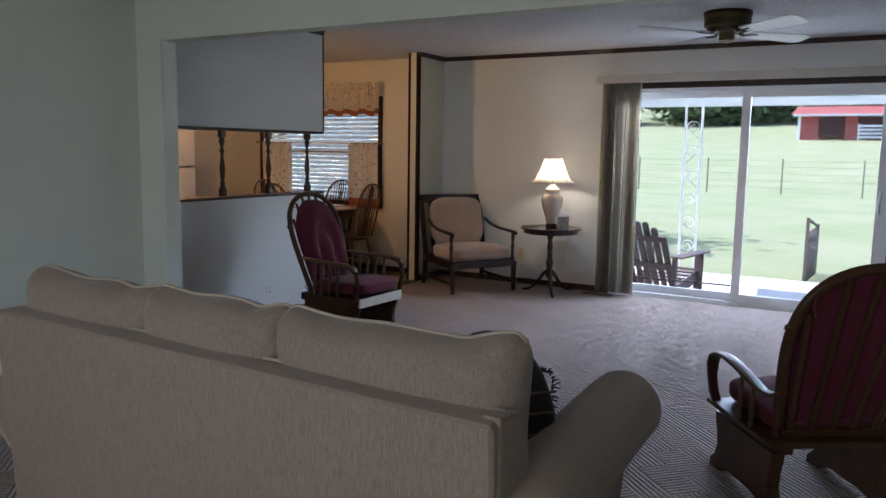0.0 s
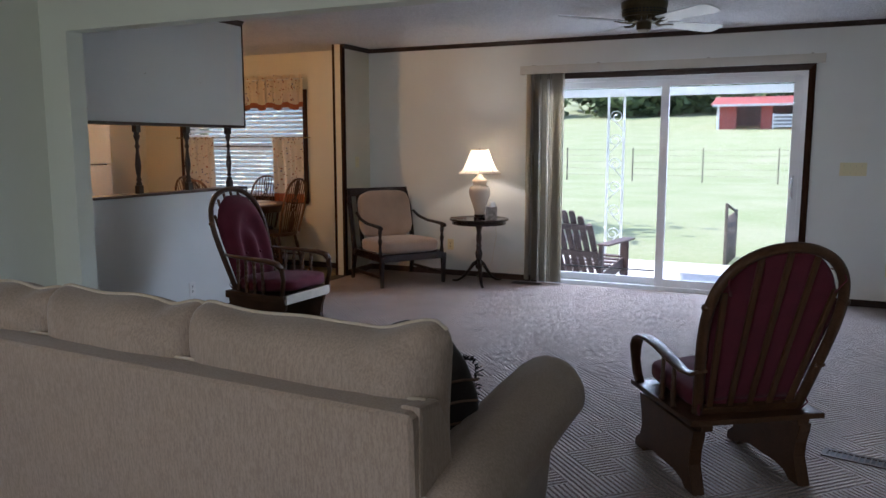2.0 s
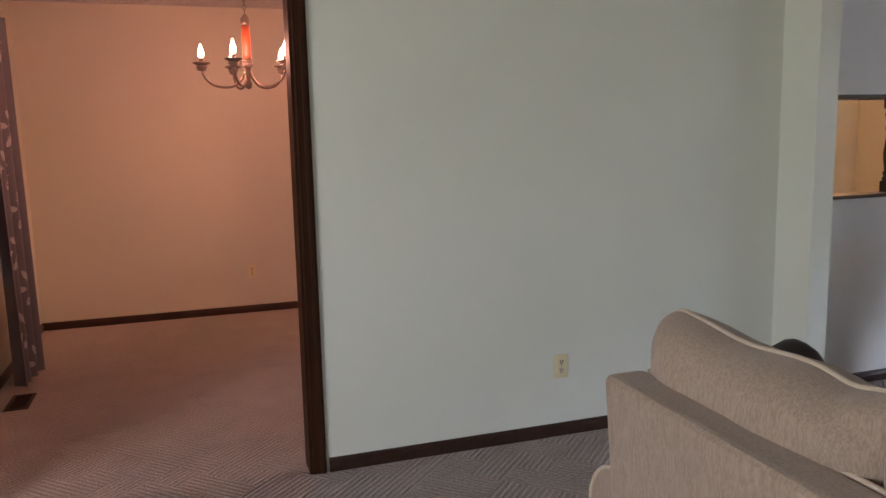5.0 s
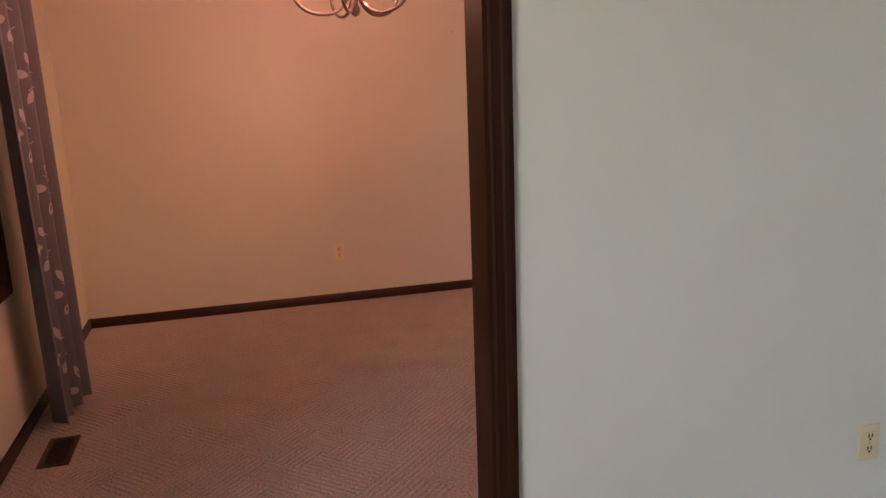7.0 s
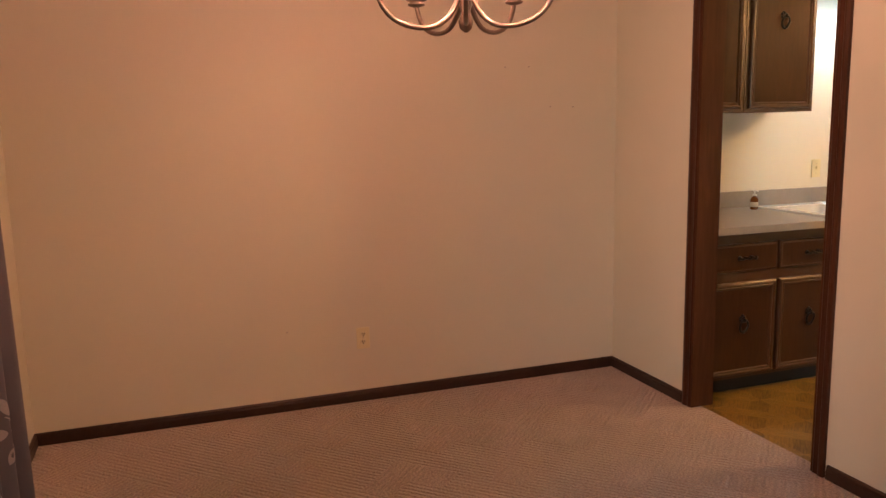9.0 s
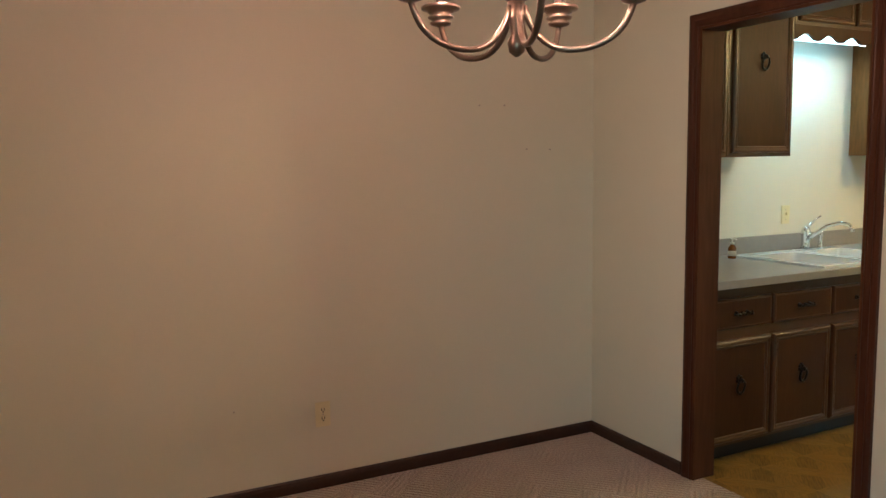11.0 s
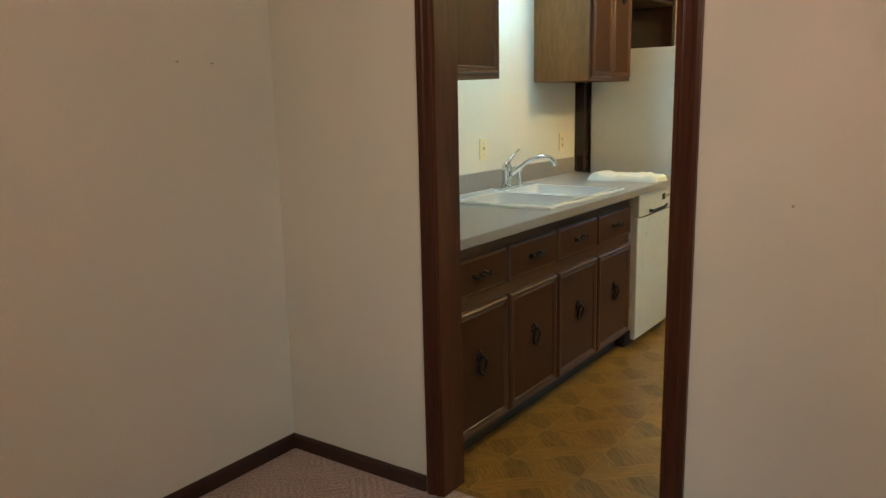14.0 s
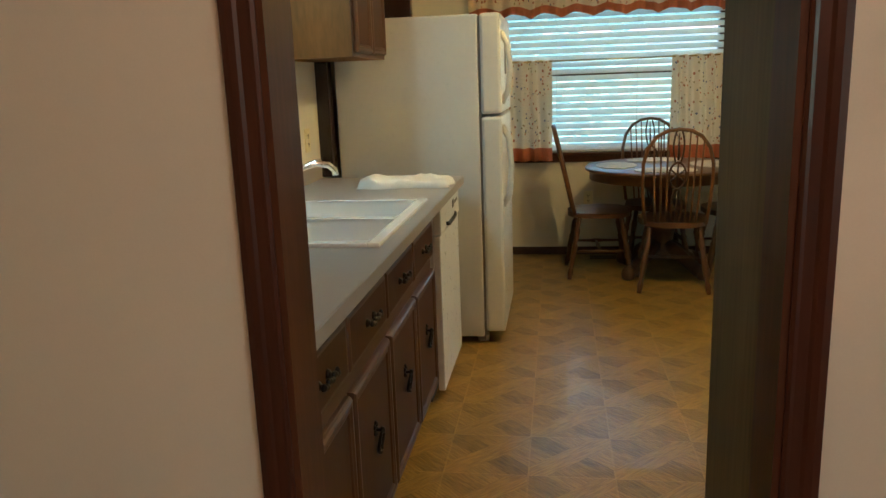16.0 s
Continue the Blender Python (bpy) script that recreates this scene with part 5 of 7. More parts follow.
# ---- sliding door ----
def slider():
    root = thing("door_slider", "white vinyl sliding patio door with two large panes", "sliding door", kind="structure")
    y0, y1 = YB + 0.03, YB + 0.13
    boxpart("track", (SX0, SX1, y0, y1, -0.02, 0.035), VINYL_WHITE, root, 0.003)
    boxpart("head_frame", (SX0, SX1, y0, y1, SZ1 - 0.035, SZ1), VINYL_WHITE, root, 0.003)
    boxpart("side_frame", (SX0, SX0 + 0.035, y0, y1, 0.035, SZ1 - 0.035), VINYL_WHITE, root, 0.003)
    boxpart("side_frame", (SX1 - 0.035, SX1, y0, y1, 0.035, SZ1 - 0.035), VINYL_WHITE, root, 0.003)
    mid = (SX0 + SX1) / 2
    for a, b, y in ((SX0 + 0.035, mid + 0.035, YB + 0.085), (mid - 0.035, SX1 - 0.035, YB + 0.04)):
        pan = thing("panel", "", "", kind="structure")
        pan.parent = root
        zz0, zz1 = 0.035, SZ1 - 0.035
        w = 0.075
        for q in ((a, a + w, y, y + 0.038, zz0, zz1), (b - w, b, y, y + 0.038, zz0, zz1), (a + w, b - w, y, y + 0.038, zz0, zz0 + 0.075), (a + w, b - w, y, y + 0.038, zz1 - 0.06, zz1)):
            boxpart("rail", q, VINYL_WHITE, pan, 0.004)
        g = boxpart("pane", (a + w, b - w, y + 0.016, y + 0.021, zz0 + 0.075, zz1 - 0.06), GLASS, pan)
        g.visible_shadow = False
    bm = B()
    hx = SX1 - 0.075
    tube(bm, [(hx, YB + 0.04, 0.93), (hx - 0.005, YB + 0.005, 0.95), (hx - 0.008, YB - 0.005, 1.03), (hx - 0.005, YB + 0.005, 1.11), (hx, YB + 0.04, 1.13)], 0.009, 8)
    part("handle", bm, CHROME, root)
    bm = B()
    tube(bm, [(SX0 + 0.1, YB + 0.03, 0.19), (mid - 0.04, YB + 0.03, 0.19)], 0.007, 8)
    part("security_bar", bm, BLACK, root)
    tr = thing("trim_slider", "dark-stained wooden casing around the sliding door", "trim", kind="structure")
    for a, q in ((SX0, -1), (SX1, 1)):
        bm = B()
        casing_leg(bm, 'x', a, q, 0, SZ1, YB, -1)
        part("casing", bm, TRIM, tr)
    bm = B()
    casing_head(bm, 'x', SX0, SX1, SZ1, YB, -1)
    part("casing", bm, TRIM_H, tr)


slider()


def vertical_blinds():
    root = thing("vertical_blinds", "stacked beige vertical blinds under a white valance box", "blinds")
    boxpart("valance", (-2.735, 0.005, YB - 0.115, YB - 0.10, 2.105, 2.185), VALANCE, root, 0.003)
    boxpart("valance_end", (-2.735, -2.725, YB - 0.10, YB, 2.105, 2.185), VALANCE, root, 0.002)
    boxpart("valance_end", (-0.005, 0.005, YB - 0.10, YB, 2.105, 2.185), VALANCE, root, 0.002)
    boxpart("headrail", (-2.70, -0.02, YB - 0.075, YB - 0.035, 2.14, 2.175), WHITE_PLASTIC, root, 0.002)
    for x in (-2.6, -1.95, -0.95, -0.1):
        boxpart("clip", (x - 0.012, x + 0.012, YB - 0.118, YB - 0.05, 2.185, 2.192), STEEL, root, 0.001)
    rnd = random.Random(2)
    for k in range(20):
        x = -2.67 + k * 0.0195
        bm = B()
        n = 6
        lo, hi = [], []
        for i in range(n + 1):
            u = i / n * 2 - 1
            px, py = 0.006 * (1 - u * u), u * 0.043
            lo.append((px, py))
        outl = lo + [(px + 0.0012, py) for px, py in reversed(lo)]
        slab(bm, outl, 0.02, 2.14, pose(x, YB - 0.06, 0, 0, 0, 28 + rnd.uniform(-9, 9)))
        part("vane", bm, VANE, root)
    bm = B()
    tube(bm, [(-2.29, YB - 0.10, 2.13), (-2.285, YB - 0.10, 1.0)], 0.003, 5)
    part("wand", bm, WHITE_PLASTIC, root)


vertical_blinds()


# ---- dining room ----
CHX, CHY = -6.15, 1.01


def chandelier(m):
    root = thing("chandelier", "pewter five-arm chandelier with lit candle bulbs and red wood column", "chandelier", m)
    bm = B()
    lathe(bm, [(0.018, 0.335), (0.028, 0.345), (0.022, 0.355), (0.026, 0.37), (0.014, 0.39), (0.008, 0.40)], 18)
    part("top_cap", bm, PEWTER, root)
    bm = B()
    lathe(bm, [(0.018, 0.10), (0.03, 0.11), (0.03, 0.12), (0.02, 0.128), (0.03, 0.135), (0.03, 0.145), (0.02, 0.15)], 18)
    lathe(bm, [(0.004, -0.02), (0.016, -0.01), (0.02, 0.01), (0.012, 0.03), (0.018, 0.06), (0.018, 0.10)], 18)
    part("hub", bm, PEWTER, root)
    bm = B()
    lathe(bm, [(0.02, 0.15), (0.023, 0.17), (0.024, 0.27), (0.021, 0.335)], 18)
    part("column", bm, RED_WOOD, root)
    for k in range(12):
        bm = B()
        r = pose(0, 0, 0.415 + k * 0.022, 0, 0, 90 * (k % 2))
        tube(bm, [(0.008 * math.cos(a), 0, 0.015 * math.sin(a)) for a in [2 * math.pi * i / 10 for i in range(10)]], 0.0022, 5, 1.0, r, True)
        part("chain_link", bm, PEWTER, root)
    bm = B()
    lathe(bm, [(0.01, 0.655), (0.05, 0.67), (0.065, 0.69), (0.065, 0.728)], 24)
    part("canopy", bm, PEWTER, root)
    for k in range(5):
        r = pose(0, 0, 0, 0, 0, 51 + 72 * k)
        bm = B()
        pts = [(0.015, 0, 0.09), (0.03, 0, 0.04), (0.07, 0, -0.005), (0.125, 0, -0.012), (0.18, 0, 0.0), (0.222, 0, 0.035), (0.238, 0, 0.085)]
        fine = []
        for a, b in zip(pts, pts[1:]):
            fine += [tuple(Vector(a).lerp(Vector(b), q / 3)) for q in range(3)]
        fine.append(pts[-1])
        for _ in range(2):
            fine = [fine[0]] + [tuple((Vector(p) + Vector(q) + Vector(s)) / 3) for p, q, s in zip(fine, fine[1:], fine[2:])] + [fine[-1]]
        tube(bm, fine, 0.007, 8, 1.0, r)
        arm = part("arm", bm, PEWTER, root)
        bm = B()
        lathe(bm, [(0.006, 0.08), (0.024, 0.086), (0.026, 0.091), (0.018, 0.095), (0.029, 0.100), (0.031, 0.105), (0.020, 0.109), (0.030, 0.114), (0.031, 0.118), (0.044, 0.122), (0.046, 0.127), (0.043, 0.131), (0.02, 0.131)], 18, r @ pose(0.238, 0, 0))
        part("cup", bm, PEWTER, arm)
        bm = B()
        lathe(bm, [(0.011, 0.13), (0.011, 0.155)], 12, r @ pose(0.238, 0, 0))
        part("socket", bm, PEWTER, arm)
        bm = B()
        lathe(bm, [(0.008, 0.155), (0.015, 0.168), (0.0165, 0.18), (0.012, 0.20), (0.005, 0.222), (0.001, 0.235)], 14, r @ pose(0.238, 0, 0))
        part("bulb", bm, BULB, arm, "lit flame-shaped bulb").visible_shadow = False
        lamp("chandelier_bulb", 'POINT', m @ r @ pose(0.238, 0, 0.185), CHAND_W, (1.0, 0.39, 0.245), radius=0.004)


chandelier(pose(CHX + 0.15, CHY + 0.02, 1.722) @ Matrix.Diagonal((1.06, 1.06, 1.0, 1)))


def uv_sheet(bm, pts_fn, nu, nv, w, h, thick=0.0):
    """A cloth sheet from pts_fn(u, v); its UVs are in metres."""
    uv = bm.loops.layers.uv.verify()
    g = [[bm.verts.new(pts_fn(i / nu, j / nv)) for j in range(nv + 1)] for i in range(nu + 1)]
    for i in range(nu):
        for j in range(nv):
            f = bm.faces.new((g[i][j], g[i + 1][j], g[i + 1][j + 1], g[i][j + 1]))
            f.smooth = True
            for lp, (a, c) in zip(f.loops, ((i, j), (i + 1, j), (i + 1, j + 1), (i, j + 1))):
                lp[uv].uv = (a / nu * w, c / nv * h)


def drape():
    root = thing("window_curtain", "grey floor-length curtain printed with pale leaves", "curtain")
    x0, x1 = -6.60, -6.22
    fold = lambda u: 0.055 * math.sin(u * 2 * math.pi * 3.2 + 0.6) + 0.02 * math.sin(u * 17)
    def at(u, v):
        return Vector((x0 + (x1 - x0) * u * (1.0 + 0.35 * v), YS + 0.13 + fold(u) * (1.1 - 0.35 * v), 0.02 + 2.13 * v))
    bm = B()
    uv_sheet(bm, at, 90, 24, 0.9, 2.1)
    c = part("cloth", bm, DRAPE, root)
    rnd = random.Random(9)
    n = 0
    # printed sprigs: thin leaf shapes lying on the cloth
    for row in range(9):
        for col in range(4):
            u0, v0 = (col + 0.5 + 0.4 * (row % 2)) / 4.4, (row + 0.3) / 9
            for k in range(5):
                ang = radians(-60 + 30 * k + rnd.uniform(-10, 10))
                L = rnd.uniform(0.05, 0.085)
                bm = B()
                outs = []
                for i in range(11):
                    q = i / 10
                    wq = 0.018 * math.sin(math.pi * q) ** 0.8 if k % 2 == 0 else 0.002
                    outs.append((q, wq))
                cu, cv = u0 + 0.02 * math.cos(ang) * (k % 2 == 0) * 3, v0 + 0.03 * math.sin(ang)
                for (qa, wa), (qb, wb) in zip(outs, outs[1:]):
                    def P(q, w):
                        du = (q * L * math.cos(ang) - w * math.sin(ang)) / 1.0
                        dv = (q * L * math.sin(ang) + w * math.cos(ang)) / 2.13
                        u_, v_ = min(max(cu + du, 0.002), 0.998), min(max(cv + dv, 0.002), 0.998)
                        p = at(u_, v_)
                        e = 0.003
                        nrm = (at(min(u_ + e, 1), v_) - at(max(u_ - e, 0), v_)).cross(at(u_, min(v_ + e, 1)) - at(u_, max(v_ - e, 0))).normalized()
                        return p - nrm * 0.0015 * (1 if nrm.y < 0 else -1)
                    q4 = [bm.verts.new(P(qa, -wa)), bm.verts.new(P(qb, -wb)), bm.verts.new(P(qb, wb)), bm.verts.new(P(qa, wa))]
                    bm.faces.new(q4)
                part("leaf_print", bm, LEAF_PRINT, c)
    bm = B()
    tube(bm, [(-6.72, YS + 0.12, 2.16), (-4.7, YS + 0.12, 2.16)], 0.011, 10)
    part("rod", bm, BROWN_METAL, root)


drape()
dw = thing("window_dining", "dark wood-framed dining room window", "window", kind="structure")
for q in ((-6.3, -6.24, 0.62, 2.0), (-4.91, -4.85, 0.62, 2.0), (-6.24, -4.91, 0.62, 0.68), (-6.24, -4.91, 1.94, 2.0), (-6.24, -4.91, 1.29, 1.33)):
    boxpart("window_frame", (q[0], q[1], YS - 0.11, YS + 0.015, q[2], q[3]), TRIM, dw, 0.003)
g = boxpart("pane", (-6.24, -4.91, YS - 0.06, YS - 0.055, 0.68, 1.94), GLASS, dw)
g.visible_shadow = False
# added opaque sheet, unseen, closes the pane to keep daylight out
boxpart("roller_shade", (-6.238, -4.912, YS - 0.045, YS - 0.042, 0.70, 1.938), DRAPE, dw)
fw = thing("window_front", "white-framed front picture window", "window", kind="structure")
for q in ((-2.75, -2.69, 0.75, 2.1), (-0.51, -0.45, 0.75, 2.1), (-2.69, -0.51, 0.75, 0.81), (-2.69, -0.51, 2.04, 2.1)):
    boxpart("window_frame", (q[0], q[1], YF - 0.11, YF + 0.01, q[2], q[3]), VINYL_WHITE, fw, 0.003)
g = boxpart("pane", (-2.69, -0.51, YF - 0.06, YF - 0.055, 0.81, 2.04), GLASS, fw)
g.visible_shadow = False


# ---- kitchen ----
structure("floor_kitchen", [(XF, XW - 0.06, YK + 0.055, YB, -0.1, -0.006)], VINYL, "golden-brown sheet vinyl floor printed as parquet", "floor")
structure("threshold", [(XP2, XP + 0.01, PE, NY, -0.005, 0.006)], TRIM_H, "narrow dark floor strip at the nook opening", "trim")
CFX = -7.108      # fronts of the base doors
GAP = 0.4435


def frame_moulding(bm, y0, y1, z0, z1, prof):
    """A mitred frame in the y-z plane; prof holds (inset from the outer edge, x)."""
    rings = []
    for ins, x in prof:
        rings.append([bm.verts.new((x, y, z)) for y, z in ((y0 + ins, z0 + ins), (y1 - ins, z0 + ins), (y1 - ins, z1 - ins), (y0 + ins, z1 - ins))])
    for p, q in zip(rings, rings[1:] + rings[:1]):
        for k in range(4):
            bm.faces.new((p[k], p[(k + 1) % 4], q[(k + 1) % 4], q[k]))


def panel_door(name, parent, y0, y1, z0, z1, x, pull, hinge=True):
    """A lipped door or drawer in the y-z plane facing +x, with a rounded lip, a bead and an iron pull."""
    bm = B()
    box(bm, x - 0.019, x - 0.006, y0 + 0.004, y1 - 0.004, z0 + 0.004, z1 - 0.004)
    d = part(name, bm, CAB, parent)
    bm = B()
    if pull == "bar":
        prof = [(0.0, x - 0.019), (0.0, x - 0.011), (0.003, x - 0.006), (0.008, x - 0.0035), (0.014, x - 0.0035), (0.014, x - 0.0065)]
        frame_moulding(bm, y0, y1, z0, z1, prof)
        part("lip", bm, CAB_EDGE, d)
        boxpart("drawer_panel", (x - 0.0065, x - 0.0035, y0 + 0.0142, y1 - 0.0142, z0 + 0.0142, z1 - 0.0142), CAB, d)
    else:
        prof = [(0.0, x - 0.019), (0.0, x - 0.009), (0.003, x - 0.002), (0.009, x + 0.003), (0.017, x + 0.003), (0.024, x - 0.001), (0.028, x + 0.001), (0.033, x - 0.001), (0.037, x - 0.0065)]
        frame_moulding(bm, y0, y1, z0, z1, prof)
        part("moulding", bm, CAB_EDGE, d)
    cy, cz = (y0 + y1) / 2, (z0 + z1) / 2
    xf = x - 0.006 if pull == "ring" else x - 0.0035
    bm = B()
    if pull == "ring":
        cz += 0.02
        lathe(bm, [(0.005, 0.0), (0.005, 0.014), (0.011, 0.018), (0.009, 0.026), (0.003, 0.029)], 12, pose(xf, cy, cz + 0.03, 0, 90, 0))
        for k in range(6):
            lathe(bm, [(0.009, 0.0), (0.007, 0.004), (0.002, 0.006)], 8, pose(xf, cy + 0.014 * math.sin(k * math.pi / 3), cz + 0.034 + 0.016 * math.cos(k * math.pi / 3), 0, 90, 0))
        part("pull_plate", bm, IRON, d)
        bm = B()
        ring = [2 * math.pi * i / 20 for i in range(20)]
        tube(bm, [(xf + 0.016 + 0.006 * math.cos(q), cy + 0.025 * math.sin(q), cz - 0.002 + 0.034 * math.cos(q)) for q in ring], [0.0045 + 0.0022 * (0.5 - 0.5 * math.cos(q)) for q in ring], 8, 1.0, None, True)
        for sy, sz in ((0, -0.038), (-0.013, -0.031), (0.013, -0.031)):
            lathe(bm, [(0.002, -0.006), (0.007, -0.003), (0.007, 0.003), (0.002, 0.006)], 8, pose(xf + 0.012, cy + sy, cz + sz))
        part("pull_ring", bm, IRON, d)
    else:
        for s_ in (-1, 1):
            lathe(bm, [(0.013, 0), (0.011, 0.006), (0.005, 0.010), (0.005, 0.018)], 10, pose(xf, cy + s_ * 0.036, cz, 0, 90, 0))
            part("pull_plate", bm, IRON, d)
            bm = B()
        n = 25
        pts = [(xf + 0.02, cy + 0.062 * (i / (n - 1) * 2 - 1), cz + 0.003 * math.sin(i * 0.8)) for i in range(n)]
        tube(bm, pts, [(0.0045 + 0.0035 * abs(math.sin(i * 0.79))) * (0.5 if i in (0, n - 1) else 1) for i in range(n)], 8)
        for q in (-0.052, -0.02, 0.02, 0.052):
            lathe(bm, [(0.002, -0.009), (0.006, -0.004), (0.006, 0.004), (0.002, 0.009)], 8, pose(xf + 0.02, cy + q, cz + 0.004))
        part("pull_bar", bm, IRON, d)
    if hinge:
        for z in (z0 + 0.07, z1 - 0.07):
            boxpart("hinge", (x - 0.018, x - 0.004, y1 - 0.001, y1 + 0.005, z - 0.022, z + 0.022), IRON, d, 0.002)
    return d


def base_unit(k):
    y0 = 2.780 + GAP * k
    y1 = y0 + GAP
    root = thing("base_cabinet", "dark-stained wooden base cabinet with one drawer and door", "cabinet", group="base cabinets")
    bm = B()
    box(bm, XF, CFX - 0.024, y0, y1, 0.085, 0.72)
    box(bm, CFX - 0.04, CFX - 0.024, y0, y1, 0.72, 0.871)
    part("body", bm, CAB, root)
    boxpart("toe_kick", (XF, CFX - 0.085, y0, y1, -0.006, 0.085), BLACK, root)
    for q in ((y0, y1, 0.80, 0.868), (y0, y1, 0.60, 0.672), (y0, y1, 0.085, 0.115), (y0, y0 + 0.018, 0.115, 0.60), (y1 - 0.018, y1, 0.115, 0.60), (y0, y0 + 0.018, 0.672, 0.80), (y1 - 0.018, y1, 0.672, 0.80)):
        boxpart("face_frame", (CFX - 0.024, CFX - 0.019, *q), CAB_EDGE, root)
    panel_door("door", root, y0 + 0.008, y1 - 0.011, 0.104, 0.610, CFX, "ring")
    panel_door("drawer_front", root, y0 + 0.008, y1 - 0.008, 0.663, 0.812, CFX, "bar", False)
    return root


for k in range(4):
    base_unit(k)


def upper_unit(y0, y1, z0, z1, doors, pull_low=True, label="dark-stained wooden wall cabinet with lipped doors"):
    root = thing("wall_cabinet", label, "cabinet", group="wall cabinets")
    xf = -7.43
    bm = B()
    box(bm, XF, xf - 0.02, y0, y1, z0, z1)
    part("body", bm, CAB_SIDE, root, "lighter varnished side panel")
    for q in ((y0, y1, z0, z0 + 0.03), (y0, y1, z1 - 0.03, z1), (y0, y0 + 0.03, z0 + 0.03, z1 - 0.03), (y1 - 0.03, y1, z0 + 0.03, z1 - 0.03)):
        boxpart("face_frame", (xf - 0.02, xf - 0.016, *q), CAB_EDGE, root)
    w = (y1 - y0 - 0.03) / doors
    for k in range(doors):
        a = y0 + 0.015 + k * w
        panel_door("door", root, a + 0.008, a + w - 0.008, z0 + 0.018, z1 - 0.018, xf, "ring", z1 - z0 > 0.4)


upper_unit(2.775, 3.235, 1.488, 2.43, 1)
upper_unit(3.24, 3.72, 1.488, 2.43, 1)
upper_unit(4.71, 5.31, 1.488, 2.43, 2)
upper_unit(3.725, 4.705, 2.20, 2.43, 2, label="short wooden wall cabinet over the sink")
# scalloped valance board over the sink
bm = B()
outl = [(3.725, 2.20), (3.725, 2.13)]
for i in range(1, 40):
    s = i / 40
    outl.append((3.725 + 0.98 * s, 2.135 - 0.022 * math.cos(s * 2 * math.pi * 5) * (1 if i % 8 else 0.7)))
outl += [(4.705, 2.13), (4.705, 2.20)]
slab(bm, outl, 0, 0.018, Matrix(((0, 0, 1, -7.466), (1, 0, 0, 0), (0, 1, 0, 0), (0, 0, 0, 1))))
tagged(mesh_object("valance_board", bm, CAB), "scalloped dark wooden valance board over the sink", "valance")
fl = thing("sink_light", "lit fluorescent tube light behind the valance board", "light fixture")
boxpart("fixture_body", (-7.60, -7.52, 3.80, 4.50, 2.165, 2.20), WHITE_PLASTIC, fl, 0.003)
bm = B()
tube(bm, [(-7.56, 3.82, 2.15), (-7.56, 4.48, 2.15)], 0.013, 10)
part("tube", bm, TUBE_GLOW, fl).visible_shadow = False
lamp("sink_tube_light", 'AREA', look((-7.56, 4.15, 2.13), (-7.56, 4.15, 0)), SINK_W, (0.72, 0.9, 1.0), size=(0.06, 0.66))

# open shelf unit above the refrigerator
sh = thing("wall_shelf", "dark wooden open shelf unit above the refrigerator", "shelf")
boxpart("shelf_board", (XF, -7.45, 5.32, 6.12, 2.01, 2.035), CAB, sh, 0.003)
boxpart("shelf_side", (XF, -7.45, 6.10, 6.16, 1.70, 2.43), MAHOGANY, sh, 0.003)
# the second box is a dark upright strip at the wall
boxpart("back_panel", (XF, -7.735, 5.275, 5.345, 0.912, 1.488), MAHOGANY, sh, 0.002, "dark narrow upright strip beside the refrigerator")
boxpart("shelf_top", (XF, -7.45, 5.32, 6.10, 2.40, 2.43), CAB, sh, 0.003)
boxpart("tall_panel", (XF, -7.02, 6.10, 6.16, -0.006, 1.70), MAHOGANY, sh, 0.003, "dark tall end panel beside the refrigerator")

# worktop with a cut-out for the sink
SX_0, SX_1, SY_0, SY_1 = -7.69, -7.125, 3.60, 4.41
wt = thing("worktop", "grey-beige laminate worktop with backsplash", "worktop")
bm = B()
for q in ((XF, SX_0, 2.765, 5.235), (SX_1, -7.063, 2.765, 5.235), (SX_0, SX_1, 2.765, SY_0), (SX_0, SX_1, SY_1, 5.235)):
    box(bm, *q, 0.872, 0.91)
part("top", bm, LAMINATE, wt)
boxpart("front_edge", (-7.063, -7.058, 2.765, 5.235, 0.872, 0.909), LAMINATE, wt, 0.002)
boxpart("backsplash", (XF, XF + 0.018, 2.765, 5.235, 0.91, 1.01), LAMINATE, wt, 0.004)


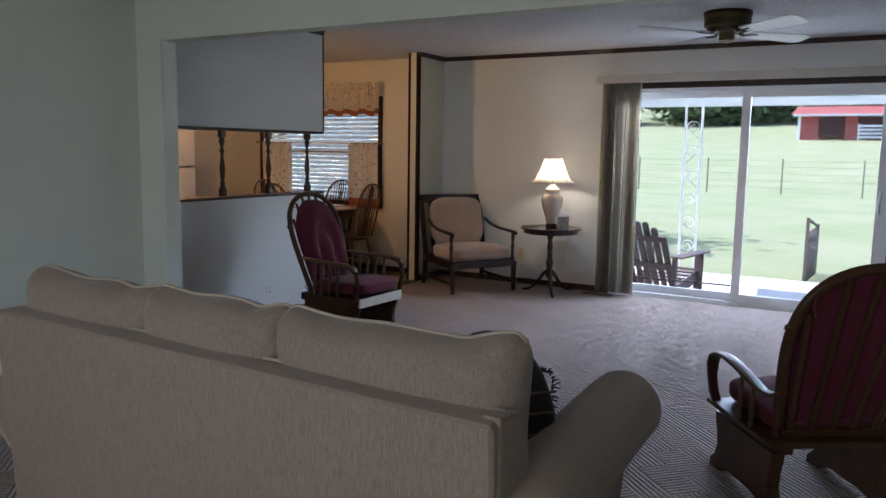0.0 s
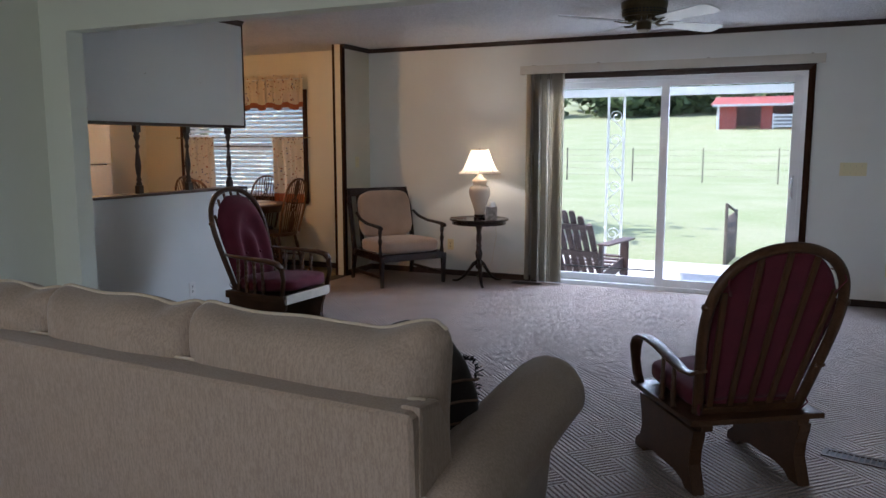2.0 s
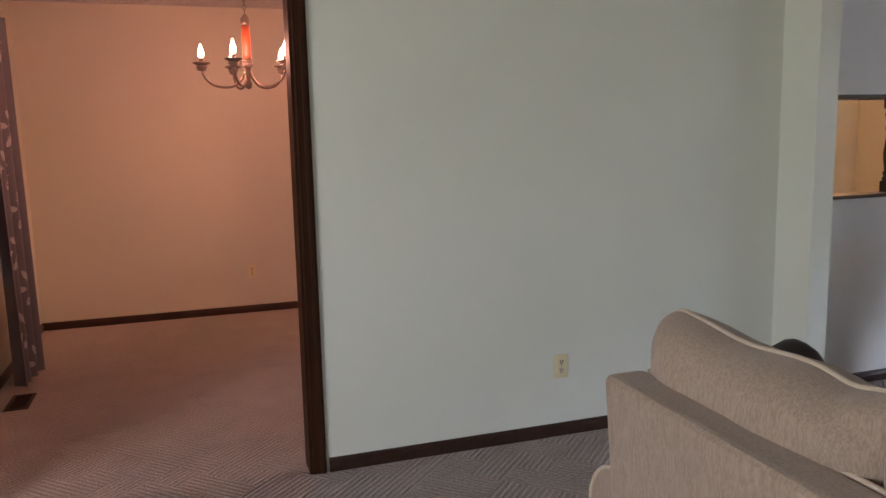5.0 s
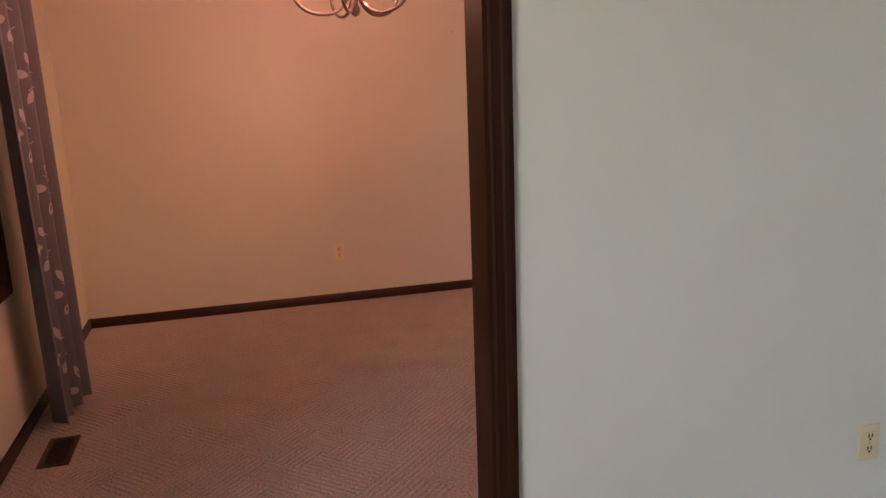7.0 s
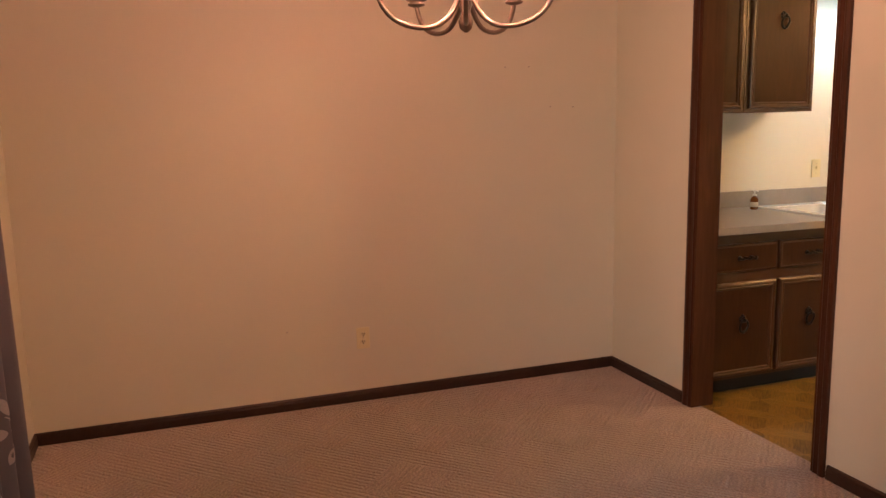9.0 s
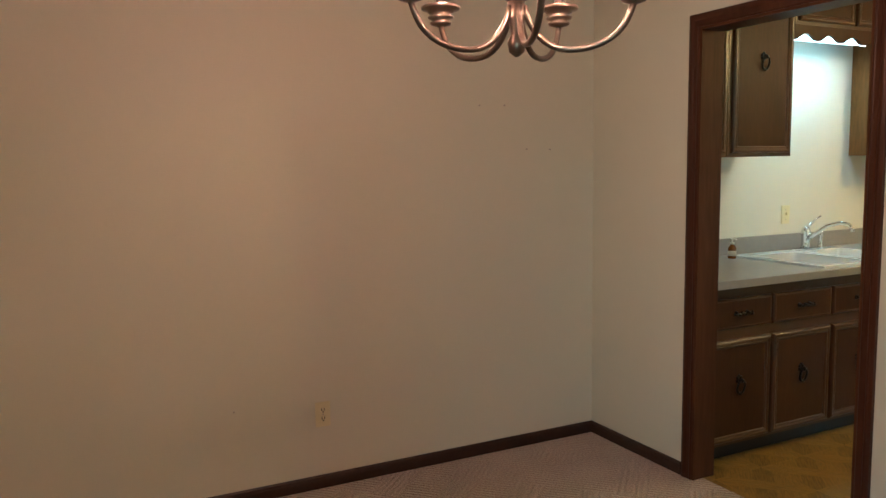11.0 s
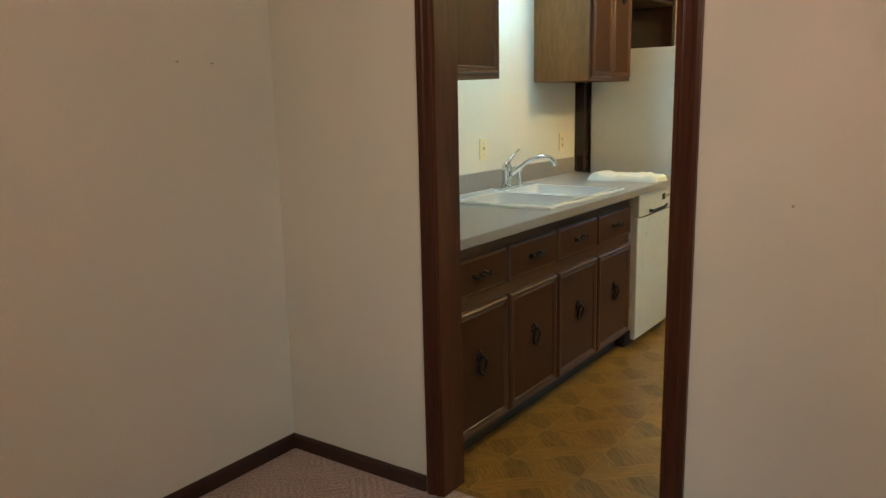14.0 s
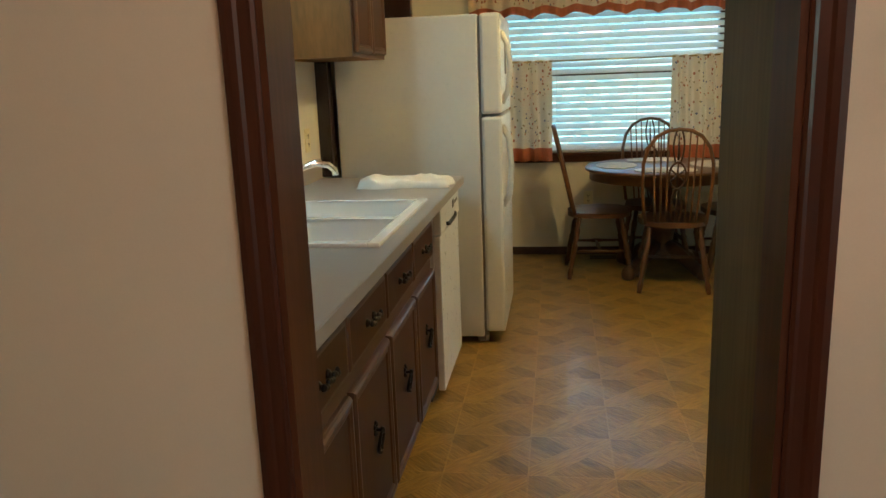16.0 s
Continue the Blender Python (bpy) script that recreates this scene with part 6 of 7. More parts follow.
def kitchen_sink():
    root = thing("kitchen_sink", "white porcelain double-bowl drop-in sink", "sink")
    bm = B()
    # rim and two bowls in one casting
    x0, x1, y0, y1 = SX_0 - 0.02, SX_1 + 0.02, SY_0 - 0.02, SY_1 + 0.02
    ym = (y0 + y1) / 2
    z = 0.924
    for q in ((x0, x0 + 0.10, y0, y1), (x1 - 0.04, x1, y0, y1), (x0 + 0.10, x1 - 0.04, y0, y0 + 0.04), (x0 + 0.10, x1 - 0.04, y1 - 0.04, y1), (x0 + 0.10, x1 - 0.04, ym - 0.02, ym + 0.02)):
        box(bm, *q, 0.909, z, 0.006)
    part("rim", bm, PORCELAIN, root)
    for a, c in ((y0 + 0.04, ym - 0.02), (ym + 0.02, y1 - 0.04)):
        bm = B()
        r = bmesh.ops.create_cube(bm, size=1.0)
        for v in r["verts"]:
            v.co = Vector((x0 + 0.10 + (v.co.x + 0.5) * (x1 - x0 - 0.14), a + (v.co.y + 0.5) * (c - a), 0.74 + (v.co.z + 0.5) * 0.182))
        top = [f for f in bm.faces if f.calc_center_median().z > 0.92]
        bmesh.ops.delete(bm, geom=top, context='FACES_ONLY')
        es = [e for e in bm.edges if min(v.co.z for v in e.verts) < 0.75]
        bmesh.ops.bevel(bm, geom=es, offset=0.04, segments=4, affect='EDGES', profile=0.5)
        for f in bm.faces:
            f.smooth = True
        bw = part("bowl", bm, PORCELAIN, root)
        bm = B()
        lathe(bm, [(0.04, 0.741), (0.04, 0.744), (0.02, 0.743)], 16, pose((x0 + x1) / 2 + 0.03, (a + c) / 2, 0))
        part("drain", bm, CHROME, bw)


kitchen_sink()


def faucet(m):
    root = thing("faucet", "chrome single-lever kitchen faucet with side sprayer", "faucet", m)
    bm = B()
    slab(bm, [(0.028 * math.cos(a), 0.13 * math.sin(a)) for a in [2 * math.pi * i / 24 for i in range(24)]], 0, 0.01, None, 0.003)
    part("deck_plate", bm, CHROME, root)
    bm = B()
    lathe(bm, [(0.028, 0.01), (0.026, 0.03), (0.024, 0.075), (0.027, 0.085), (0.027, 0.115), (0.018, 0.135), (0.004, 0.14)], 18)
    part("body", bm, CHROME, root)
    bm = B()
    pts = [(0.0, 0.0, 0.06), (0.05, 0.02, 0.10), (0.11, 0.045, 0.15), (0.17, 0.07, 0.168), (0.215, 0.088, 0.16), (0.235, 0.096, 0.14), (0.238, 0.097, 0.12)]
    tube(bm, pts, [0.018, 0.014, 0.0125, 0.012, 0.012, 0.0125, 0.014], 12)
    part("spout", bm, CHROME, root)
    bm = B()
    tube(bm, [(0.0, 0.0, 0.125), (0.005, 0.03, 0.155), (0.01, 0.075, 0.185), (0.012, 0.11, 0.20)], [0.015, 0.011, 0.008, 0.009], 10, 0.6)
    part("lever", bm, CHROME, root)
    bm = B()
    lathe(bm, [(0.02, 0.0), (0.018, 0.012), (0.012, 0.03), (0.011, 0.06), (0.017, 0.075), (0.016, 0.10), (0.005, 0.108)], 14, pose(0.0, 0.135, 0))
    part("sprayer", bm, CHROME, root)


faucet(pose(-7.655, 4.14, 0.924))


def soap_bottle(m):
    root = thing("soap_bottle", "small clear pump bottle of amber soap by the sink", "soap bottle", m)
    bm = B()
    lathe(bm, [(0.024, 0), (0.027, 0.004), (0.027, 0.07), (0.022, 0.085), (0.012, 0.093), (0.012, 0.1)], 16)
    part("bottle", bm, SOAP, root)
    bm = B()
    lathe(bm, [(0.0275, 0.02), (0.0275, 0.055)], 16)
    part("label", bm, PLACEMAT, root)
    bm = B()
    lathe(bm, [(0.014, 0.1), (0.014, 0.112), (0.005, 0.115), (0.005, 0.135)], 12)
    box(bm, -0.007, 0.035, -0.007, 0.007, 0.133, 0.142, 0.002)
    part("pump", bm, WHITE_PLASTIC, root)


soap_bottle(pose(-7.66, 3.53, 0.91) @ Matrix.Diagonal((0.85, 0.85, 0.82, 1)))

# folded towel
def dish_towel(m):
    bm = B()
    nx, ny = 44, 24
    top, bot = [], []
    for i in range(nx + 1):
        rt_, rb = [], []
        for j in range(ny + 1):
            u, v = i / nx * 2 - 1, j / ny * 2 - 1
            wob = 0.012 * math.sin(v * 4 + 1) * (1 if u > 0 else -1) * abs(u) ** 3
            x, y = 0.215 * u + wob, 0.125 * v + 0.014 * math.sin(u * 5 + 0.6) * abs(v) ** 3
            edge = min(1.0, (1 - abs(u)) * 14) ** 0.5 * min(1.0, (1 - abs(v)) * 9) ** 0.5
            fold = 0.016 * math.exp(-((u + 0.72) / 0.16) ** 2) + 0.010 * math.exp(-((u - 0.1 - 0.2 * v) / 0.08) ** 2) + 0.008 * math.exp(-((u - 0.62 + 0.15 * v) / 0.1) ** 2)
            z = 0.003 + edge * (0.026 + fold + 0.010 * noise.noise(Vector((x * 14, y * 18, 2.0))))
            rt_.append(bm.verts.new((x, y, z)))
            rb.append(bm.verts.new((x, y, 0.0)))
        top.append(rt_)
        bot.append(rb)
    for i in range(nx):
        for j in range(ny):
            bm.faces.new((top[i][j], top[i + 1][j], top[i + 1][j + 1], top[i][j + 1])).smooth = True
            bm.faces.new((bot[i][j], bot[i][j + 1], bot[i + 1][j + 1], bot[i + 1][j]))
    for i in range(nx):
        bm.faces.new((bot[i][0], bot[i + 1][0], top[i + 1][0], top[i][0]))
        bm.faces.new((bot[i + 1][ny], bot[i][ny], top[i][ny], top[i + 1][ny]))
    for j in range(ny):
        bm.faces.new((bot[0][j + 1], bot[0][j], top[0][j], top[0][j + 1]))
        bm.faces.new((bot[nx][j], bot[nx][j + 1], top[nx][j + 1], top[nx][j]))
    ob = tagged(mesh_object("dish_towel", bm, TERRY), "folded white terry dish towel on the worktop", "towel")
    ob.matrix_world = m


dish_towel(pose(-7.29, 4.93, 0.911, 0, 0, 4))


def dishwasher():
    root = thing("dishwasher", "white built-in dishwasher with a dark latch handle", "dishwasher")
    x, y0, y1 = -7.085, 4.575, 5.18
    boxpart("body", (XF, x - 0.03, y0, y1, 0.1, 0.868), FRIDGE, root)
    boxpart("door", (x - 0.03, x, y0 + 0.004, y1 - 0.004, 0.045, 0.735), FRIDGE, root, 0.006)
    cp = boxpart("control_panel", (x - 0.03, x + 0.006, y0 + 0.004, y1 - 0.004, 0.742, 0.866), FRIDGE, root, 0.008)
    bm = B()
    tube(bm, [(x + 0.006, y0 + 0.16, 0.765), (x + 0.012, y0 + 0.2, 0.755), (x + 0.012, y1 - 0.2, 0.755), (x + 0.006, y1 - 0.16, 0.765)], 0.009, 6)
    part("latch", bm, BLACK, cp)
    boxpart("display", (x + 0.005, x + 0.0075, y1 - 0.24, y1 - 0.19, 0.80, 0.835), BLACK, cp)
    for k in range(4):
        boxpart("button", (x + 0.005, x + 0.0075, y1 - 0.17 + k * 0.03, y1 - 0.155 + k * 0.03, 0.81, 0.825), GASKET, cp)
    boxpart("kick_plate", (XF, x - 0.06, y0, y1, -0.006, 0.1), BLACK, root)


dishwasher()


def refrigerator():
    root = thing("refrigerator", "white top-freezer refrigerator with curved handles", "refrigerator")
    y0, y1, xb, xd = 5.35, 6.09, -6.985, -6.87
    boxpart("body", (-7.72, xb, y0, y1, 0.03, 1.69), FRIDGE, root, 0.008)
    boxpart("gasket", (xb, xb + 0.012, y0 + 0.012, y1 - 0.012, 0.06, 1.68), GASKET, root)
    for nm, z0, z1 in (("freezer_door", 1.205, 1.693), ("fresh_food_door", 0.06, 1.192)):
        d = boxpart(nm, (xb + 0.012, xd, y0 - 0.002, y1 + 0.002, z0, z1), FRIDGE, root, 0.016)
        bm = B()
        za, zb = (z0 + 0.05, z0 + 0.40) if nm == "freezer_door" else (z1 - 0.46, z1 - 0.05)
        pts = [(xd - 0.004, y0 + 0.05, za), (xd + 0.03, y0 + 0.05, za + 0.06), (xd + 0.042, y0 + 0.05, (za + zb) / 2), (xd + 0.03, y0 + 0.05, zb - 0.06), (xd - 0.004, y0 + 0.05, zb)]
        tube(bm, pts, [0.014, 0.013, 0.012, 0.013, 0.014], 10, 1.2)
        part("handle", bm, FRIDGE, d)
    boxpart("note", (xd, xd + 0.0015, y0 + 0.26, y0 + 0.40, 1.40, 1.56), GASKET, root, 0, "small dark paper held by a magnet")
    boxpart("hinge_cover", (xb - 0.02, xd - 0.01, y1 - 0.08, y1 - 0.01, 1.69, 1.71), FRIDGE, root, 0.004)
    boxpart("base_grille", (xb - 0.04, xb + 0.005, y0 + 0.03, y1 - 0.01, 0.0, 0.055), GASKET, root, 0.004)
    for y in (y0 + 0.06, y1 - 0.06):
        boxpart("foot", (xb - 0.03, xb + 0.02, y - 0.02, y + 0.02, -0.006, 0.03), FRIDGE, root, 0.004)
        boxpart("foot", (-7.66, -7.60, y - 0.02, y + 0.02, -0.006, 0.03), FRIDGE, root, 0.004)


refrigerator()


# ---- nook window, blinds and curtains ----
nw = thing("window_nook", "wood-framed nook window with dark sill", "window", kind="structure")
for q in ((WX0, WX0 + 0.05, WZ0, WZ1), (WX1 - 0.05, WX1, WZ0, WZ1), (WX0 + 0.05, WX1 - 0.05, WZ0, WZ0 + 0.05), (WX0 + 0.05, WX1 - 0.05, WZ1 - 0.05, WZ1), (WX0 + 0.05, WX1 - 0.05, 1.37, 1.41)):
    boxpart("window_frame", (q[0], q[1], YN + 0.07, YN + 0.13, q[2], q[3]), OAK, nw, 0.003)
g = boxpart("pane", (WX0 + 0.05, WX1 - 0.05, YN + 0.095, YN + 0.10, WZ0 + 0.05, WZ1 - 0.05), GLASS, nw)
g.visible_shadow = False
bm = B()
casing_leg(bm, 'x', WX0, -1, WZ0 - 0.05, WZ1, YN, -1)
part("casing", bm, TRIM_RED, nw)
bm = B()
casing_leg(bm, 'x', WX1, 1, WZ0 - 0.05, WZ1, YN, -1)
part("casing", bm, TRIM_RED, nw)
bm = B()
casing_head(bm, 'x', WX0, WX1, WZ1, YN, -1)
part("casing", bm, TRIM_RED, nw)
boxpart("window_sill", (WX0 - 0.06, WX1 + 0.06, YN - 0.03, YN + 0.07, WZ0 - 0.025, WZ0), TRIM_RED, nw, 0.004)
boxpart("sill_apron", (WX0 - 0.05, WX1 + 0.05, YN - 0.012, YN, WZ0 - 0.075, WZ0 - 0.025), TRIM_RED, nw, 0.003)

vb = thing("window_blinds", "white horizontal slat blinds, half open, in the nook window", "blinds")
boxpart("headrail", (WX0 + 0.01, WX1 - 0.01, YN + 0.005, YN + 0.05, WZ1 - 0.045, WZ1 - 0.005), WHITE_PLASTIC, vb, 0.003)
boxpart("bottom_rail", (WX0 + 0.012, WX1 - 0.012, YN + 0.008, YN + 0.055, WZ0 + 0.004, WZ0 + 0.022), WHITE_PLASTIC, vb, 0.003)
nsl = 22
slm = None
for k in range(nsl):
    z = WZ0 + 0.045 + k * (WZ1 - WZ0 - 0.10) / (nsl - 1)
    if slm is None:
        bm = B()
        box(bm, -(WX1 - WX0) / 2 + 0.012, (WX1 - WX0) / 2 - 0.012, -0.0245, 0.0245, -0.0012, 0.0012, 0.0008, 1)
        so = part("slat", bm, SLAT, vb)
        slm = so.data
    else:
        so = new("slat", slm)
        so.parent = vb
    so.matrix_world = pose((WX0 + WX1) / 2, YN + 0.03, z, 53, 0, 0)
for x in (WX0 + 0.12, -6.60, -6.0, WX1 - 0.12):
    bm = B()
    tube(bm, [(x, YN + 0.004, WZ0 + 0.01), (x, YN + 0.004, WZ1 - 0.04)], 0.002, 5)
    part("ladder_cord", bm, WHITE_PLASTIC, vb)


def cafe_panel(x0, x1, z0, z1, folds, phase, y):
    root = thing("cafe_curtain", "cream floral cafe curtain with a rust-coloured hem band", "curtain", group="nook cafe curtains")
    f = lambda u, v: 0.032 * math.sin(u * 2 * math.pi * folds + phase + 0.7 * v) * (0.55 + 0.45 * (1 - v)) + 0.006 * math.sin(u * 31 + v * 5)
    band = 0.10 / (z1 - z0)
    for nm, va, vb_, mat in (("cloth", band, 1.0, CURTAIN), ("hem_band", 0.0, band, CURTAIN_BAND)):
        bm = B()
        uv_sheet(bm, lambda u, v: Vector((x0 + (x1 - x0) * u + 0.01 * math.sin(u * 13 + phase), y + f(u, va + (vb_ - va) * v), z0 + (z1 - z0) * (va + (vb_ - va) * v) + 0.004 * math.sin(u * 2 * math.pi * folds * 1.02) * (v if mat is CURTAIN else 0))), 70, 8, (x1 - x0) * 1.6, (z1 - z0) * (vb_ - va))
        part(nm, bm, mat, root)
    return root


ROD = 1.49
cafe_panel(-7.12, -6.64, 0.745, 1.50, 5, 0.3, YN - 0.075)
cafe_panel(-5.77, -5.31, 0.745, 1.50, 5.5, 1.1, YN - 0.075)
rod = thing("curtain_rod", "thin brass cafe curtain rod with ball ends", "curtain rod")
bm = B()
tube(bm, [(-7.20, YN - 0.075, ROD), (-5.30, YN - 0.075, ROD)], 0.006, 8)
part("bar", bm, BRASS, rod)
for x in (-7.20, -5.295):
    bm = B()
    lathe(bm, [(0.004, -0.014), (0.011, -0.008), (0.014, 0), (0.011, 0.008), (0.004, 0.014)], 12, pose(x, YN - 0.075, ROD, 0, 90, 0))
    part("finial", bm, BRASS, rod)
    boxpart("bracket", (x + 0.02, x + 0.03, YN - 0.08, YN, ROD - 0.006, ROD + 0.006), BRASS, rod, 0.001)

val = thing("valance_curtain", "ruffled floral valance with a scalloped rust band", "valance")
vx0, vx1 = -7.25, -5.30
ff = lambda u, v: 0.03 * math.sin(u * 2 * math.pi * 17 + 0.5 * math.sin(u * 9)) * (1.05 - 0.5 * v) + 0.01 * math.sin(u * 60)
low = lambda u: 1.80 + 0.035 * abs(math.sin(u * math.pi * 8.5))
for nm, va, vb_, mat in (("cloth", 0.16, 1.0, CURTAIN), ("scalloped_band", 0.0, 0.16, CURTAIN_BAND)):
    bm = B()
    uv_sheet(bm, lambda u, v: Vector((vx0 + (vx1 - vx0) * u, YN - 0.085 + ff(u, va + (vb_ - va) * v), low(u) + (2.19 + 0.012 * math.sin(u * 110) - low(u)) * (va + (vb_ - va) * v))), 220, 8, 3.0, 0.35 * (vb_ - va))
    part(nm, bm, mat, val)
bm = B()
tube(bm, [(vx0 - 0.02, YN - 0.085, 2.15), (vx1 + 0.02, YN - 0.085, 2.15)], 0.008, 8)
part("rod", bm, WHITE_PLASTIC, val)


# ---- nook table and chairs ----
TBX, TBY = -5.87, 6.93
def nook_table(m):
    root = thing("dining_table", "round oak pedestal dining table with claw feet", "table", m)
    bm = B()
    lathe(bm, [(0.49, 0.665), (0.505, 0.668), (0.505, 0.725), (0.525, 0.727), (0.535, 0.735), (0.535, 0.747), (0.528, 0.752), (0.0005, 0.752)], 48)
    part("tabletop", bm, OAK_LIGHT, root)
    bm = B()
    lathe(bm, [(0.10, 0.10), (0.13, 0.13), (0.10, 0.17), (0.075, 0.22), (0.09, 0.30), (0.11, 0.37), (0.085, 0.44), (0.07, 0.50), (0.09, 0.56), (0.15, 0.62), (0.20, 0.665)], 24)
    part("pedestal", bm, OAK, root)
    for k in range(4):
        bm = B()
        tube(bm, [(0.05, 0, 0.19), (0.14, 0, 0.155), (0.24, 0, 0.095), (0.31, 0, 0.055), (0.36, 0, 0.05)], [0.055, 0.05, 0.045, 0.048, 0.042], 10, 1.0, pose(0, 0, -0.006, 0, 0, 45 + 90 * k))
        lathe(bm, [(0.02, 0.0), (0.045, 0.015), (0.05, 0.045), (0.04, 0.08), (0.015, 0.1)], 12, pose(0, 0, -0.006, 0, 0, 45 + 90 * k) @ pose(0.35, 0, 0.0))
        part("foot", bm, OAK, root)


nook_table(pose(TBX, TBY, 0.0))
for k, a in enumerate((180, 265, 0, 95)):
    bm = B()
    slab(bm, [(0.20 * math.cos(q), 0.14 * math.sin(q)) for q in [2 * math.pi * i / 28 for i in range(28)]], 0, 0.006, None, 0.002)
    ob = tagged(mesh_object("placemat", bm, PLACEMAT), "oval quilted pale placemat on the oak table", "placemat", group="placemats on the nook table")
    ob.matrix_world = pose(TBX + 0.32 * math.cos(radians(a)), TBY + 0.32 * math.sin(radians(a)), 0.7525, 0, 0, a + 90)


def windsor(m):
    """Faces local +y; floor at 0."""
    root = thing("dining_chair", "oak wheel-back Windsor dining chair", "chair", m, group="chairs round the nook table")
    bm = B()
    out = []
    for i in range(36):
        a = 2 * math.pi * i / 36
        c, s = math.cos(a), math.sin(a)
        x = 0.225 * math.copysign(abs(c) ** 0.7, c) * (1.0 if s > 0 else 0.9)
        y = 0.215 * math.copysign(abs(s) ** 0.7, s)
        out.append((x, y))
    slab(bm, out, 0.425, 0.46, None, 0.008)
    part("seat", bm, OAK, root)
    legp = [(0.014, 0), (0.017, 0.03), (0.021, 0.05), (0.015, 0.075), (0.017, 0.11), (0.022, 0.17), (0.019, 0.22), (0.023, 0.235), (0.016, 0.25), (0.019, 0.30), (0.021, 0.34), (0.015, 0.36), (0.017, 0.435)]
    feet = {}
    for sx in (-1, 1):
        for sy in (-1, 1):
            top, bot = Vector((sx * 0.15, sy * 0.14, 0.43)), Vector((sx * 0.215, sy * 0.215, 0.0))
            q = (top - bot).to_track_quat('Z', 'Y').to_matrix().to_4x4()
            L = (top - bot).length
            bm = B()
            lathe(bm, [(r, z * L / 0.435) for r, z in legp], 12, Matrix.Translation(bot) @ q)
            part("leg", bm, OAK, root)
            feet[sx, sy] = (top, bot)
    mid = {}
    for sx in (-1, 1):
        a, b = (feet[sx, -1][1].lerp(feet[sx, -1][0], 0.45), feet[sx, 1][1].lerp(feet[sx, 1][0], 0.45))
        bm = B()
        tube(bm, [a, a.lerp(b, 0.35), a.lerp(b, 0.5), a.lerp(b, 0.65), b], [0.008, 0.01, 0.015, 0.01, 0.008], 8)
        part("stretcher", bm, OAK, root)
        mid[sx] = a.lerp(b, 0.5)
    bm = B()
    a, b = mid[-1], mid[1]
    tube(bm, [a, a.lerp(b, 0.3), a.lerp(b, 0.5), a.lerp(b, 0.7), b], [0.008, 0.01, 0.015, 0.01, 0.008], 8)
    part("stretcher", bm, OAK, root)
    lean = pose(0, -0.175, 0.45, 13, 0, 0)
    bm = B()
    half = [(-0.185, 0, 0.0), (-0.198, 0, 0.12), (-0.208, 0, 0.27), (-0.205, 0, 0.40), (-0.18, 0, 0.50), (-0.13, 0, 0.57), (-0.07, 0, 0.605), (0, 0, 0.615)]
    bow = half + [(-x, y, z) for x, y, z in reversed(half[:-1])]
    tube(bm, bow, 0.0145, 10, 0.8, lean)
    part("back_bow", bm, OAK_LIGHT, root)
    for x in (-0.145, -0.105, -0.065, 0.065, 0.105, 0.145):
        zt = 0.615 - 0.115 * (abs(x) / 0.2) ** 2.2 - 0.01
        bm = B()
        tube(bm, [(x * 0.85, 0, 0), (x * 0.93, 0, zt * 0.4), (x, 0, zt)], [0.006, 0.007, 0.005], 7, 1.0, lean)
        part("back_spindle", bm, OAK_LIGHT, root)
    # pierced splat: two waisted strips and a spoked wheel
    for z0, z1, w in ((0.0, 0.235, 0.033), (0.405, 0.61, 0.033)):
        for s in (-1, 1):
            bm = B()
            pts = [(s * w * (0.45 + 0.5 * math.sin(math.pi * i / 10)), 0, z0 + (z1 - z0) * i / 10) for i in range(11)]
            tube(bm, pts, 0.010, 6, 0.6, lean)
            part("splat_strip", bm, OAK, root)
        bm = B()
        tube(bm, [(0, 0, z0 + 0.02), (0, 0, z1 - 0.02)], [0.016, 0.007], 6, 0.5, lean)
        part("splat_strip", bm, OAK, root)
    bm = B()
    tube(bm, [(0.05 * math.cos(a), 0, 0.32 + 0.085 * math.sin(a)) for a in [2 * math.pi * i / 24 for i in range(24)]], 0.010, 6, 0.7, lean, True)
    part("splat_wheel", bm, OAK, root)
    for k in range(3):
        a = math.pi * k / 3 + 0.5
        bm = B()
        tube(bm, [(0.048 * math.cos(a), 0, 0.32 + 0.08 * math.sin(a)), (0, 0, 0.32), (-0.048 * math.cos(a), 0, 0.32 - 0.08 * math.sin(a))], [0.006, 0.011, 0.006], 6, 0.7, lean)
        part("wheel_spoke", bm, OAK, root)
    return root


ch = windsor(pose(-5.85, 6.55, -0.006, 0, 0, -4))
for x, y, a in ((-6.31, 6.91, -88), (-5.89, 7.19, 182), (-5.38, 6.95, 92)):
    copy_thing(ch, pose(x, y, -0.006, 0, 0, a))

cl_ = thing("ceiling_light", "round flush kitchen ceiling light, lit warm", "ceiling light", pose(-5.95, 5.0, H))
bm = B()
lathe(bm, [(0.05, -0.10), (0.12, -0.085), (0.16, -0.05), (0.165, -0.02)], 28)
part("diffuser", bm, KITCHEN_GLOW, cl_).visible_shadow = False
bm = B()
lathe(bm, [(0.17, -0.02), (0.175, -0.01), (0.175, 0.0)], 28)
part("base", bm, BRASS, cl_)
lamp("kitchen_ceiling_bulb", 'POINT', pose(-5.95, 5.0, H - 0.13), KITCHEN_W, (1.0, 0.53, 0.185), radius=0.06)
lamp("table_lamp_bulb", 'POINT', pose(TX + 0.005, TY, 0.671 + 0.57), TABLE_LAMP_W, (1.0, 0.82, 0.6), radius=0.03)
bm = B()
lathe(bm, [(0.012, 0.535), (0.018, 0.55), (0.029, 0.59), (0.024, 0.62), (0.006, 0.635)], 14)
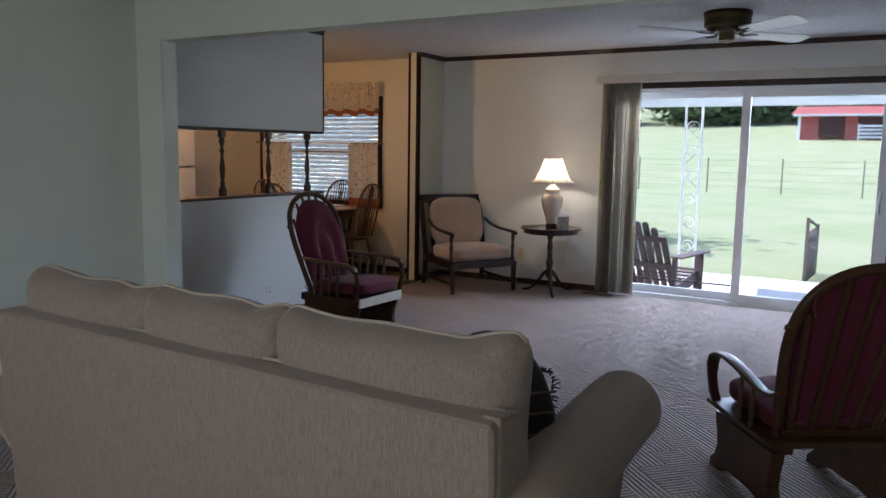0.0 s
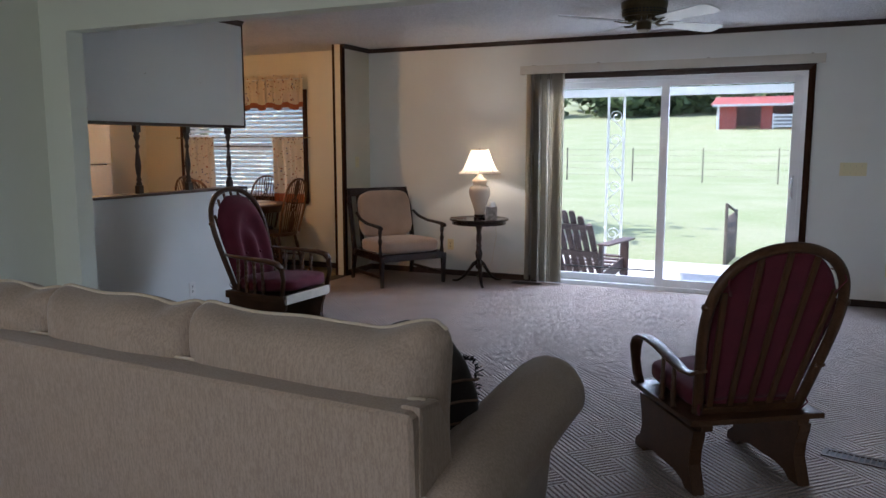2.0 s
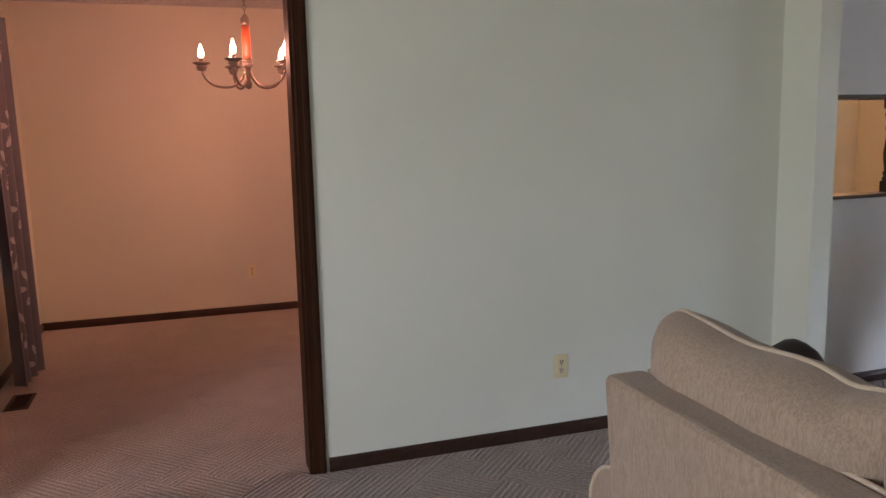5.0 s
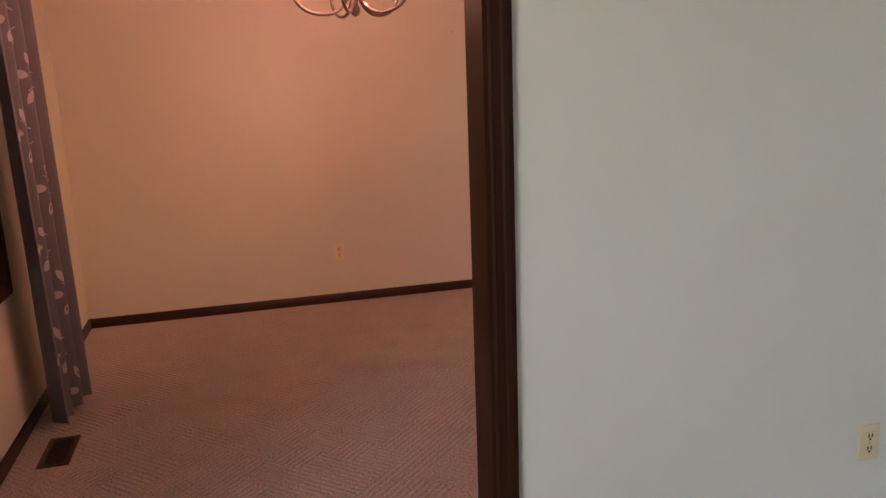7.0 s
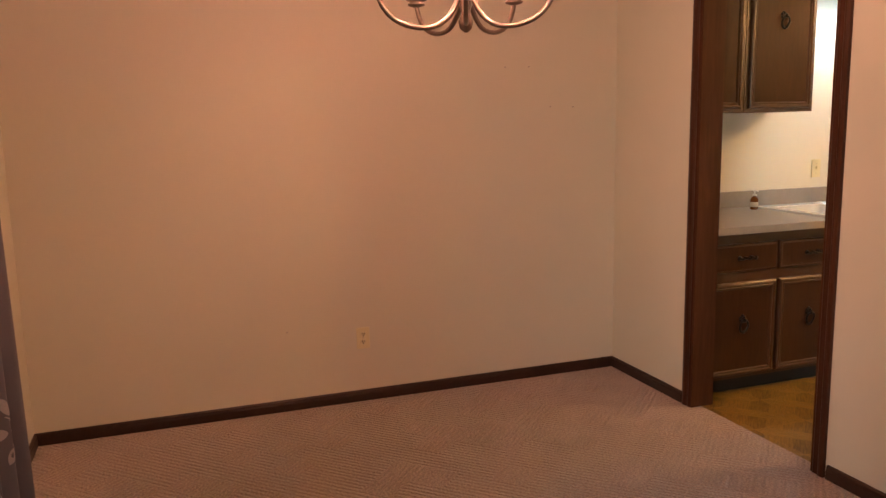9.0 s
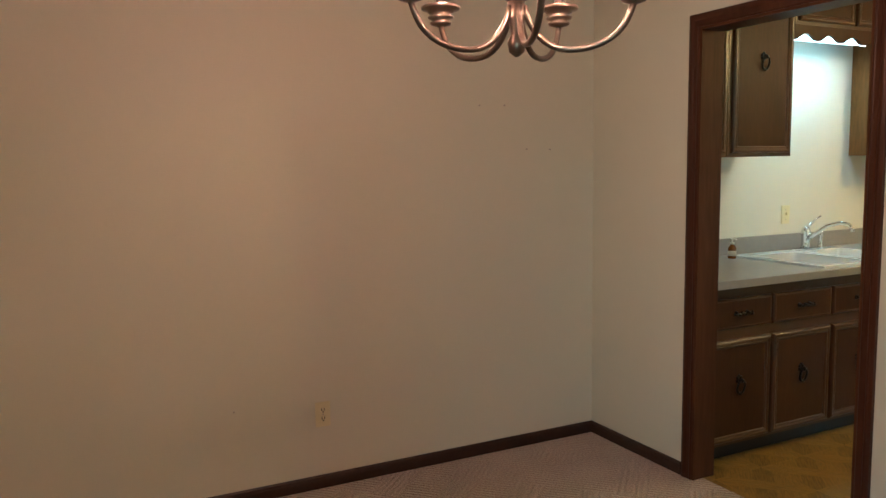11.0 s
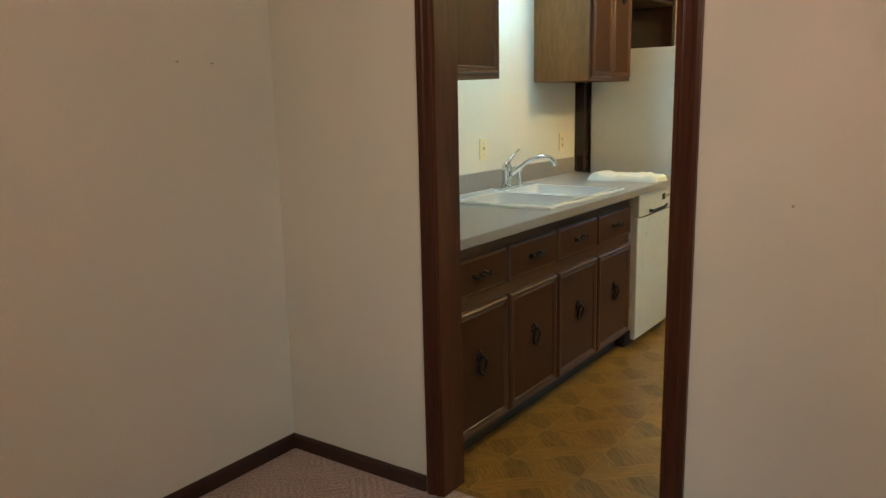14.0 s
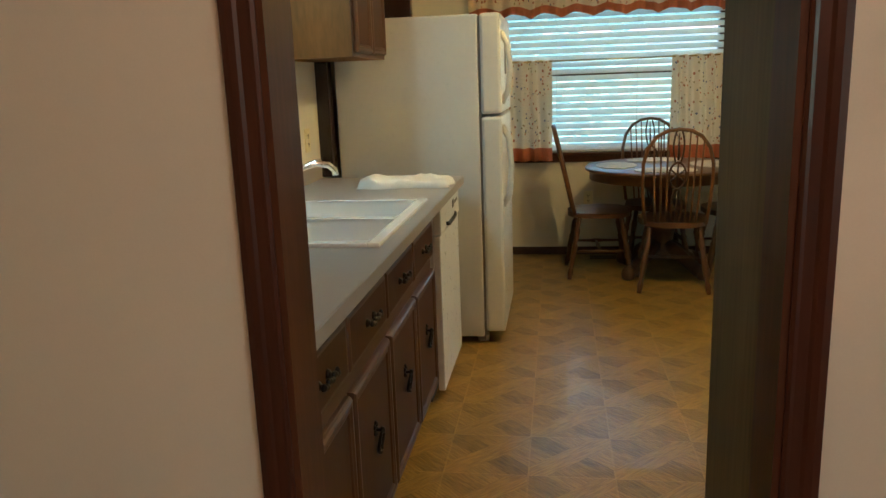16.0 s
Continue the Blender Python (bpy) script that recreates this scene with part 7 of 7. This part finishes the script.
bulb = part("bulb", bm, LAMP_GLOW, bpy.data.objects["table_lamp"])
bulb.visible_shadow = False


# ---- outside ----
GRASS = material("lawn_grass", (0.14, 0.175, 0.07), 0.9, var=0.45, scale=0.35, fine=9, bump=0.6, bump_dist=0.03, second=(0.20, 0.21, 0.12))
CONCRETE = material("pale_concrete", (0.46, 0.45, 0.42), 0.85, var=0.12, scale=3, fine=60, bump=0.2)
PLUM_WOOD = material("brown_painted_slats", (0.07, 0.045, 0.042), 0.6, var=0.2, scale=8, fine=70, bump=0.1)
WHITE_METAL = material("white_painted_metal", (0.66, 0.67, 0.66), 0.4, var=0.05, bump=0.02)
# darker grey than the white metal: shade under the awning put in the colour
SOFFIT = material("awning_sheet_shaded", (0.42, 0.43, 0.42), 0.6, var=0.1, scale=6, bump=0.02)
RUST_POST = material("steel_fence_post", (0.12, 0.10, 0.08), 0.8, var=0.2, bump=0.1)
BARN_RED = material("barn_red_boards", (0.25, 0.055, 0.045), 0.8, var=0.2, scale=3, fine=20, stretch=(1, 1, 0.1), bump=0.2)
BARN_ROOF = material("red_metal_roof", (0.45, 0.13, 0.10), 0.5, var=0.12, scale=2, fine=30, bump=0.1)
DARK_BARN = material("barn_interior_shade", (0.13, 0.12, 0.13), 0.9, var=0.2, bump=0)
BARK = material("tree_bark", (0.07, 0.05, 0.035), 0.9, var=0.3, scale=10, fine=60, bump=0.5)
LEAVES = material("tree_leaves", (0.11, 0.15, 0.065), 0.7, var=0.35, scale=3, fine=20, bump=0)
SIDING = material("outer_wall_siding", (0.6, 0.6, 0.57), 0.6, var=0.05, bump=0.05)

GZ = -0.30


def ground_height(x, y):
    h = GZ
    if y > 40:
        h += (y - 40) * 0.073
    if y > 110:
        h += (y - 110) * 0.05
    return h + 0.04 * math.sin(x * 0.13) * math.sin(y * 0.11) * (1 if y > 16 else 0)


bm = B()
xs = [-1500, -400, -160, -90] + list(range(-60, 61, 6)) + [90, 160, 400, 1500]
ys = [-1500, -300, -60, -20, 0, 6, 10, 14, 20, 26, 32, 38, 44, 50, 58, 66, 76, 86, 100, 115, 140, 200, 500, 1500]
gv = [[bm.verts.new((x, y, ground_height(x, min(y, 200)))) for y in ys] for x in xs]
for i in range(len(xs) - 1):
    for j in range(len(ys) - 1):
        bm.faces.new((gv[i][j], gv[i + 1][j], gv[i + 1][j + 1], gv[i][j + 1])).smooth = True
tagged(mesh_object("ground", bm, GRASS), "mown lawn and rising green pasture", "ground", kind="structure")
structure("patio", [(-3.6, 1.8, YB + 0.16, 11.25, -0.4, -0.25)], CONCRETE, "pale concrete patio slab outside the sliding door", "patio", 0.01)


def awning():
    root = thing("patio_awning", "white corrugated metal patio awning with a fascia gutter", "awning")
    x0, x1, y0, y1 = -3.05, 2.2, YB + 0.16, 10.1
    bm = B()
    n = 120
    pts = []
    for i in range(n + 1):
        u = i / n
        ph = (u * 26) % 1
        dz = 0.055 if 0.3 < ph < 0.7 else 0.0
        pts.append((x0 + (x1 - x0) * u, dz))
    lo = [[bm.verts.new((x, y, z0 + dz)) for x, dz in pts] for y, z0 in ((y0, 2.42), (y1, 2.13))]
    for i in range(n):
        bm.faces.new((lo[0][i], lo[0][i + 1], lo[1][i + 1], lo[1][i]))
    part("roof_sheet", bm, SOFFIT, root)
    boxpart("fascia", (x0, x1, y1 - 0.03, y1 + 0.04, 2.02, 2.12), WHITE_METAL, root, 0.006)
    boxpart("ledger", (x0, x1, y0, y0 + 0.04, 2.36, 2.42), WHITE_METAL, root, 0.004)
    # scrolled iron post
    px, py = -2.30, 9.98
    for dx in (-0.10, 0.10):
        boxpart("post", (px + dx - 0.014, px + dx + 0.014, py - 0.014, py + 0.014, -0.25, 2.05), WHITE_METAL, root, 0.002)
    z = 0.1
    flip = 1
    while z < 1.85:
        bm = B()
        sc = []
        for i in range(28):
            a = i / 27 * 2.6 * math.pi
            r = 0.085 - 0.06 * i / 27
            sc.append((px + flip * (r * math.cos(a) - 0.005), py, z + 0.16 + r * math.sin(a)))
        tube(bm, [(px - flip * 0.085, py, z)] + sc, 0.006, 6)
        part("scroll", bm, WHITE_METAL, root)
        z += 0.30
        flip = -flip


awning()


def adirondack(m):
    root = thing("adirondack_chair", "brown slatted Adirondack chair on the patio", "outdoor chair", m)
    for k in range(6):
        x = (k - 2.5) * 0.09
        h = 0.84 - 0.10 * abs(k - 2.5) ** 1.6 / 2.5
        bm = B()
        out = [(-0.032, 0), (0.032, 0), (0.036, h - 0.03), (0.022, h), (-0.022, h), (-0.036, h - 0.03)]
        slab(bm, out, -0.009, 0.009, pose(x, -0.25, 0.22, 90 + 28, 0, 0), 0.003)
        part("back_slat", bm, PLUM_WOOD, root)
    for z in (0.25, 0.60):
        bm = B()
        box(bm, -0.27, 0.27, 0.01, 0.03, z, z + 0.07, 0.003, m=pose(0, -0.25, 0.22, 28, 0, 0) @ pose(0, -0.045, 0))
        part("back_batten", bm, PLUM_WOOD, root)
    for k in range(5):
        y = -0.18 + 0.115 * k
        boxpart("seat_slat", (-0.27, 0.27, y - 0.048, y + 0.048, 0.26 + 0.022 * k, 0.28 + 0.022 * k), PLUM_WOOD, root, 0.004)
    for s in (-1, 1):
        boxpart("front_leg", (s * 0.30 - 0.05, s * 0.30 + 0.05, 0.28, 0.30, 0, 0.56), PLUM_WOOD, root, 0.004)
        boxpart("armrest", (s * 0.33 - 0.07, s * 0.33 + 0.07, -0.42, 0.36, 0.56, 0.58), PLUM_WOOD, root, 0.006)
        bm = B()
        box(bm, s * 0.28 - 0.011, s * 0.28 + 0.011, -0.62, 0.32, 0.0, 0.13, 0.003, m=pose(0, 0, 0.16, 12, 0, 0))
        part("side_rail", bm, PLUM_WOOD, root)
        boxpart("rear_post", (s * 0.30 - 0.02, s * 0.30 + 0.02, -0.42, -0.36, 0.0, 0.56), PLUM_WOOD, root, 0.003)


adirondack(pose(-2.30, 8.8, -0.25, 0, 0, -10))


def rail_panel(m):
    root = thing("patio_railing", "dark lattice railing panel beside the patio steps", "railing", m)
    for y in (0, 1.05):
        boxpart("post", (-0.02, 0.02, y - 0.02, y + 0.02, -0.35, 0.82 if y == 0 else 0.66), RUST_POST, root, 0.003)
    bm = B()
    tube(bm, [(0, 0, 0.80), (0, 1.05, 0.62)], 0.02, 6)
    part("top_rail", bm, RUST_POST, root)
    for k in range(-5, 12):
        for s in (-1, 1):
            bm = B()
            pts = []
            for i in range(2):
                y = 0.105 * k + (0.55 if i else 0.0) * 1
                z = -0.1 + (0.72 if i else 0)
                if s < 0:
                    z = 0.62 - (z + 0.1) + 0.0
                pts.append([0.006 * s, y, z])
            a, b = Vector(pts[0]), Vector(pts[1])
            ta, tb = 0.0, 1.0
            for lim, sg in ((0.02, 1), (1.03, -1)):
                d = b.y - a.y
                if sg > 0 and a.y < lim:
                    ta = max(ta, (lim - a.y) / d)
                if sg < 0 and b.y > lim:
                    tb = min(tb, (lim - a.y) / d)
            if tb - ta < 0.08:
                continue
            tube(bm, [a.lerp(b, ta), a.lerp(b, tb)], 0.011, 4)
            part("lattice_strip", bm, RUST_POST, root)


rail_panel(pose(-1.03, 11.4, -0.22, 0, 0, -3))


def fence():
    root = thing("wire_fence", "thin wire pasture fence on steel posts", "fence")
    for k in range(-10, 13):
        x = -4.03 + k * 3.09
        bm = B()
        box(bm, x - 0.024, x + 0.024, 35.9, 35.96, GZ - 0.1, GZ + 1.55, 0.004)
        part("post", bm, RUST_POST, root)
    for z in (0.3, 0.6, 0.9, 1.2, 1.45):
        bm = B()
        tube(bm, [(-36, 35.93, GZ + z), (33, 35.93, GZ + z)], 0.004, 4)
        part("wire", bm, RUST_POST, root)


fence()


def barn():
    root = thing("barn", "red open-fronted barn with a red metal roof and white gate", "barn")
    y = 84.0
    gz = ground_height(0, y) - 0.05
    x0, x1 = -8.0, 10.0
    boxpart("back_wall", (x0, x1, y + 6, y + 6.2, gz, gz + 2.9), DARK_BARN, root)
    boxpart("side_wall", (x0, x0 + 0.2, y, y + 6, gz, gz + 2.4), BARN_RED, root)
    boxpart("side_wall", (x1 - 0.2, x1, y, y + 6, gz, gz + 2.4), BARN_RED, root)
    for a, b in ((x0 + 0.2, x0 + 1.8), (-3.9, -2.85), (2.5, 9.8)):
        boxpart("front_wall", (a, b, y, y + 0.15, gz, gz + 2.4), BARN_RED, root)
    boxpart("white_corner", (x0 - 0.08, x0 + 0.15, y - 0.06, y - 0.01, gz, gz + 2.4), WHITE_METAL, root)
    boxpart("white_fascia", (x0 - 0.5, x1 + 0.5, y - 0.75, y - 0.65, gz + 2.33, gz + 2.55), WHITE_METAL, root)
    bm = B()
    v = [(x0 - 0.6, y - 0.8, gz + 2.5), (x1 + 0.6, y - 0.8, gz + 2.5), (x1 + 0.6, y + 4, gz + 3.5), (x0 - 0.6, y + 4, gz + 3.5), (x1 + 0.6, y + 8, gz + 2.6), (x0 - 0.6, y + 8, gz + 2.6)]
    w = [bm.verts.new(p) for p in v]
    bm.faces.new((w[0], w[1], w[2], w[3]))
    bm.faces.new((w[3], w[2], w[4], w[5]))
    r = bmesh.ops.solidify(bm, geom=bm.faces[:], thickness=0.12)
    part("roof", bm, BARN_ROOF, root)
    for z in (0.25, 0.6, 0.95, 1.3):
        boxpart("gate_rail", (-2.8, 2.4, y - 0.5, y - 0.42, gz + z, gz + z + 0.16), WHITE_METAL, root)
    for x in (-2.8, -0.3, 2.25):
        boxpart("gate_post", (x, x + 0.14, y - 0.42, y - 0.32, gz, gz + 1.6), WHITE_METAL, root)


barn()


def tree(name, x, y, h, spread, seed, n=900, leaf=0.22):
    rnd = random.Random(seed)
    z = ground_height(x, y)
    root = thing(name, "leafy green deciduous tree in the pasture", "tree", pose(x, y, z), group="pasture trees")
    bm = B()
    tube(bm, [(0, 0, -0.1), (0.05, 0, h * 0.2), (-0.05, 0.1, h * 0.4), (0.1, 0, h * 0.75)], [h * 0.035, h * 0.027, h * 0.02, h * 0.006], 10)
    tips = []
    for k in range(9):
        a = k * 2.4 + rnd.random()
        z0 = h * (0.10 + 0.075 * k)
        wide = spread * rnd.uniform(.5, .85) * (1.1 - 0.6 * k / 9)
        e = Vector((math.cos(a) * wide, math.sin(a) * wide, min(z0 + h * rnd.uniform(.03, .16), h * 0.95)))
        tube(bm, [(0, 0, z0), tuple(e * 0.5 + Vector((0, 0, z0 * 0.55))), tuple(e)], [h * 0.012, h * 0.008, h * 0.003], 6)
        tips.append(e)
    tips.append(Vector((0, 0, h * 0.9)))
    part("trunk", bm, BARK, root)
    bm = B()
    for k in range(n):
        t = rnd.choice(tips)
        d = Vector((rnd.gauss(0, 1), rnd.gauss(0, 1), rnd.gauss(0, 0.8))) * spread * 0.27
        p = t + d
        s = leaf * rnd.uniform(0.6, 1.4)
        a, b = rnd.uniform(0, 6.28), rnd.uniform(-0.8, 0.8)
        u = Vector((math.cos(a), math.sin(a), b)).normalized() * s
        w = u.cross(Vector((rnd.gauss(0, 1), rnd.gauss(0, 1), 1))).normalized() * s * 0.6
        bm.faces.new([bm.verts.new(p - u), bm.verts.new(p + w), bm.verts.new(p + u), bm.verts.new(p - w)])
    part("crown", bm, LEAVES, root)


tree("tree", -10.4, 14.0, 8.0, 3.6, 1, 4200, 0.17)
rt = random.Random(4)
for k in range(26):
    x = -75 + k * 5.2 + rt.uniform(-2, 2)
    y = rt.uniform(112, 128)
    if -8 < x < 14:
        y = rt.uniform(122, 132)
    tree("tree", x, y, rt.uniform(9, 14), rt.uniform(4, 6), 20 + k, 1500, 0.75)
for k in range(5):
    tree("tree", -24 + k * 4.5, 117 + rt.uniform(-5, 5), rt.uniform(6, 8), 4, 80 + k, 1500, 0.6)
